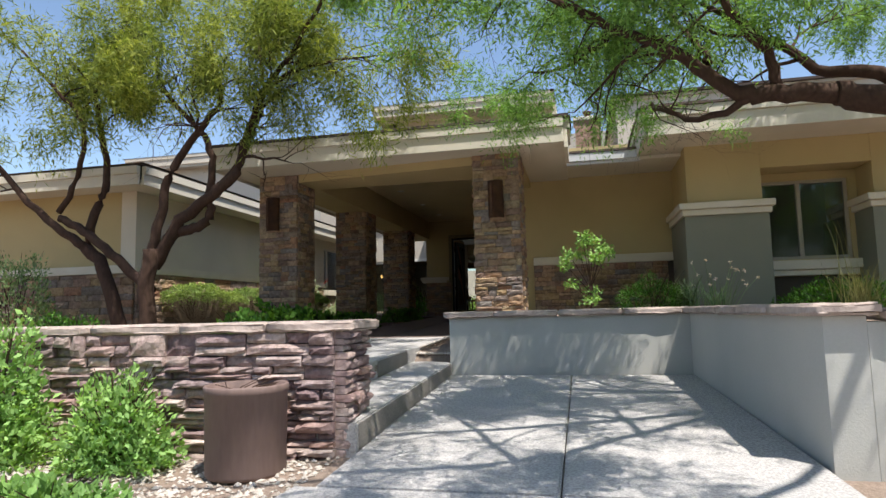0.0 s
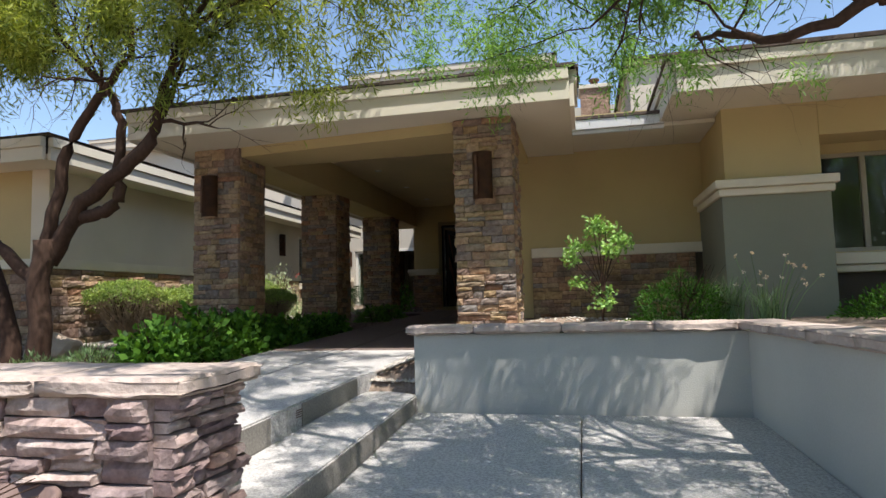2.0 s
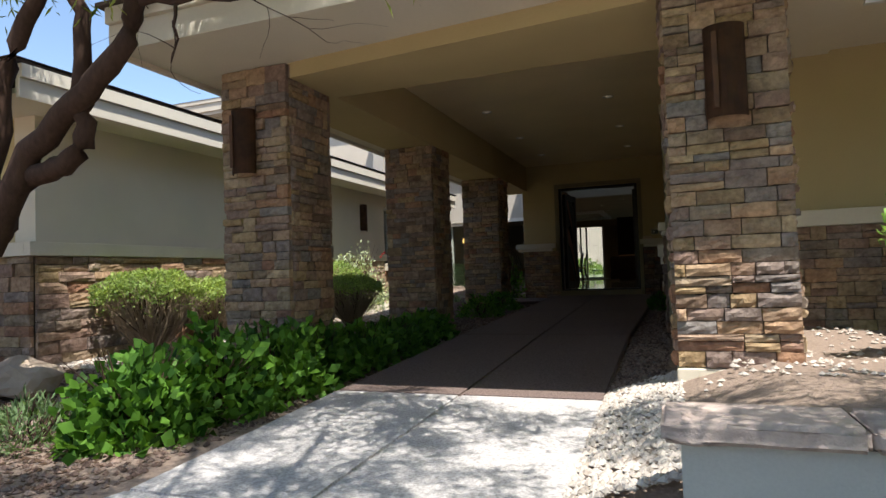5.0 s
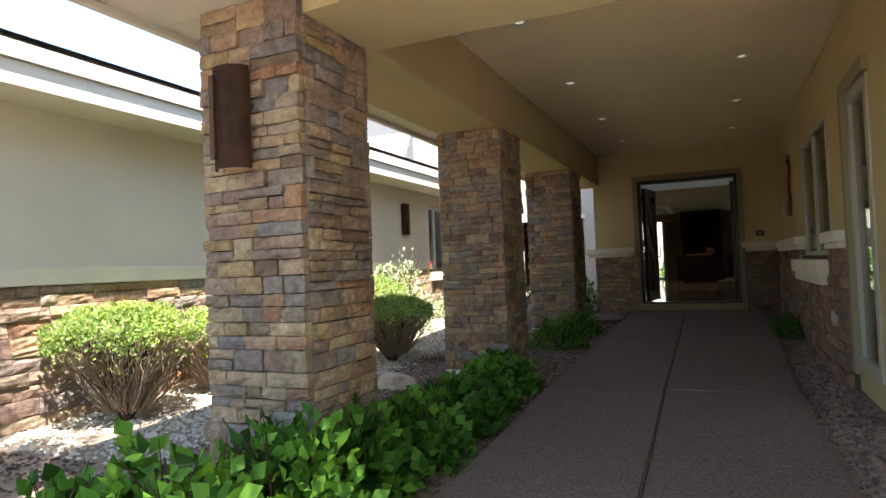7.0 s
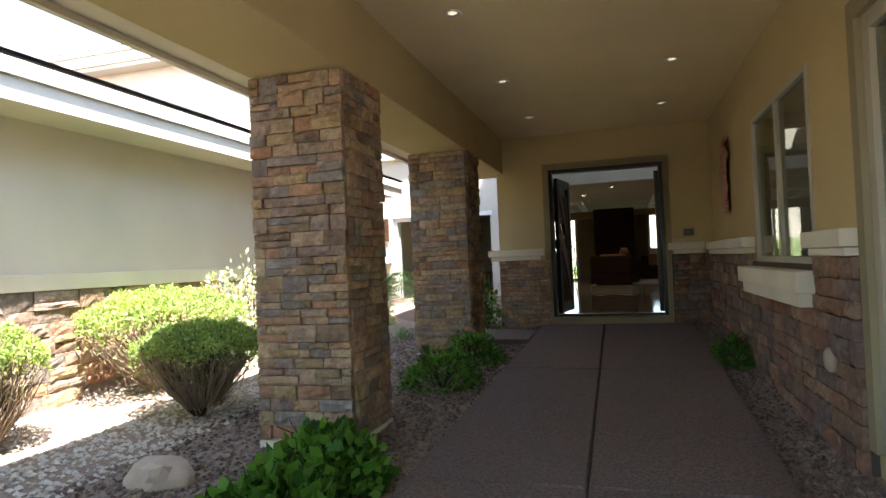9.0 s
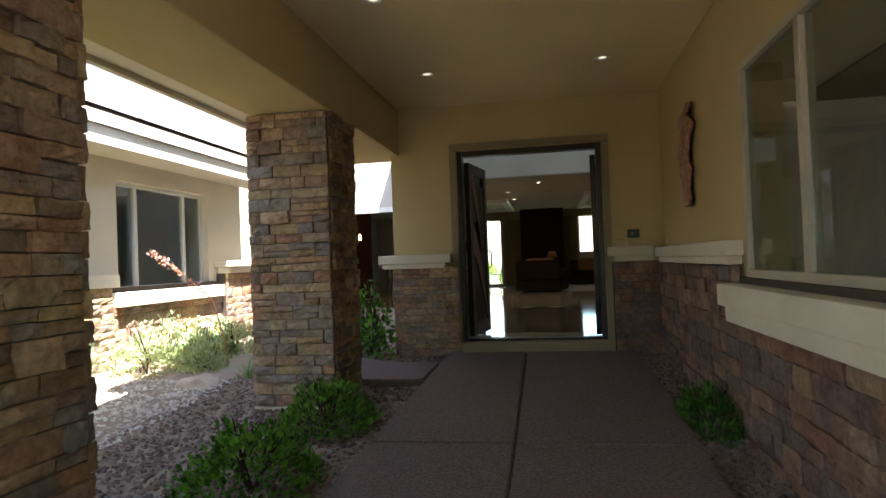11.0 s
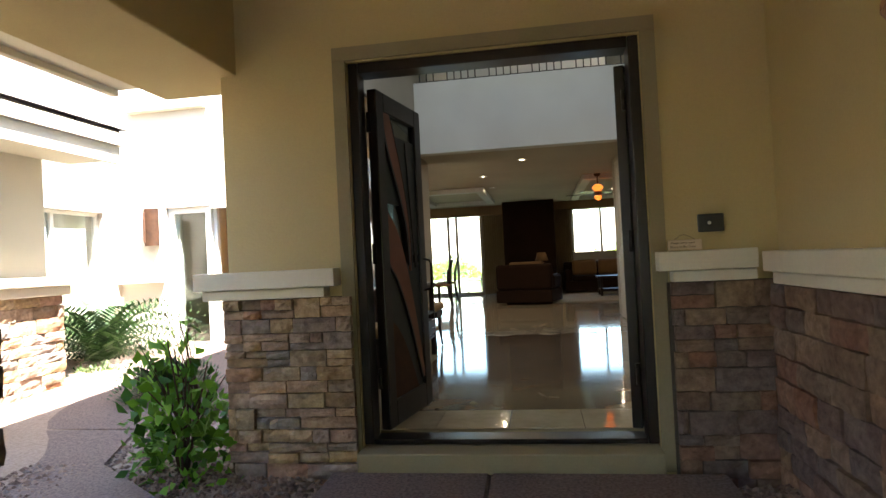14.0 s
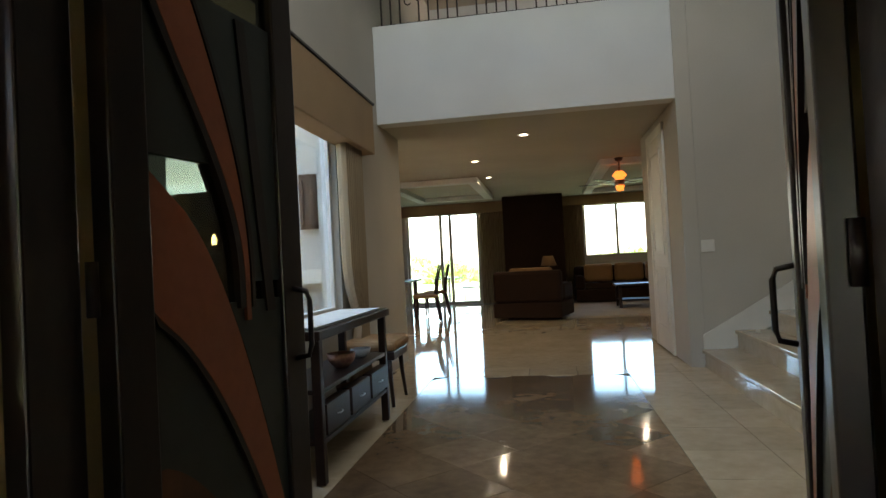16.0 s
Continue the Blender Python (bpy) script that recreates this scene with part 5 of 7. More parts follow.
def flowers(parent_base, n, spread, z0, z1, material, seed, name, label):
    rng = np.random.default_rng(seed)
    t = thing(name, label, "flower", parent_base)
    bm = bmesh.new()
    C = []
    for k in range(n):
        p = Vector((rng.uniform(-spread, spread), rng.uniform(-0.2, 0.2), rng.uniform(z0, z1)))
        add_tube(bm, [(p.x * 0.4, p.y * 0.4, 0), (p.x * 0.7, p.y * 0.7, p.z * 0.6), p], [0.004, 0.003, 0.002], 4, cap=False)
        C += [p] * 7
    part("flower_stalk", bm, M_LEAF_E, t)
    C = np.array(C)
    leaves("blossom", C, rng.normal(0, 1, C.shape), 0.035, 0.022, material, t, rng, 0, 0.4)
    return t


flowers((1.75, 9.0, 0.63), 16, 0.55, 0.35, 0.75, M_PETAL, 5, "gaura_flowers", "wiry stems with small pale pink flowers")
M_RED = leaf_material("red petal", (0.35, 0.03, 0.04), (0.5, 0.05, 0.06), 0.2)
flowers((-6.6, 15.2, 0.42), 3, 0.3, 1.05, 1.25, M_RED, 6, "rose_blooms", "red rose blooms on thin stems")


def grass_clump(base, n, height, seed, label, width=0.012, material=None, lean=0.35):
    rng = np.random.default_rng(seed)
    verts, faces = [], []
    for k in range(n):
        a = rng.uniform(0, math.tau)
        ln, h = rng.uniform(0.1, lean), height * rng.uniform(0.6, 1.1)
        sd = Vector((-math.sin(a), math.cos(a), 0)) * width / 2
        o = Vector((rng.normal(0, 0.05), rng.normal(0, 0.05), 0))
        i = len(verts)
        for s in (0, 0.35, 0.7, 1.0):
            p = o + Vector((math.cos(a), math.sin(a), 0)) * ln * s * s + Vector((0, 0, h * (s - 0.25 * s * s)))
            w = sd * (1 - 0.85 * s)
            verts += [tuple(p - w), tuple(p + w)]
        for j in range(3):
            faces.append((i + 2 * j, i + 2 * j + 1, i + 2 * j + 3, i + 2 * j + 2))
    t = thing("grass_clump", label, "ornamental grass", base)
    quick_mesh("blade_tuft", verts, faces, material or M_LEAF_E, t)
    return t


grass_clump((1.45, 9.15, 0.62), 130, 0.62, 1, "strappy green grass clump in the raised planter")
grass_clump((1.75, 8.9, 0.62), 90, 0.5, 2, "strappy green grass clump in the raised planter")
grass_clump((2.15, 5.5, 0.58), 170, 0.55, 3, "dry pale grass clump behind the planter wall", 0.007, M_LAWN)
grass_clump((2.05, 5.55, 0.58), 8, 1.05, 4, "tall dry flower stalks behind the planter wall", 0.012, M_LAWN, 0.12)
grass_clump((-5.75, 16.9, 0.5), 90, 0.42, 5, "dark strappy grass clump at the foot of a porch column")
grass_clump((-7.2, 16.3, 0.5), 60, 0.75, 6, "thin arching grass clump in the sun beside the window", 0.012, None, 0.6)
for k, (x, y, s) in enumerate(((-7.0, 17.0, 1.0), (-6.75, 17.6, 0.9), (-7.15, 17.75, 1.05), (-6.6, 18.2, 0.85), (-7.1, 18.5, 0.95), (-6.45, 17.2, 0.7))):
    shrub("grey_shrub", "sunlit pale grey-green shrub with upright leafy stems", (x, y, 0.45), (0.38 * s, 0.38 * s, 0.72 * s), 2000, (0.055, 0.02), M_LEAF_G, 70 + k, jitter=0.8)


def flower_stalk():
    t = thing("red_yucca", "leaning flower stalk with pink blossoms over the grey shrubs", "flower", (-6.55, 17.35, 0.45))
    bm = bmesh.new()
    pts = [Vector(p) - Vector((-6.55, 17.35, 0.45)) for p in ((-6.3, 17.5, 0.45), (-6.32, 17.42, 0.9), (-6.38, 17.3, 1.35), (-6.57, 17.0, 1.67), (-6.83, 16.9, 1.89))]
    add_tube(bm, pts, [0.008, 0.007, 0.006, 0.004, 0.002], 6)
    part("stalk", bm, M_PINK, t)
    rng = np.random.default_rng(8)
    C = []
    for k in range(90):
        s = rng.uniform(0.25, 2.0)
        i = min(int(s), 1)
        p = pts[2 + i].lerp(pts[3 + i], s - i)
        C.append(np.array(p) + rng.normal(0, 0.016, 3))
    leaves("blossom", np.array(C), rng.normal(0, 1, (90, 3)), 0.035, 0.018, M_PINK, t, rng, 0, 0.2)


flower_stalk()


def path_light(x, y, z):
    t = thing("garden_light", "mushroom-topped pale metal garden light among the shrubs", "garden light", (x, y, z))
    bm = bmesh.new()
    add_lathe(bm, 0, 0, [(0.012, 0), (0.012, 0.5), (0.0, 0.5)], 8)
    part("stem", bm, M_STEEL, t)
    bm = bmesh.new()
    add_lathe(bm, 0, 0, [(0.0, 0.50), (0.10, 0.50), (0.105, 0.51), (0.06, 0.545), (0.0, 0.565)], 16)
    part("cap", bm, M_WHITE, t)


path_light(-6.85, 17.95, 0.50)


def sapling():
    rng = np.random.default_rng(9)
    t = thing("nandina_shrub", "slender upright young shrub with bright leaf tufts on bare canes", "shrub", (0.08, 9.35, 0.62))
    bm = bmesh.new()
    C, W = [], []
    tips = [(0.02, 0, 1.38), (-0.12, 0.05, 1.05), (0.30, 0, 1.12), (0.42, 0.05, 1.08), (0.16, -0.05, 0.98), (-0.40, 0, 0.88), (-0.33, 0, 1.06), (-0.30, 0.05, 0.55), (0.05, 0.05, 0.42), (0.06, -0.08, 0.25), (-0.05, 0.0, 1.25), (0.14, 0.0, 1.28), (0.24, 0.1, 0.95)]
    for x, y, z in tips:
        x, z = x * 0.75, z * 0.84
        add_tube(bm, [(0.02, 0, 0), (0.03 + x * 0.12, 0, z * 0.5), (x, y, z)], [0.011, 0.008, 0.003], 6, cap=False)
        n = 80
        c = np.array([x, y, z]) + rng.normal(0, 1, (n, 3)) * np.array([0.055, 0.05, 0.035])
        C.append(c)
        W.append(rng.normal(0, 1, (n, 3)) + np.array([0, 0, 0.2]))
    part("cane", bm, M_BARK, t)
    leaves("foliage", np.concatenate(C), np.concatenate(W), 0.06, 0.032, M_LEAF_H, t, rng, 0, 0.2)


sapling()


def cycad(base, label, n=38, length=1.08):
    rng = np.random.default_rng(4)
    t = thing("sago_palm", label, "palm", base)
    bm = bmesh.new()
    add_lathe(bm, 0, 0, [(0.12, -0.05), (0.14, 0.1), (0.12, 0.22), (0.06, 0.27), (0, 0.28)], 12)
    part("trunk", bm, M_BARK, t)
    verts, faces = [], []
    for k in range(n):
        a = k * 2.399
        tilt = 0.25 + 1.0 * (k / n)
        prev = None
        for s in np.linspace(0.08, 1, 22):
            r = length * s
            el = math.pi / 2 - tilt - 0.75 * s * s
            p = Vector((math.cos(a) * r * math.cos(el), math.sin(a) * r * math.cos(el), 0.22 + r * math.sin(el) * 0.9 + 0.0))
            side = Vector((-math.sin(a), math.cos(a), 0))
            fwd = Vector((math.cos(a) * math.cos(el), math.sin(a) * math.cos(el), math.sin(el)))
            L = 0.19 * math.sin(math.pi * min(s * 0.9 + 0.08, 1)) + 0.02
            for sg in (-1, 1):
                w = (side * sg + fwd * 0.5 + Vector((0, 0, 0.25))).normalized()
                i = len(verts)
                verts += [tuple(p), tuple(p + w * L * 0.5 + fwd * 0.015), tuple(p + w * L), tuple(p + w * L * 0.5 - fwd * 0.015)]
                faces.append((i, i + 1, i + 2, i + 3))
    quick_mesh("fronds", verts, faces, M_LEAF_F, t)
    return t


cycad((-8.0, 21.5, 0.5), "dark green sago palm in the sunny courtyard bed", 80, 1.35)
cycad((-6.1, 19.9, 0.45), "small sago palm at the edge of the courtyard walk", 22, 0.5)

# ---- pot, rocks, pebbles ----
pot = thing("clay_pot", "large plain brown clay pot with dry twigs standing on gravel", "pot", (-2.13, 3.66, -0.27))
bm = bmesh.new()
add_lathe(bm, 0, 0, [(0.240, 0.0), (0.248, 0.02), (0.256, 0.50), (0.262, 0.505), (0.264, 0.545), (0.256, 0.555), (0.236, 0.548), (0.230, 0.36), (0.0, 0.35)], 40)
part("pot_body", bm, M_POT, pot)
bm = bmesh.new()
add_lathe(bm, 0, 0, [(0.228, 0.40), (0.22, 0.415), (0.1, 0.425), (0, 0.43)], 20)
part("soil", bm, M_SOIL, pot)
r = random.Random(8)
for k in range(9):
    a = r.uniform(0, 6.28)
    bm = bmesh.new()
    add_tube(bm, [(0.05 * math.cos(a), 0.05 * math.sin(a), 0.44), (0.12 * math.cos(a + 1), 0.12 * math.sin(a + 1), 0.52), (0.2 * math.cos(a), 0.2 * math.sin(a), 0.54 + r.uniform(0, 0.06))], [0.006, 0.005, 0.002], 5)
    part("twig", bm, M_BARK, pot)


def boulder(at, size, seed, label):
    bm = bmesh.new()
    bmesh.ops.create_icosphere(bm, subdivisions=3, radius=1)
    for v in bm.verts:
        n = 1 + 0.28 * noise.noise(v.co * 1.4 + Vector((seed, 0, 0))) + 0.08 * noise.noise(v.co * 5)
        v.co = Vector((v.co.x * size[0], v.co.y * size[1], max(v.co.z, -0.4) * size[2])) * n
    ob = part("boulder", bm, M_ROCK)
    ob.location = at
    return tagged(ob, label, "rock")


boulder((-6.6, 8.45, 0.42), (0.34, 0.26, 0.20), 1, "angular tan boulder in the gravel bed")
boulder((-5.45, 11.9, 0.42), (0.22, 0.17, 0.14), 2, "small pale rock behind the hedge")
boulder((-6.1, 16.55, 0.54), (0.26, 0.20, 0.15), 3, "rough brown boulder in the sunny bed")
boulder((-4.35, 2.9, -0.30), (0.50, 0.30, 0.10), 4, "low flat tan rock on the gravel")
boulder((-5.75, 10.6, 0.42), (0.16, 0.14, 0.10), 5, "small pale rock in the gravel bed")


def pebbles(name, zones, size, material, seed, squash=0.6):
    rng = np.random.default_rng(seed)
    V, F, c = [], [], 0
    oct_v = np.array([(1, 0, 0), (0, 1, 0), (-1, 0, 0), (0, -1, 0), (0, 0, 1), (0, 0, -1)], float)
    oct_f = np.array([(0, 1, 4), (1, 2, 4), (2, 3, 4), (3, 0, 4), (1, 0, 5), (2, 1, 5), (3, 2, 5), (0, 3, 5)])
    for x0, x1, y0, y1, n in zones:
        for _ in range(n):
            x, y = rng.uniform(x0, x1), rng.uniform(y0, y1)
            s = size * rng.uniform(0.5, 1.5)
            a = rng.uniform(0, math.tau)
            k = oct_v * np.array([s, s * rng.uniform(0.6, 1), s * squash]) * rng.uniform(0.75, 1.25, (6, 1))
            k = np.stack([k[:, 0] * math.cos(a) - k[:, 1] * math.sin(a), k[:, 0] * math.sin(a) + k[:, 1] * math.cos(a), k[:, 2]], 1)
            V.append(k + np.array([x, y, ground_z(x, y) + s * 0.25]))
            F.append(oct_f + c)
            c += 6
    return quick_mesh(name, np.concatenate(V).tolist(), np.concatenate(F).tolist(), material, kind="stuff")


def pebble_material(name, stops):
    m, nt, b = nodes_of(name)
    g = nt.nodes.new("ShaderNodeNewGeometry")
    nt.links.new(mix(nt, ramp(nt, g.outputs["Random Per Island"], stops), ramp(nt, noise_tex(nt, 90), [(0.3, (0.8,) * 3), (0.7, (1.15,) * 3)]), 1.0, "MULTIPLY"), b.inputs["Base Color"])
    b.inputs["Roughness"].default_value = 0.9
    return m


# Gravel colours darkened to stand in for shade under the porch.
M_PEB_SHADE = pebble_material("gravel stones", [(0, (0.07, 0.042, 0.03)), (0.4, (0.15, 0.095, 0.07)), (0.75, (0.26, 0.18, 0.135)), (1, (0.14, 0.115, 0.10))])
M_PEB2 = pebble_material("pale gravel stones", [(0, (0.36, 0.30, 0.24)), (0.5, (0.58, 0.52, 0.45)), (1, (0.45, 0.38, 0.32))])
pebbles("gravel_stones", [(-5.9, -4.0, 9.4, 18.2, 17000), (-1.99, -1.6, 9.2, 18.0, 6500), (-5.5, -4.0, 6.6, 9.4, 3000), (-5.6, -4.0, 17.5, 19.5, 2500), (-7.4, -5.0, 4.8, 9.4, 3000)], 0.017, M_PEB_SHADE, 1)
# Last zone: the same gravel painted pale for the sunlit side bed.
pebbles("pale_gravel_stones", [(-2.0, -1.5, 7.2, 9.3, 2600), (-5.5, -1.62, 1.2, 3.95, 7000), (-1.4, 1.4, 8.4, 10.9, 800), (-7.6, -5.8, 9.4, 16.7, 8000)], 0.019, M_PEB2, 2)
pebbles("mulch_chips", [(-7.5, -4.3, 5.0, 9.4, 4000)], 0.02, M_SOIL, 3, 0.3)


# ---- fixtures on the porch ----
def sconce(name, at, turn, label):
    """Half-round rusted sheet with a turned-in edge, 0.22 wide and 0.55 high, open above and below."""
    s = thing(name, label, "wall lamp", at)
    s.rotation_euler = (0, 0, radians(turn))
    bm = bmesh.new()
    n = 12
    rows = []
    for z in (0.0, 0.18, 0.36, 0.55):
        rows.append([bm.verts.new((0.115 * math.cos(math.pi * k / n), -0.085 * math.sin(math.pi * k / n), z)) for k in range(n + 1)])
    for a, b in zip(rows, rows[1:]):
        for k in range(n):
            bm.faces.new((a[k], a[k + 1], b[k + 1], b[k]))
    bmesh.ops.solidify(bm, geom=bm.faces[:], thickness=0.005)
    part("shade", bm, M_RUST, s)
    bm = bmesh.new()
    add_box(bm, -0.11, 0.0, 0.02, 0.11, 0.012, 0.53, 0.003)
    part("back_plate", bm, M_RUST, s)
    bm = bmesh.new()
    add_box(bm, -0.075, -0.10, 0.05, -0.045, -0.085, 0.50, 0.003)
    part("strap", bm, M_RUST, s)
    return s


sconce("wall_sconce", (-1.18, 8.905, 2.06), 0, "rusted half-round steel sconce on a stone porch column")
sconce("wall_sconce", (-4.92, 9.235, 2.10), 0, "rusted half-round steel sconce on a stone porch column")
sconce("wall_sconce", (-7.585, 16.4, 2.14), 90, "rusted half-round steel sconce on the taupe wing")
sconce("wall_sconce", (-5.10, 23.18, 2.24), 0, "rusted half-round steel sconce on the courtyard wall")
sconce("wall_sconce", (-8.42, 23.18, 2.20), 0, "rusted half-round steel sconce on the courtyard wall")


def downlight(x, y, z, name="recessed_light", watts=0):
    t = thing(name, "small round recessed ceiling light with a white trim ring", "ceiling light", (x, y, z), "recessed ceiling lights")
    bm = bmesh.new()
    add_lathe(bm, 0, 0, [(0.065, -0.001), (0.075, -0.006), (0.062, -0.012), (0.05, -0.008), (0.048, -0.002)], 24)
    part("trim_ring", bm, M_WHITE, t)
    bm = bmesh.new()
    add_lathe(bm, 0, 0, [(0.034, -0.003), (0.02, -0.006), (0.0, -0.007)], 20)
    part("lens", bm, M_BULB if watts else M_LENS, t)
    if watts:
        lamp("room_light", (x, y, z - 0.03), watts, 0.06)
    return t


for x, y in ((-3.92, 11.4), (-3.92, 13.3), (-3.90, 15.2), (-3.88, 16.95), (-2.25, 11.4), (-2.25, 13.3), (-2.25, 15.15), (-2.25, 16.93)):
    downlight(x, y, 3.47)
for x, y in ((-2.98, 24.6), (-3.75, 26.3), (-3.72, 28.2), (-6.2, 26.5), (-1.0, 30.2), (0.6, 28.8)):
    downlight(x, y, 3.30, watts=0.4)

# wall art: an abstract carved torso-like relief in red-brown wood
bm = bmesh.new()
prof = [(2.07, 16.78, 0.10), (2.12, 16.76, 0.12), (2.20, 16.80, 0.10), (2.28, 16.82, 0.15), (2.36, 16.80, 0.24), (2.43, 16.86, 0.18), (2.52, 16.90, 0.20), (2.60, 16.86, 0.21), (2.68, 16.76, 0.20), (2.73, 16.72, 0.27), (2.79, 16.80, 0.25), (2.84, 16.84, 0.17), (2.88, 16.68, 0.12), (2.92, 16.60, 0.05)]
rings = []
for z, yc, hw in prof:
    ring = []
    for k in range(12):
        a = math.tau * k / 12
        ring.append(bm.verts.new((-1.597 - 0.028 * math.sin(a), yc + hw * 0.95 * math.cos(a), z)))
    rings.append(ring)
for a, b in zip(rings, rings[1:]):
    for k in range(12):
        bm.faces.new((a[k], a[(k + 1) % 12], b[(k + 1) % 12], b[k]))
bm.faces.new(rings[0][::-1])
bm.faces.new(rings[-1])
bmesh.ops.subdivide_edges(bm, edges=bm.edges, cuts=2, use_grid_fill=True)
for v in bm.verts:
    v.co.x += 0.012 * noise.noise(v.co * 26)
    v.co.y += 0.012 * noise.noise(v.co * 17 + Vector((5, 0, 0)))
    v.co.x = min(v.co.x, -1.556)
M_ART = surface("weathered red wood relief", (0.13, 0.03, 0.016), (0.50, 0.27, 0.17), 0.45, 26, 5, bump_at=14, bump_dist=0.02, spread=0.2)
tagged(part("wall_sculpture", bm, M_ART), "red-brown carved wooden wall sculpture hung on khaki stucco", "sculpture")

bell = thing("doorbell_panel", "dark square doorbell panel with a round button on khaki stucco", "doorbell", (-1.88, 18.245, 1.90))
bm = bmesh.new()
add_box(bm, -0.065, -0.022, -0.047, 0.065, 0, 0.047, 0.006)
part("panel", bm, M_BLACK, bell)
bm = bmesh.new()
add_lathe(bm, 0, 0, [(0.009, 0), (0.009, 0.005), (0, 0.006)], 14)
bm.transform(Matrix.Translation((-0.01, -0.023, 0.0)) @ Matrix.Rotation(radians(90), 4, "X"))
part("button", bm, M_STEEL, bell)

sign = thing("wooden_sign", "small pale wooden plaque standing on the stone ledge", "sign", (-2.03, 18.17, 1.763))
bm = bmesh.new()
add_box(bm, -0.085, -0.008, 0, 0.085, 0.008, 0.055, 0.004)
M_PLAQ = surface("pale plaque wood", (0.60, 0.45, 0.30), (0.68, 0.53, 0.36), 0.7, 20, 3, bump_dist=0.001)
part("plaque", bm, M_PLAQ, sign)
for i, (txt, z) in enumerate((("Please leave your", 0.033), ("Shoes at the Door", 0.013))):
    cu = bpy.data.curves.new("lettering", "FONT")
    cu.body, cu.size, cu.extrude, cu.align_x = txt, 0.017, 0.0006, "CENTER"
    ob = new("lettering", cu)
    dg = bpy.context.evaluated_depsgraph_get()
    me = bpy.data.meshes.new_from_object(ob.evaluated_get(dg))
    bpy.data.objects.remove(ob)
    me.materials.append(M_SOFA)
    t = new("lettering", me)
    t.parent, t.rotation_euler, t.location = sign, (radians(90), 0, 0), (-0.01, -0.009, z)
bm = bmesh.new()
add_tube(bm, [(-0.05, 0.0, 0.055), (-0.02, 0.02, 0.075), (0.0, 0.03, 0.082), (0.02, 0.02, 0.075), (0.05, 0.0, 0.055)], 0.0012, 5)
part("wire", bm, M_IRON, sign)

vent = thing("dryer_vent", "round pale vent cover on the stone wainscot", "vent", (-1.63, 13.0, 0.95))
bm = bmesh.new()
add_lathe(bm, 0, 0, [(0.07, 0), (0.075, 0.02), (0.06, 0.04), (0.0, 0.045)], 20)
bm.transform(Matrix.Rotation(radians(-90), 4, "Y"))
part("cover", bm, M_ROCK, vent)

for y, z in ((5.9, 0.02), (6.75, 0.02)):
    g = thing("step_light", "small dark louvred light set in the step riser", "step light", (-2.03, y, z + 0.16))
    bm = bmesh.new()
    add_box(bm, -0.006, -0.06, -0.035, 0.004, 0.06, 0.035, 0.004)
    part("housing", bm, M_BLACK, g)
    for k in range(4):
        bm = bmesh.new()
        add_box(bm, -0.0, -0.05, -0.026 + k * 0.015, 0.010, 0.05, -0.02 + k * 0.015)
        part("louvre", bm, M_RUST, g)

# ---- foyer and living room ----
console = thing("console_table", "dark wood console table with a glass top and two shelves", "console table", (-4.14, 20.93, FZ + 0.006))


def cpart(nm, b, mat=None, parent=console, bevel=0.005):
    bm = bmesh.new()
    add_box(bm, *b, bevel)
    return part(nm, bm, mat or M_WOOD, parent)


for x in (-0.17, 0.13):
    for y in (-0.66, 0.62):
        cpart("leg", (x, y, 0, x + 0.05, y + 0.05, 0.74))
cpart("top_frame", (-0.19, -0.70, 0.742, 0.20, 0.71, 0.79))
cpart("glass_top", (-0.17, -0.68, 0.792, 0.18, 0.69, 0.798), M_GLASSTOP, bevel=0)
cpart("lower_shelf", (-0.165, -0.65, 0.20, 0.175, 0.66, 0.225))
cpart("middle_shelf", (-0.165, -0.65, 0.46, 0.175, 0.66, 0.485))
for k in range(3):
    d = cpart("drawer", (0.12, -0.60 + k * 0.42, 0.24, 0.184, -0.22 + k * 0.42, 0.40))
    bm = bmesh.new()
    add_tube(bm, [(0.186, -0.45 + k * 0.42, 0.32), (0.20, -0.43 + k * 0.42, 0.32), (0.20, -0.39 + k * 0.42, 0.32), (0.186, -0.37 + k * 0.42, 0.32)], 0.004, 6)
    part("handle", bm, M_STEEL, d)
bm = bmesh.new()
add_box(bm, -0.14, -0.62, 0, 0.15, 0.62, 0.004)
lace = part("table_runner", bm, M_LACE)
lace.location = (-4.14, 20.93, FZ + 0.8065)
tagged(lace, "white lace runner lying on a glass-topped console", "table runner")


def bowl(at, r, h, mat, name, label, cat):
    bm = bmesh.new()
    add_lathe(bm, 0, 0, [(r * 0.45, 0), (r * 0.9, h * 0.5), (r, h), (r * 0.93, h), (r * 0.8, h * 0.5), (0, h * 0.12)], 24)
    ob = part(name, bm, mat)
    ob.location = at
    return tagged(ob, label, cat)


bowl((-4.08, 20.95, FZ + 0.493), 0.09, 0.09, M_ART, "bowl", "small red-brown bowl on the console shelf", "bowl")
bowl((-4.08, 21.35, FZ + 0.493), 0.07, 0.06, M_STEEL, "bowl", "small pale bowl on the console shelf", "bowl")
bowl((-4.10, 21.2, FZ + 0.233), 0.11, 0.10, M_ART, "bowl", "brown pottery bowl on the lower console shelf", "bowl")


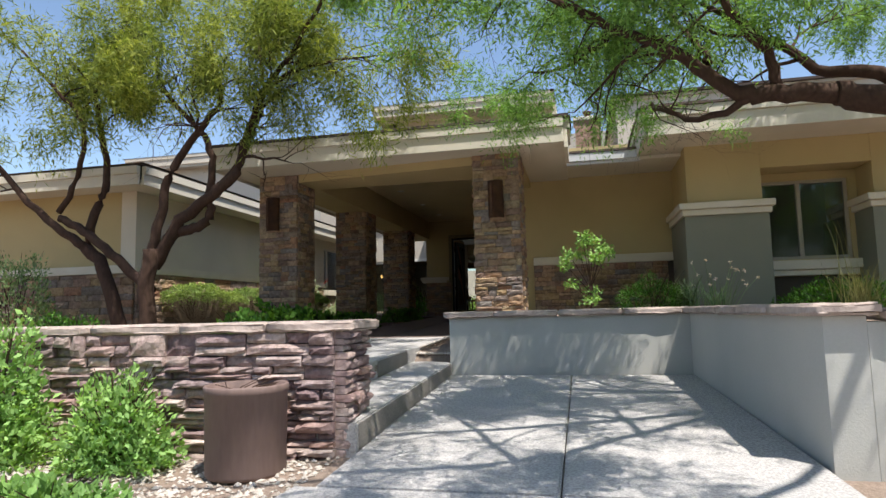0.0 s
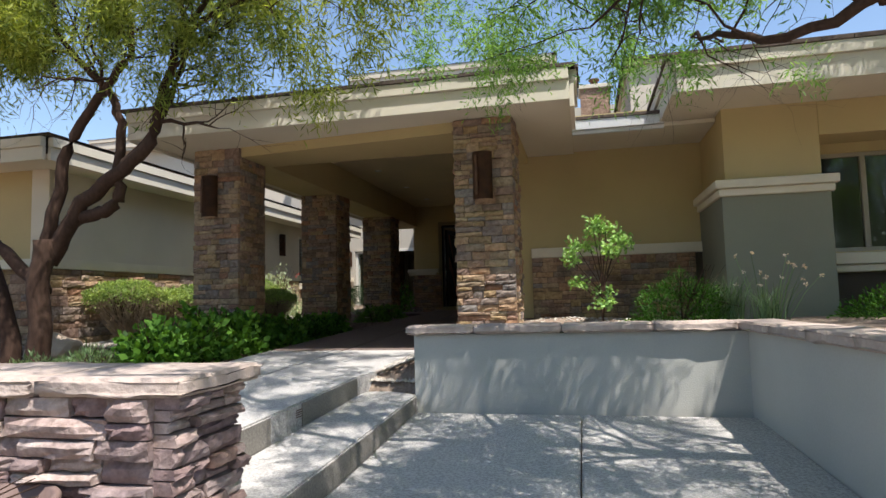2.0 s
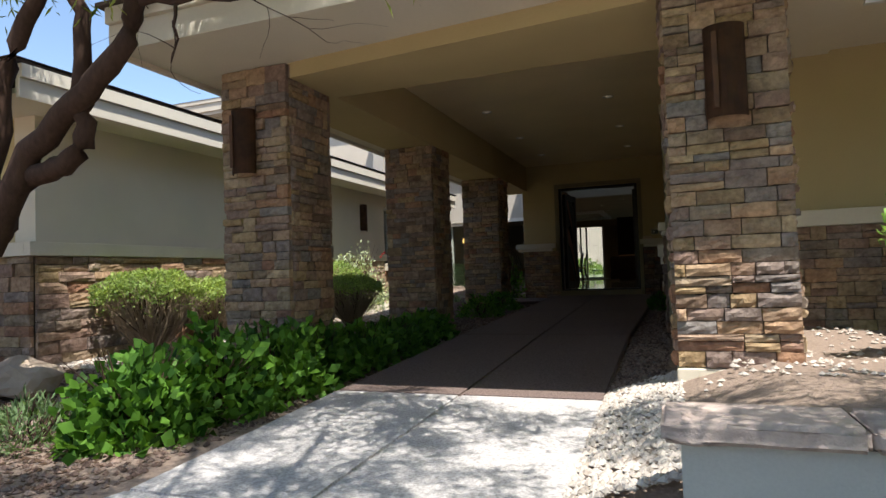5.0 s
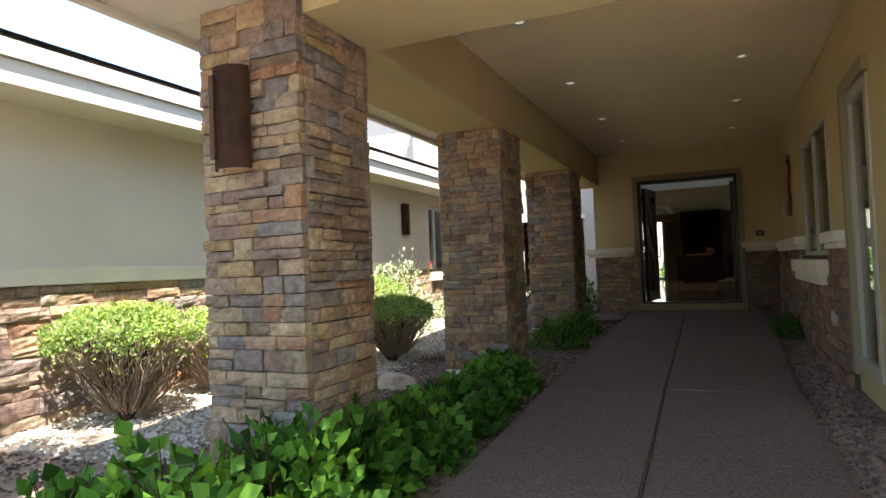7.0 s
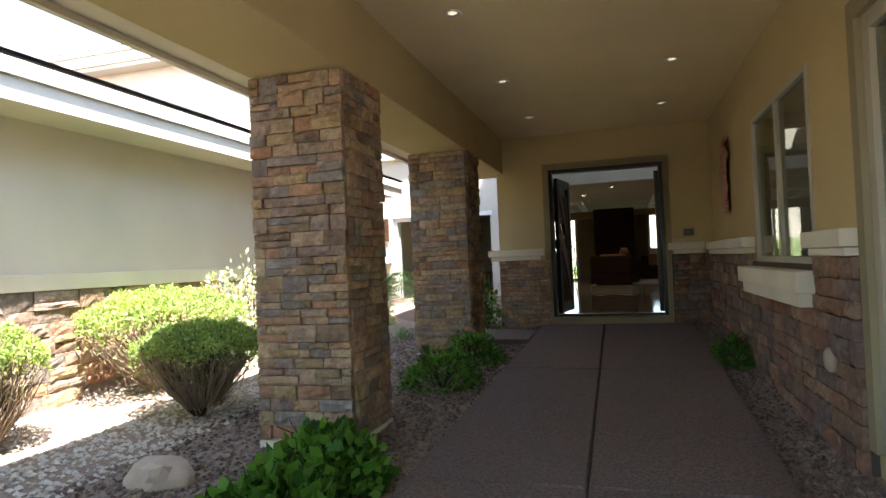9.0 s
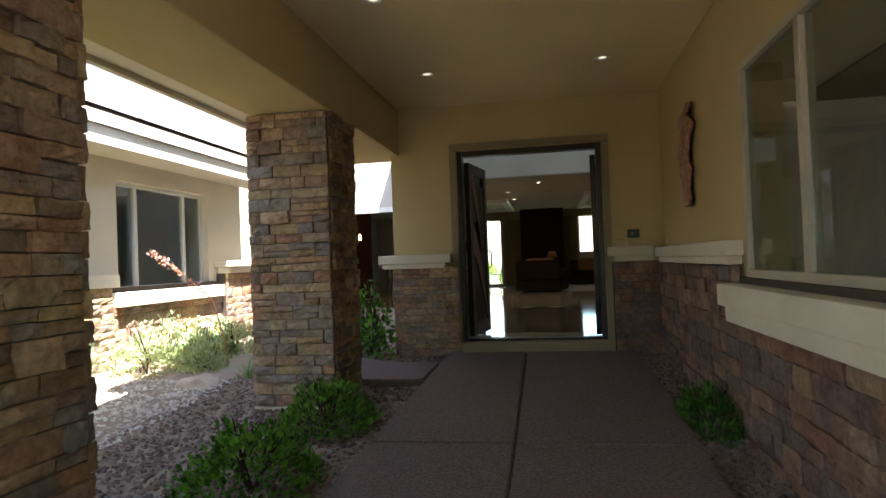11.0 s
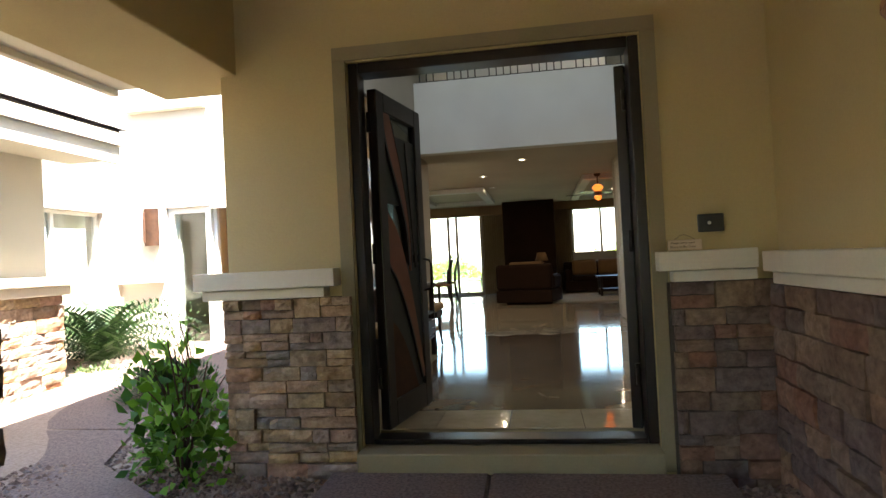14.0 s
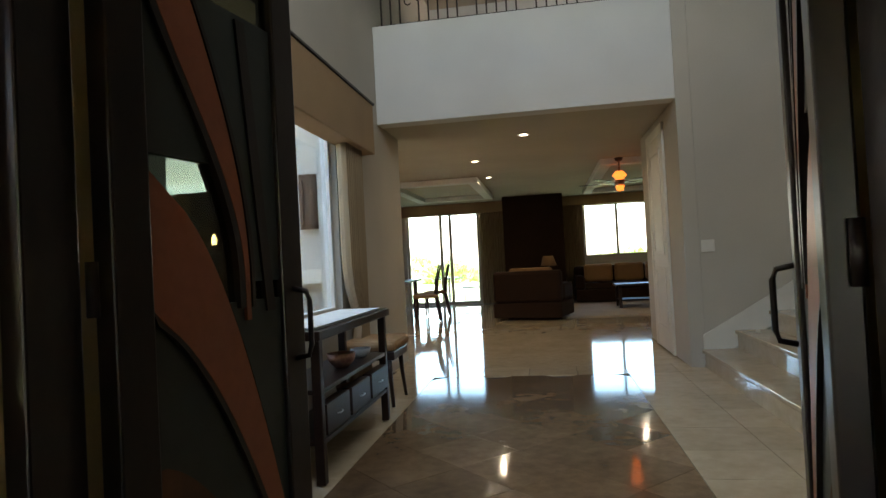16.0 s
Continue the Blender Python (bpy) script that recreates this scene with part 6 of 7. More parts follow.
def stool(at, label):
    t = thing("upholstered_stool", label, "stool", at)
    for x in (-0.19, 0.16):
        for y in (-0.21, 0.18):
            bm = bmesh.new()
            add_tube(bm, [(x * 1.12, y * 1.12, 0), (x, y, 0.2), (x * 0.95, y * 0.95, 0.40)], [0.014, 0.018, 0.022], 6)
            part("leg", bm, M_WOOD, t)
    bm = bmesh.new()
    add_box(bm, -0.20, -0.23, 0.36, 0.20, 0.23, 0.43, 0.01)
    part("apron", bm, M_WOOD, t)
    bm = bmesh.new()
    add_box(bm, -0.22, -0.25, 0.432, 0.22, 0.25, 0.52, 0.035)
    part("seat", bm, M_TAN, t)
    return t


stool((-4.20, 22.18, FZ + 0.006), "dark wood stool with a tan leather seat under the foyer window")
stool((-4.17, 19.85, FZ + 0.006), "dark wood stool with a tan leather seat beside the console")


def curtain(name, label, axis, c, a0, a1, z0, z1, folds=9, depth=0.05, tie=True):
    """A gathered drape, drawn in at a tieback."""
    n, m = folds * 8, 14
    verts, faces = [], []
    for j in range(m + 1):
        s = j / m
        z = z1 + (z0 - z1) * s
        pinch = 1 - (0.5 * math.exp(-((s - 0.72) / 0.12) ** 2) if tie else 0)
        for i in range(n + 1):
            u = i / n
            a = a1 - (a1 - a0) * (1 - u) * pinch
            d = depth * math.sin(u * folds * math.tau) * (0.6 + 0.4 * pinch)
            verts.append((a, c + d, z) if axis == "x" else (c + d, a, z))
    for j in range(m):
        for i in range(n):
            k = j * (n + 1) + i
            faces.append((k, k + 1, k + n + 2, k + n + 1))
    ob = quick_mesh(name, verts, faces, M_CURTAIN, smooth=True)
    return tagged(ob, label, "curtain")


curtain("curtain", "striped gold and brown drape tied back beside the foyer window", "y", -4.34, 21.92, 22.36, FZ + 0.03, 2.93)
setting("valance", (-4.427, 19.3, 2.83, -4.24, 22.57, 3.27), M_VALANCE, 0.008)
setting("valance_cord", (-4.427, 19.28, 3.273, -4.23, 22.59, 3.29), M_DARKLINE)
curtain("curtain", "brown floor-length drape beside the patio slider", "x", 32.88, -4.42, -3.80, FZ + 0.01, 3.1, 10, 0.04, False)
curtain("curtain", "brown floor-length drape beside the family room window", "x", 32.88, -2.32, -1.84, FZ + 0.01, 3.1, 8, 0.04, False)
curtain("curtain", "brown floor-length drape beside the family room window", "x", 32.88, -0.18, 0.35, FZ + 0.01, 3.1, 8, 0.04, False)
setting("valance", (-6.6, 32.7, 3.02, -3.78, 32.99, 3.29), M_VALANCE, 0.01)
setting("valance", (-2.33, 32.7, 3.06, 0.4, 32.99, 3.29), M_VALANCE, 0.01)

# closet door
closet = thing("interior_door", "closed white two-panel interior door", "door", (-1.50, 24.55, FZ + 0.006))


def xpart(nm, b, mat, parent=closet):
    bm = bmesh.new()
    add_box(bm, *b, 0.004)
    return part(nm, bm, mat, parent)


leaf_ob = xpart("door_leaf", (-0.022, -0.40, 0, -0.003, 0.40, 2.36), M_WHITE)
xpart("casing", (-0.03, -0.50, 0, -0.003, -0.403, 2.46), M_WHITE)
xpart("casing", (-0.03, 0.403, 0, -0.003, 0.50, 2.46), M_WHITE)
xpart("casing", (-0.03, -0.402, 2.363, -0.003, 0.402, 2.46), M_WHITE)
for z0, z1 in ((0.22, 0.92), (1.06, 2.22)):
    for b in ((-0.30, z0, -0.26, z1), (0.26, z0, 0.30, z1), (-0.258, z0, 0.258, z0 + 0.04), (-0.258, z1 - 0.04, 0.258, z1)):
        xpart("moulding", (-0.034, b[0], b[1], -0.0225, b[2], b[3]), M_WHITE, leaf_ob)
bm = bmesh.new()
add_tube(bm, [(-0.022, 0.34, 0.98), (-0.06, 0.34, 0.98), (-0.06, 0.26, 0.98)], 0.008, 8)
part("lever", bm, M_STEEL, closet)

sw = thing("light_switch", "white double rocker light switch plate on greige wall", "light switch", (-1.29, 23.396, 1.87))
bm = bmesh.new()
add_box(bm, -0.06, -0.007, -0.057, 0.06, 0, 0.057, 0.003)
part("plate", bm, M_WHITE, sw)
for x in (-0.028, 0.028):
    bm = bmesh.new()
    add_box(bm, x - 0.017, -0.012, -0.033, x + 0.017, -0.0075, 0.033, 0.002)
    part("rocker", bm, M_WHITE, sw)

# stairs
stair = thing("staircase", "cream travertine stairs with a white skirt board", "stairs", (-1.38, 21.0, FZ))
for k in range(12):
    bm = bmesh.new()
    add_box(bm, 0.30 * k - 0.02, 0, 0.17 * k + 0.134, 0.30 * (k + 1), 2.38, 0.17 * (k + 1), 0.006)
    part("tread", bm, M_MARBLE, stair)
    bm = bmesh.new()
    add_box(bm, 0.30 * k, 0.0, 0.0, 0.30 * (k + 1), 2.38, 0.17 * k + 0.132)
    part("riser", bm, M_MARBLE, stair)
bm = bmesh.new()
vs = [bm.verts.new((x, y, z)) for y in (2.375, 2.395) for x, z in ((-0.0, 0.02), (-0.0, 0.30), (3.3, 2.24), (3.3, 1.96))]
for f in ((0, 1, 2, 3), (7, 6, 5, 4), (0, 4, 5, 1), (1, 5, 6, 2), (2, 6, 7, 3), (3, 7, 4, 0)):
    bm.faces.new([vs[i] for i in f])
part("skirt_board", bm, M_WHITE, stair)

# balcony railing
rail = thing("balcony_railing", "dark wrought iron balcony railing with scrolls above the bulkhead", "railing", (-4.4, 23.5, 4.30))
bm = bmesh.new()
add_box(bm, 0, -0.02, 0.95, 3.04, 0.02, 0.99, 0.005)
part("top_rail", bm, M_IRON, rail)
bm = bmesh.new()
add_box(bm, 0, -0.05, 0.0, 3.04, 0.05, 0.03, 0.005)
part("bottom_rail", bm, M_WOOD, rail)
for k in range(30):
    x = 0.05 + k * 0.10
    if k % 6 == 3:
        for cz, sgn in ((0.26, 1), (0.68, -1)):
            bm = bmesh.new()
            pts = [(x + sgn * (0.085 - 0.012 * a) * math.cos(a), 0, cz + (0.085 - 0.012 * a) * math.sin(a)) for a in np.linspace(0, 5.5, 18)]
            add_tube(bm, pts, 0.007, 5)
            part("scroll", bm, M_IRON, rail)
    else:
        bm = bmesh.new()
        add_box(bm, x - 0.008, -0.008, 0.031, x + 0.008, 0.008, 0.949)
        part("baluster", bm, M_IRON, rail)


def sofa(name, label, at, turn, w, d, cushions, mat=None, back_h=0.82):
    mat = mat or M_SOFA
    t = thing(name, label, "sofa" if w > 1.2 else "armchair", at)
    t.rotation_euler = (0, 0, radians(turn))

    def b(nm, c, m, bv=0.04):
        bm = bmesh.new()
        add_box(bm, *c, bv)
        part(nm, bm, m, t)

    b("base", (-w / 2, -d / 2, 0.03, w / 2, d / 2, 0.30), mat, 0.02)
    b("back", (-w / 2, d / 2 - 0.22, 0.302, w / 2, d / 2, back_h), mat, 0.06)
    b("arm", (-w / 2, -d / 2, 0.302, -w / 2 + 0.2, d / 2 - 0.225, 0.62), mat, 0.06)
    b("arm", (w / 2 - 0.2, -d / 2, 0.302, w / 2, d / 2 - 0.225, 0.62), mat, 0.06)
    n = cushions
    for k in range(n):
        x0, x1 = -w / 2 + 0.205 + (w - 0.41) * k / n, -w / 2 + 0.2 + (w - 0.41) * (k + 1) / n
        b("seat_cushion", (x0, -d / 2 + 0.01, 0.302, x1, d / 2 - 0.225, 0.45), mat, 0.035)
        b("back_cushion", (x0 + 0.02, d / 2 - 0.42, 0.452, x1 - 0.02, d / 2 - 0.225, back_h + 0.05), M_CUSHION, 0.06)
    return t


sofa("armchair", "wide brown upholstered armchair seen from behind, with ochre cushions", (-3.05, 28.75, FZ + 0.012), 165, 1.25, 0.95, 1, back_h=0.86)
sofa("sofa", "long tan sofa with loose ochre cushions under the family room window", (-0.9, 32.1, FZ + 0.006), 0, 2.5, 0.95, 3)
coffee = thing("coffee_table", "low dark wood coffee table with a glass top on beige carpet", "coffee table", (-0.95, 30.3, FZ + 0.006))
for x in (-0.45, 0.39):
    for y in (-0.30, 0.24):
        cpart("leg", (x, y, 0, x + 0.06, y + 0.06, 0.43), parent=coffee)
cpart("top", (-0.50, -0.34, 0.432, 0.50, 0.34, 0.475), parent=coffee)
cpart("shelf", (-0.44, -0.29, 0.14, 0.44, 0.29, 0.165), parent=coffee)
tl = thing("table_lamp", "table lamp with a dark vase-shaped base and cloth shade", "lamp", (-2.75, 30.0, FZ + 0.56))
bm = bmesh.new()
add_lathe(bm, 0, 0, [(0.07, 0), (0.05, 0.03), (0.10, 0.15), (0.06, 0.28), (0.02, 0.32), (0.02, 0.38), (0, 0.38)], 20)
part("base", bm, M_BLACK, tl)
bm = bmesh.new()
add_lathe(bm, 0, 0, [(0.16, 0.36), (0.10, 0.56), (0.098, 0.56), (0.157, 0.36)], 20)
part("shade", bm, M_CUSHION, tl)
side = thing("side_table", "square dark wood side table carrying a lamp", "side table", (-2.75, 30.0, FZ + 0.006))
for x in (-0.25, 0.20):
    for y in (-0.25, 0.20):
        cpart("leg", (x, y, 0, x + 0.05, y + 0.05, 0.50), parent=side)
cpart("top", (-0.28, -0.28, 0.502, 0.28, 0.28, 0.55), parent=side)

fan = thing("ceiling_fan", "dark ceiling fan with amber glass lights in the tray ceiling", "ceiling fan", (-1.62, 27.0, 3.297))
bm = bmesh.new()
add_lathe(bm, 0, 0, [(0.0, -0.0), (0.07, -0.002), (0.05, -0.05), (0.014, -0.06), (0.014, -0.20), (0.0, -0.2)], 16)
part("downrod", bm, M_IRON, fan)
bm = bmesh.new()
add_lathe(bm, 0, 0, [(0.0, -0.202), (0.06, -0.21), (0.11, -0.27), (0.06, -0.33), (0.0, -0.335)], 20)
part("amber_globe", bm, M_AMBER, fan)
bm = bmesh.new()
add_lathe(bm, 0, 0, [(0.0, -0.34), (0.07, -0.345), (0.10, -0.37), (0.06, -0.41), (0.0, -0.415)], 20)
part("motor", bm, M_IRON, fan)
bm = bmesh.new()
add_lathe(bm, 0, 0, [(0.0, -0.42), (0.07, -0.43), (0.05, -0.50), (0.0, -0.52)], 16)
part("amber_bowl", bm, M_AMBER, fan)
for k in range(5):
    bm = bmesh.new()
    add_box(bm, 0.10, -0.06, -0.384, 0.62, 0.06, -0.376, 0.002)
    bm.transform(Matrix.Rotation(math.tau * k / 5 + 0.3, 4, "Z"))
    part("blade", bm, M_WOOD, fan)


def dining_chair():
    t = thing("dining_chair", "dark wood dining chair with a curved open back and ochre seat", "chair", (-5.9, 29.0, FZ + 0.006), "dining chairs")
    for x, y, lean in ((-0.2, -0.2, 0), (0.2, -0.2, 0)):
        bm = bmesh.new()
        add_tube(bm, [(x, y, 0), (x, y, 0.45)], [0.016, 0.022], 6)
        part("leg", bm, M_WOOD, t)
    for x in (-0.2, 0.2):
        bm = bmesh.new()
        add_tube(bm, [(x, 0.27, 0), (x, 0.20, 0.45), (x, 0.22, 0.75), (x, 0.30, 1.05)], [0.016, 0.022, 0.02, 0.015], 6)
        part("back_leg", bm, M_WOOD, t)
    bm = bmesh.new()
    add_box(bm, -0.23, -0.23, 0.452, 0.23, 0.22, 0.51, 0.02)
    part("seat", bm, M_CUSHION, t)
    for z, y in ((1.02, 0.29), (0.8, 0.235), (0.64, 0.22)):
        bm = bmesh.new()
        add_tube(bm, [(-0.2, y, z), (0, y + 0.03, z + 0.01), (0.2, y, z)], 0.014, 6)
        part("rung", bm, M_WOOD, t)
    return t


ch = dining_chair()
ch.matrix_basis = pose(-5.05, 28.6, FZ + 0.006, 0, 0, -75)
for x, y, a in ((-5.15, 29.3, -80), (-5.1, 30.0, -85), (-7.2, 28.6, 85), (-7.2, 29.4, 90)):
    copy_thing(ch, pose(x, y, FZ + 0.006, 0, 0, a))
dt = thing("dining_table", "long dark wood dining table", "dining table", (-6.15, 29.3, FZ + 0.006))
for x in (-0.6, 0.52):
    for y in (-1.0, 0.92):
        cpart("leg", (x, y, 0, x + 0.08, y + 0.08, 0.72), parent=dt)
cpart("tabletop", (-0.68, -1.1, 0.722, 0.68, 1.1, 0.765), parent=dt)

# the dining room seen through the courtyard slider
# Near-black sheet added behind the opening; its colour gives the room's dimness.
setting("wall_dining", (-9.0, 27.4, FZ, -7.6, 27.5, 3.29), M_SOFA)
for x, y, z in ((-8.61, 26.0, 2.27), (-7.77, 26.0, 2.29), (-7.45, 26.0, 2.27), (-7.69, 26.2, 2.52)):
    pl = thing("pendant_lamp", "small glowing amber glass pendant on a thin cord", "pendant lamp", (x, y, z), "amber pendants over the dining table")
    bm = bmesh.new()
    add_tube(bm, [(0, 0, 0.16), (0, 0, 3.297 - z)], 0.003, 5)
    part("cord", bm, M_IRON, pl)
    bm = bmesh.new()
    add_lathe(bm, 0, 0, [(0.03, 0.0), (0.04, 0.05), (0.028, 0.13), (0.01, 0.155), (0, 0.16)], 14)
    part("shade", bm, glow_material("pendant glow", (1.0, 0.5, 0.16), 2.5) if x == -8.61 else bpy.data.materials["pendant glow"], pl)

# patio chair and table beyond the slider
pc = thing("patio_chair", "dark cast metal patio chair outside the slider", "chair", (-4.9, 34.6, 0.66))
for x in (-0.22, 0.22):
    for y in (-0.2, 0.2):
        bm = bmesh.new()
        add_tube(bm, [(x, y, 0), (x * 0.9, y, 0.42)], 0.013, 6)
        part("leg", bm, M_IRON, pc)
bm = bmesh.new()
add_box(bm, -0.24, -0.23, 0.42, 0.24, 0.23, 0.45, 0.01)
part("seat", bm, M_IRON, pc)
bm = bmesh.new()
for k in range(6):
    add_tube(bm, [(0.23, -0.2 + 0.08 * k, 0.45), (0.30, -0.2 + 0.08 * k, 0.9)], 0.008, 5)
add_tube(bm, [(0.29, -0.22, 0.9), (0.31, 0, 0.95), (0.29, 0.22, 0.9)], 0.013, 6)
part("back", bm, M_IRON, pc)
pt = thing("patio_table", "round dark metal patio table outside the slider", "table", (-5.55, 34.7, 0.66))
bm = bmesh.new()
add_lathe(bm, 0, 0, [(0.25, 0), (0.03, 0.05), (0.03, 0.68), (0.42, 0.69), (0.42, 0.72), (0, 0.72)], 20)
part("pedestal_top", bm, M_IRON, pt)
for k, (x, y, s) in enumerate([(-4.0, 40, 1.2), (-7.5, 48, 1.6), (0.5, 52, 1.8), (3, 60, 2.2), (-12, 60, 2.4), (-3, 70, 2.5)]):
    shrub("far_bush", "pale green desert bush beyond the lawn", (x, y, 0.6), (s, s, s * 0.8), 1500, (0.16 + s * 0.05, 0.07), M_LEAF_D, 100 + k, group="bushes beyond the lawn")

# ---- floor tiles ----
def tile_mesh(name, w, d, mat):
    bm = bmesh.new()
    add_box(bm, -w / 2, -d / 2, -0.012, w / 2, d / 2, 0, 0.0015)
    me = bpy.data.meshes.new(name)
    bm.to_mesh(me)
    bm.free()
    me.materials.append(mat)
    return me


floor_foyer = bpy.data.objects["floor_foyer"]
T = 0.455
light_tile = tile_mesh("tile", T - 0.003, T - 0.003, M_MARBLE)
BX0, BX1, BY0, BY1 = -3.9225, -2.1025, 19.0575, 23.1525
for i in range(-1, 7):
    for j in range(11):
        x, y = -4.20 + i * T + 0.05, 18.83 + j * T
        if x > -1.40 or y > 23.7 or x < -4.5 or (BX0 < x < BX1 and BY0 < y < BY1):
            continue
        ob = new("tile", light_tile)
        ob.location = (x, y, FZ)
        ob.parent = floor_foyer


def clip(poly, axis, limit, sign):
    """Keeps the side of an outline where sign * (coordinate - limit) is positive."""
    out = []
    for p, q in zip(poly, poly[1:] + poly[:1]):
        a, b = sign * (p[axis] - limit), sign * (q[axis] - limit)
        if a >= 0:
            out.append(p)
        if a * b < 0:
            f = a / (a - b)
            out.append((p[0] + (q[0] - p[0]) * f, p[1] + (q[1] - p[1]) * f))
    return out


D = T * math.sqrt(0.5)
for i in range(-1, 8):
    for j in range(-1, 14):
        if (i + j) % 2:
            continue
        cx, cy, h = BX0 + i * D * 0.943, BY0 + j * D * 0.943, D * 0.943 - 0.002
        o = [(cx - h, cy), (cx, cy - h), (cx + h, cy), (cx, cy + h)]
        for axis, limit, sign in ((0, BX0 + 0.002, 1), (0, BX1 - 0.002, -1), (1, BY0 + 0.002, 1), (1, BY1 - 0.002, -1)):
            o = clip(o, axis, limit, sign) if o else o
        if len(o) < 3 or abs(sum(p[0] * q[1] - q[0] * p[1] for p, q in zip(o, o[1:] + o[:1]))) < 0.01:
            continue
        bm = bmesh.new()
        add_prism(bm, [(x - cx, y - cy) for x, y in o], -0.012, 0.0)
        ob = part("brown_tile", bm, M_MARBLE2, floor_foyer)
        ob.location = (cx, cy, FZ)

# ---- stone veneer ----
def stone_meshes(count, seed, mat, prefix="stone"):
    r = random.Random(seed)
    out = []
    for k in range(count):
        bm = bmesh.new()
        nx, nz = 4, 3
        front = {}
        for i in range(nx + 1):
            for j in range(nz + 1):
                u, v = i / nx - 0.5, j / nz - 0.5
                edge = i in (0, nx) or j in (0, nz)
                y = -0.5 + (r.uniform(0.05, 0.24) if edge else r.uniform(-0.12, 0.08))
                front[i, j] = bm.verts.new((u + (r.uniform(-0.008, 0.008) if not edge else 0), y, v + (0 if not edge else r.uniform(-0.035, 0.035) * (1 if 0 < i < nx else 0.6))))
        for i in range(nx):
            for j in range(nz):
                bm.faces.new((front[i, j], front[i + 1, j], front[i + 1, j + 1], front[i, j + 1]))
        loop = [(i, 0) for i in range(nx + 1)] + [(nx, j) for j in range(1, nz + 1)] + [(i, nz) for i in range(nx - 1, -1, -1)] + [(0, j) for j in range(nz - 1, 0, -1)]
        back = {p: bm.verts.new((front[p].co.x, 0.5, front[p].co.z)) for p in loop}
        for a, b in zip(loop, loop[1:] + loop[:1]):
            bm.faces.new((front[a], back[a], back[b], front[b]))
        bmesh.ops.recalc_face_normals(bm, faces=bm.faces)
        me = bpy.data.meshes.new(prefix)
        bm.to_mesh(me)
        bm.free()
        me.materials.append(mat)
        out.append(me)
    return out


STONES, STONES2, STONES3 = stone_meshes(10, 1, M_STONE), stone_meshes(10, 2, M_STONE2), stone_meshes(8, 3, M_STONE3)


def veneer(parent, origin, u, n, length, z0, z1, depth, seed, hs=(0.07, 0.135), ls=(0.16, 0.42), meshes=None, limit=300, z_low=None):
    """Courses of stone over a face. origin: its lower left corner seen from outside; u: along; n: outward."""
    r = random.Random(seed)
    meshes = meshes or STONES
    u, n = Vector(u), Vector(n)
    turn = math.degrees(math.atan2(n.y, n.x)) + 90
    base = parent.matrix_basis.translation
    z = z0
    made = 0
    lo, hi = hs
    while z < z1 - 0.02:
        h = min(r.uniform(lo, hi * 1.08), z1 - z)
        if z1 - z - h < 0.06:
            h = z1 - z
        s = -r.uniform(0, 0.12)
        while s < length - 0.01:
            rows = r.choices((1, 2, 3), (3, 5, 0.3 if h > lo * 2.0 else 0))[0] if h > lo * 1.55 else 1
            ln = r.uniform(*ls) * (0.8 if rows == 1 else 1.15)
            a, b = max(s, 0), min(s + ln, length)
            if length - b < 0.07:
                b = length
            cuts = [0] + sorted((k + r.uniform(-0.18, 0.18)) / rows for k in range(1, rows)) + [1]
            for q0, q1 in zip(cuts, cuts[1:]):
                spans = [(a, b)]
                if rows > 1 and b - a > ls[0] * 1.5 and r.random() < 0.55:
                    c_ = a + (b - a) * r.uniform(0.3, 0.7)
                    spans = [(a, c_), (c_, b)]
                for sa, sb in spans:
                    if sb - sa < 0.03 or made >= limit:
                        continue
                    hh = h * (q1 - q0)
                    d = depth * r.uniform(0.7, 1.35)
                    c = Vector(origin) + u * ((sa + sb) / 2) + n * (d / 2)
                    ob = new("stone", r.choice(meshes))
                    ob.location = (c.x - base.x, c.y - base.y, z + h * q0 + hh / 2 - base.z)
                    ob.rotation_euler = (0, radians(r.uniform(-0.7, 0.7)), radians(turn + r.uniform(-1.2, 1.2)))
                    ob.scale = (sb - sa - 0.006, d, hh - 0.006)
                    ob.parent = parent
                    made += 1
            s = b if b < length else length
        z += h
    return made


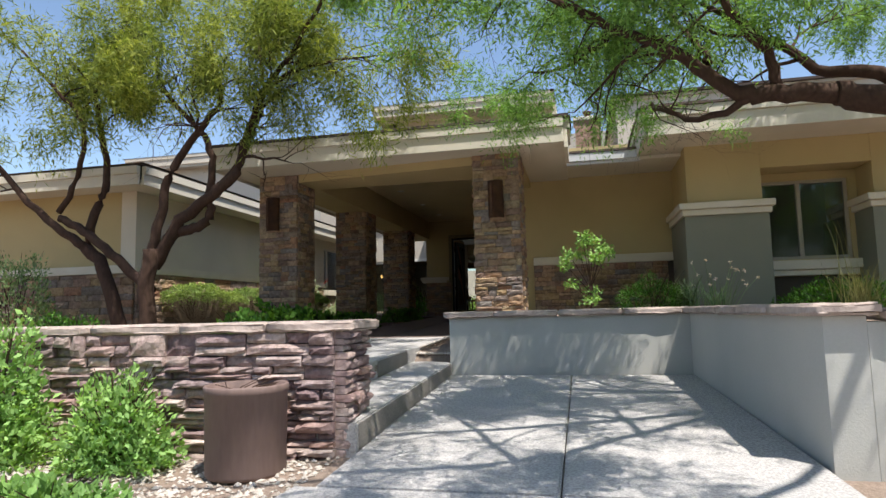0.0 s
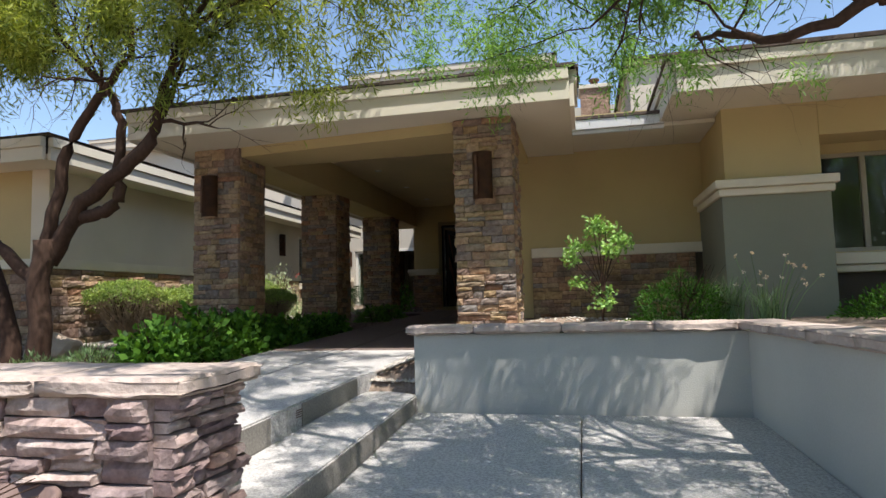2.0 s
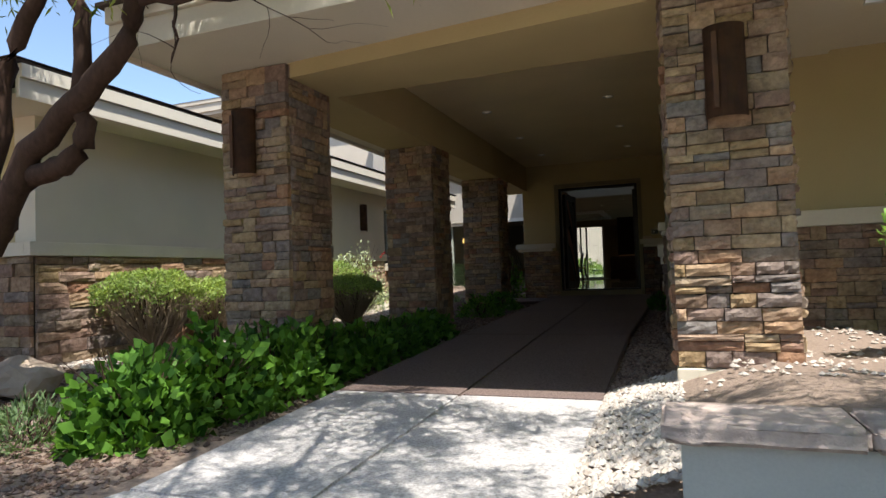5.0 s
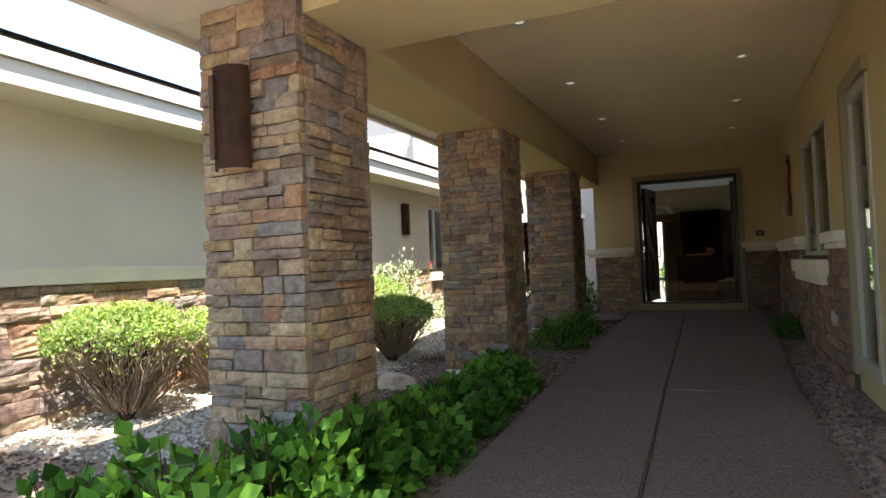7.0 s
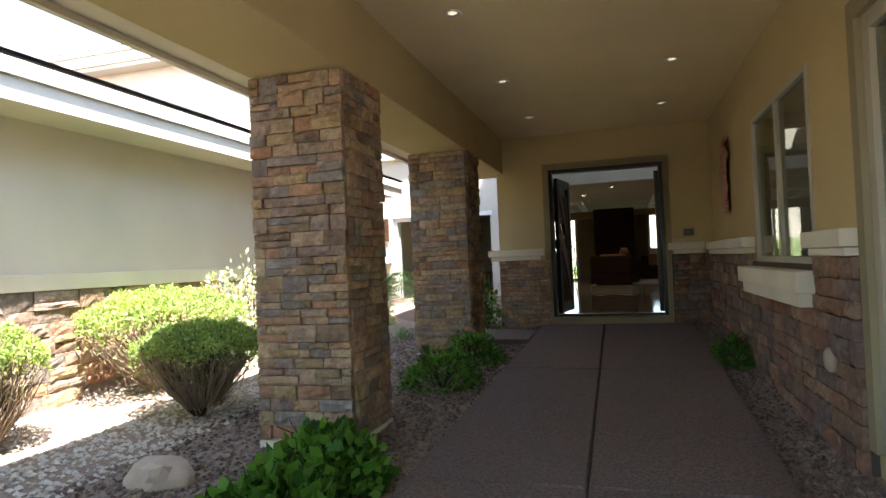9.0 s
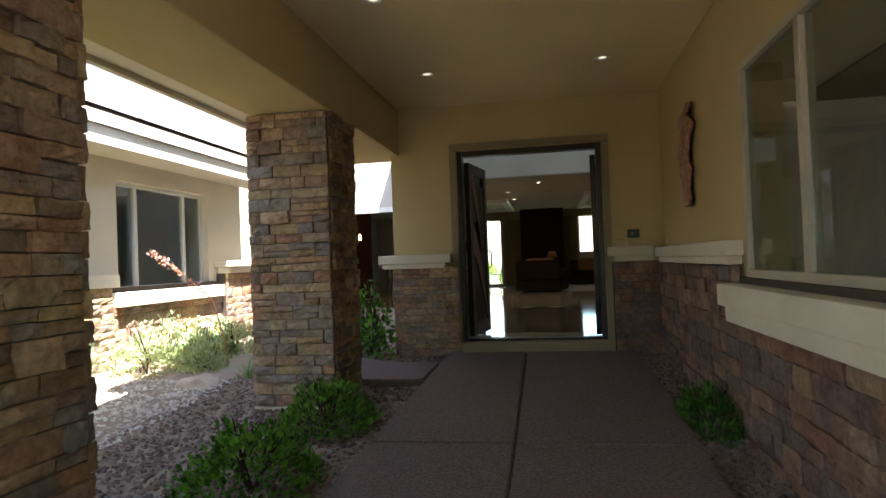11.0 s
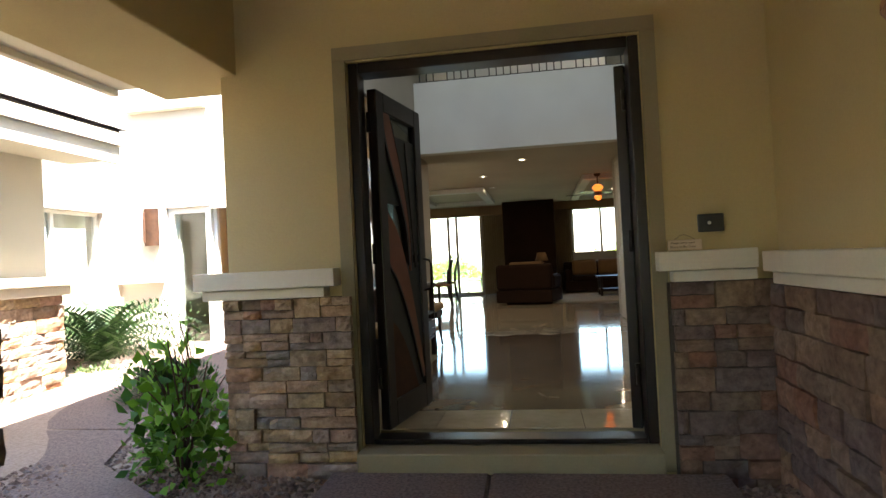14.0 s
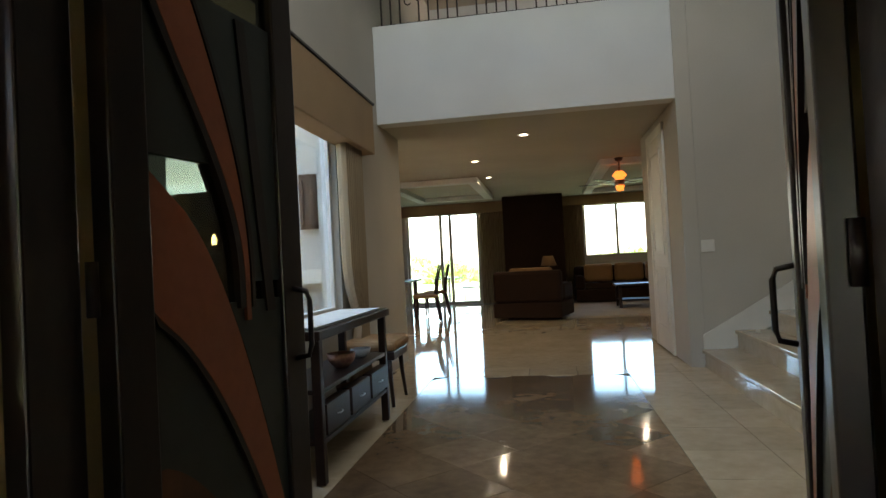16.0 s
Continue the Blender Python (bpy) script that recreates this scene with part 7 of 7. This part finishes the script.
def stone_column(x0, y0, x1, y1, z0, z1, seed):
    c = thing("porch_column", "square porch column clad in brown ledge stone on a concrete foot", "column", ((x0 + x1) / 2, (y0 + y1) / 2, z0), "stone porch columns")
    o = Vector(c.location)
    c.matrix_basis = Matrix.Translation(o)
    bm = bmesh.new()
    e = 0.035
    add_box(bm, x0 - o.x + e, y0 - o.y + e, 0, x1 - o.x - e, y1 - o.y - e, z1 - o.z)
    part("core", bm, M_MORTAR, c)
    bm = bmesh.new()
    add_box(bm, x0 - o.x - 0.01, y0 - o.y - 0.01, -0.12, x1 - o.x + 0.01, y1 - o.y + 0.01, 0.07, 0.01)
    part("foot", bm, M_BAND, c)
    w, d = x1 - x0, y1 - y0
    zz = z0 + 0.075
    lim = 230
    veneer(c, (x0, y0 + e, 0), (1, 0, 0), (0, -1, 0), w, zz, z1 - 0.002, 0.055, seed, (0.065, 0.115), (0.15, 0.34), limit=lim)
    veneer(c, (x1 - e, y0 + e, 0), (0, 1, 0), (1, 0, 0), d - 2 * e, zz, z1 - 0.002, 0.055, seed + 1, (0.065, 0.115), (0.15, 0.34), limit=lim)
    veneer(c, (x0 + e, y1 - e, 0), (0, -1, 0), (-1, 0, 0), d - 2 * e, zz, z1 - 0.002, 0.055, seed + 2, (0.065, 0.115), (0.18, 0.4), limit=lim)
    veneer(c, (x1, y1 - e, 0), (-1, 0, 0), (0, 1, 0), w, zz, z1 - 0.002, 0.055, seed + 3, (0.09, 0.14), (0.25, 0.45), limit=lim)


stone_column(-1.52, 8.96, -0.84, 9.64, 0.50, 3.028, 10)
stone_column(-5.19, 9.29, -4.52, 9.97, 0.32, 3.028, 20)
stone_column(-5.20, 12.58, -4.51, 13.25, 0.40, 2.928, 30)
stone_column(-5.20, 15.88, -4.51, 16.56, 0.48, 2.928, 40)

B = bpy.data.objects
veneer(B["wall_entry_core"], (-4.60, 18.21, 0), (1, 0, 0), (0, -1, 0), 0.765, 0.50, 1.598, 0.05, 51, (0.06, 0.11), (0.12, 0.32))
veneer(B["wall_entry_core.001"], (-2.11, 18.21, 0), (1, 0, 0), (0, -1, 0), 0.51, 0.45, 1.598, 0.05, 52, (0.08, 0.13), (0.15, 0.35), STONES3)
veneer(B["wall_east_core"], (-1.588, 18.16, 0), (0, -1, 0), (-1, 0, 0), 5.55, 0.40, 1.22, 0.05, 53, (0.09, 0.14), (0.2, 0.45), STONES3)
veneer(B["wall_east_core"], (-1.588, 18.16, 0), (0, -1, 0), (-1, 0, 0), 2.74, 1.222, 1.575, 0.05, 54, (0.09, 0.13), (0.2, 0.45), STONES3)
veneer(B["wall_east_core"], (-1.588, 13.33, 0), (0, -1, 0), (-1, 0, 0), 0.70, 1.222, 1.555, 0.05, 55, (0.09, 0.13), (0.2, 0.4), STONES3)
veneer(B["wall_garden_core"], (-0.83, 11.16, 0), (1, 0, 0), (0, -1, 0), 2.27, 0.55, 1.498, 0.05, 56, (0.07, 0.12), (0.15, 0.38))
veneer(B["wall_west_core"], (-7.565, 9.29, 0), (0, 1, 0), (1, 0, 0), 7.95, 0.30, 1.518, 0.05, 57, (0.10, 0.15), (0.28, 0.55))
veneer(B["wall_west_core"], (-7.565, 17.25, 0), (0, 1, 0), (1, 0, 0), 2.25, 0.45, 1.297, 0.05, 61, (0.10, 0.14), (0.25, 0.5))
veneer(B["wall_west_front_core"], (-12.5, 9.285, 0), (1, 0, 0), (0, -1, 0), 4.93, 0.30, 1.518, 0.05, 58, (0.10, 0.15), (0.28, 0.55))
veneer(B["pier_west"], (-7.465, 19.50, 0), (0, 1, 0), (1, 0, 0), 0.75, 0.45, 1.618, 0.05, 59, (0.09, 0.13), (0.2, 0.4))
low_wall.matrix_basis = Matrix.Translation(low_wall.location)
veneer(low_wall, (-6.3, 4.005, 0), (1, 0, 0), (0, -1, 0), 4.66, -0.35, 0.598, 0.10, 63, (0.048, 0.092), (0.16, 0.42), STONES2, 420)
veneer(low_wall, (-1.645, 3.94, 0), (0, 1, 0), (1, 0, 0), 0.46, -0.30, 0.598, 0.10, 64, (0.048, 0.092), (0.14, 0.32), STONES2, 120)
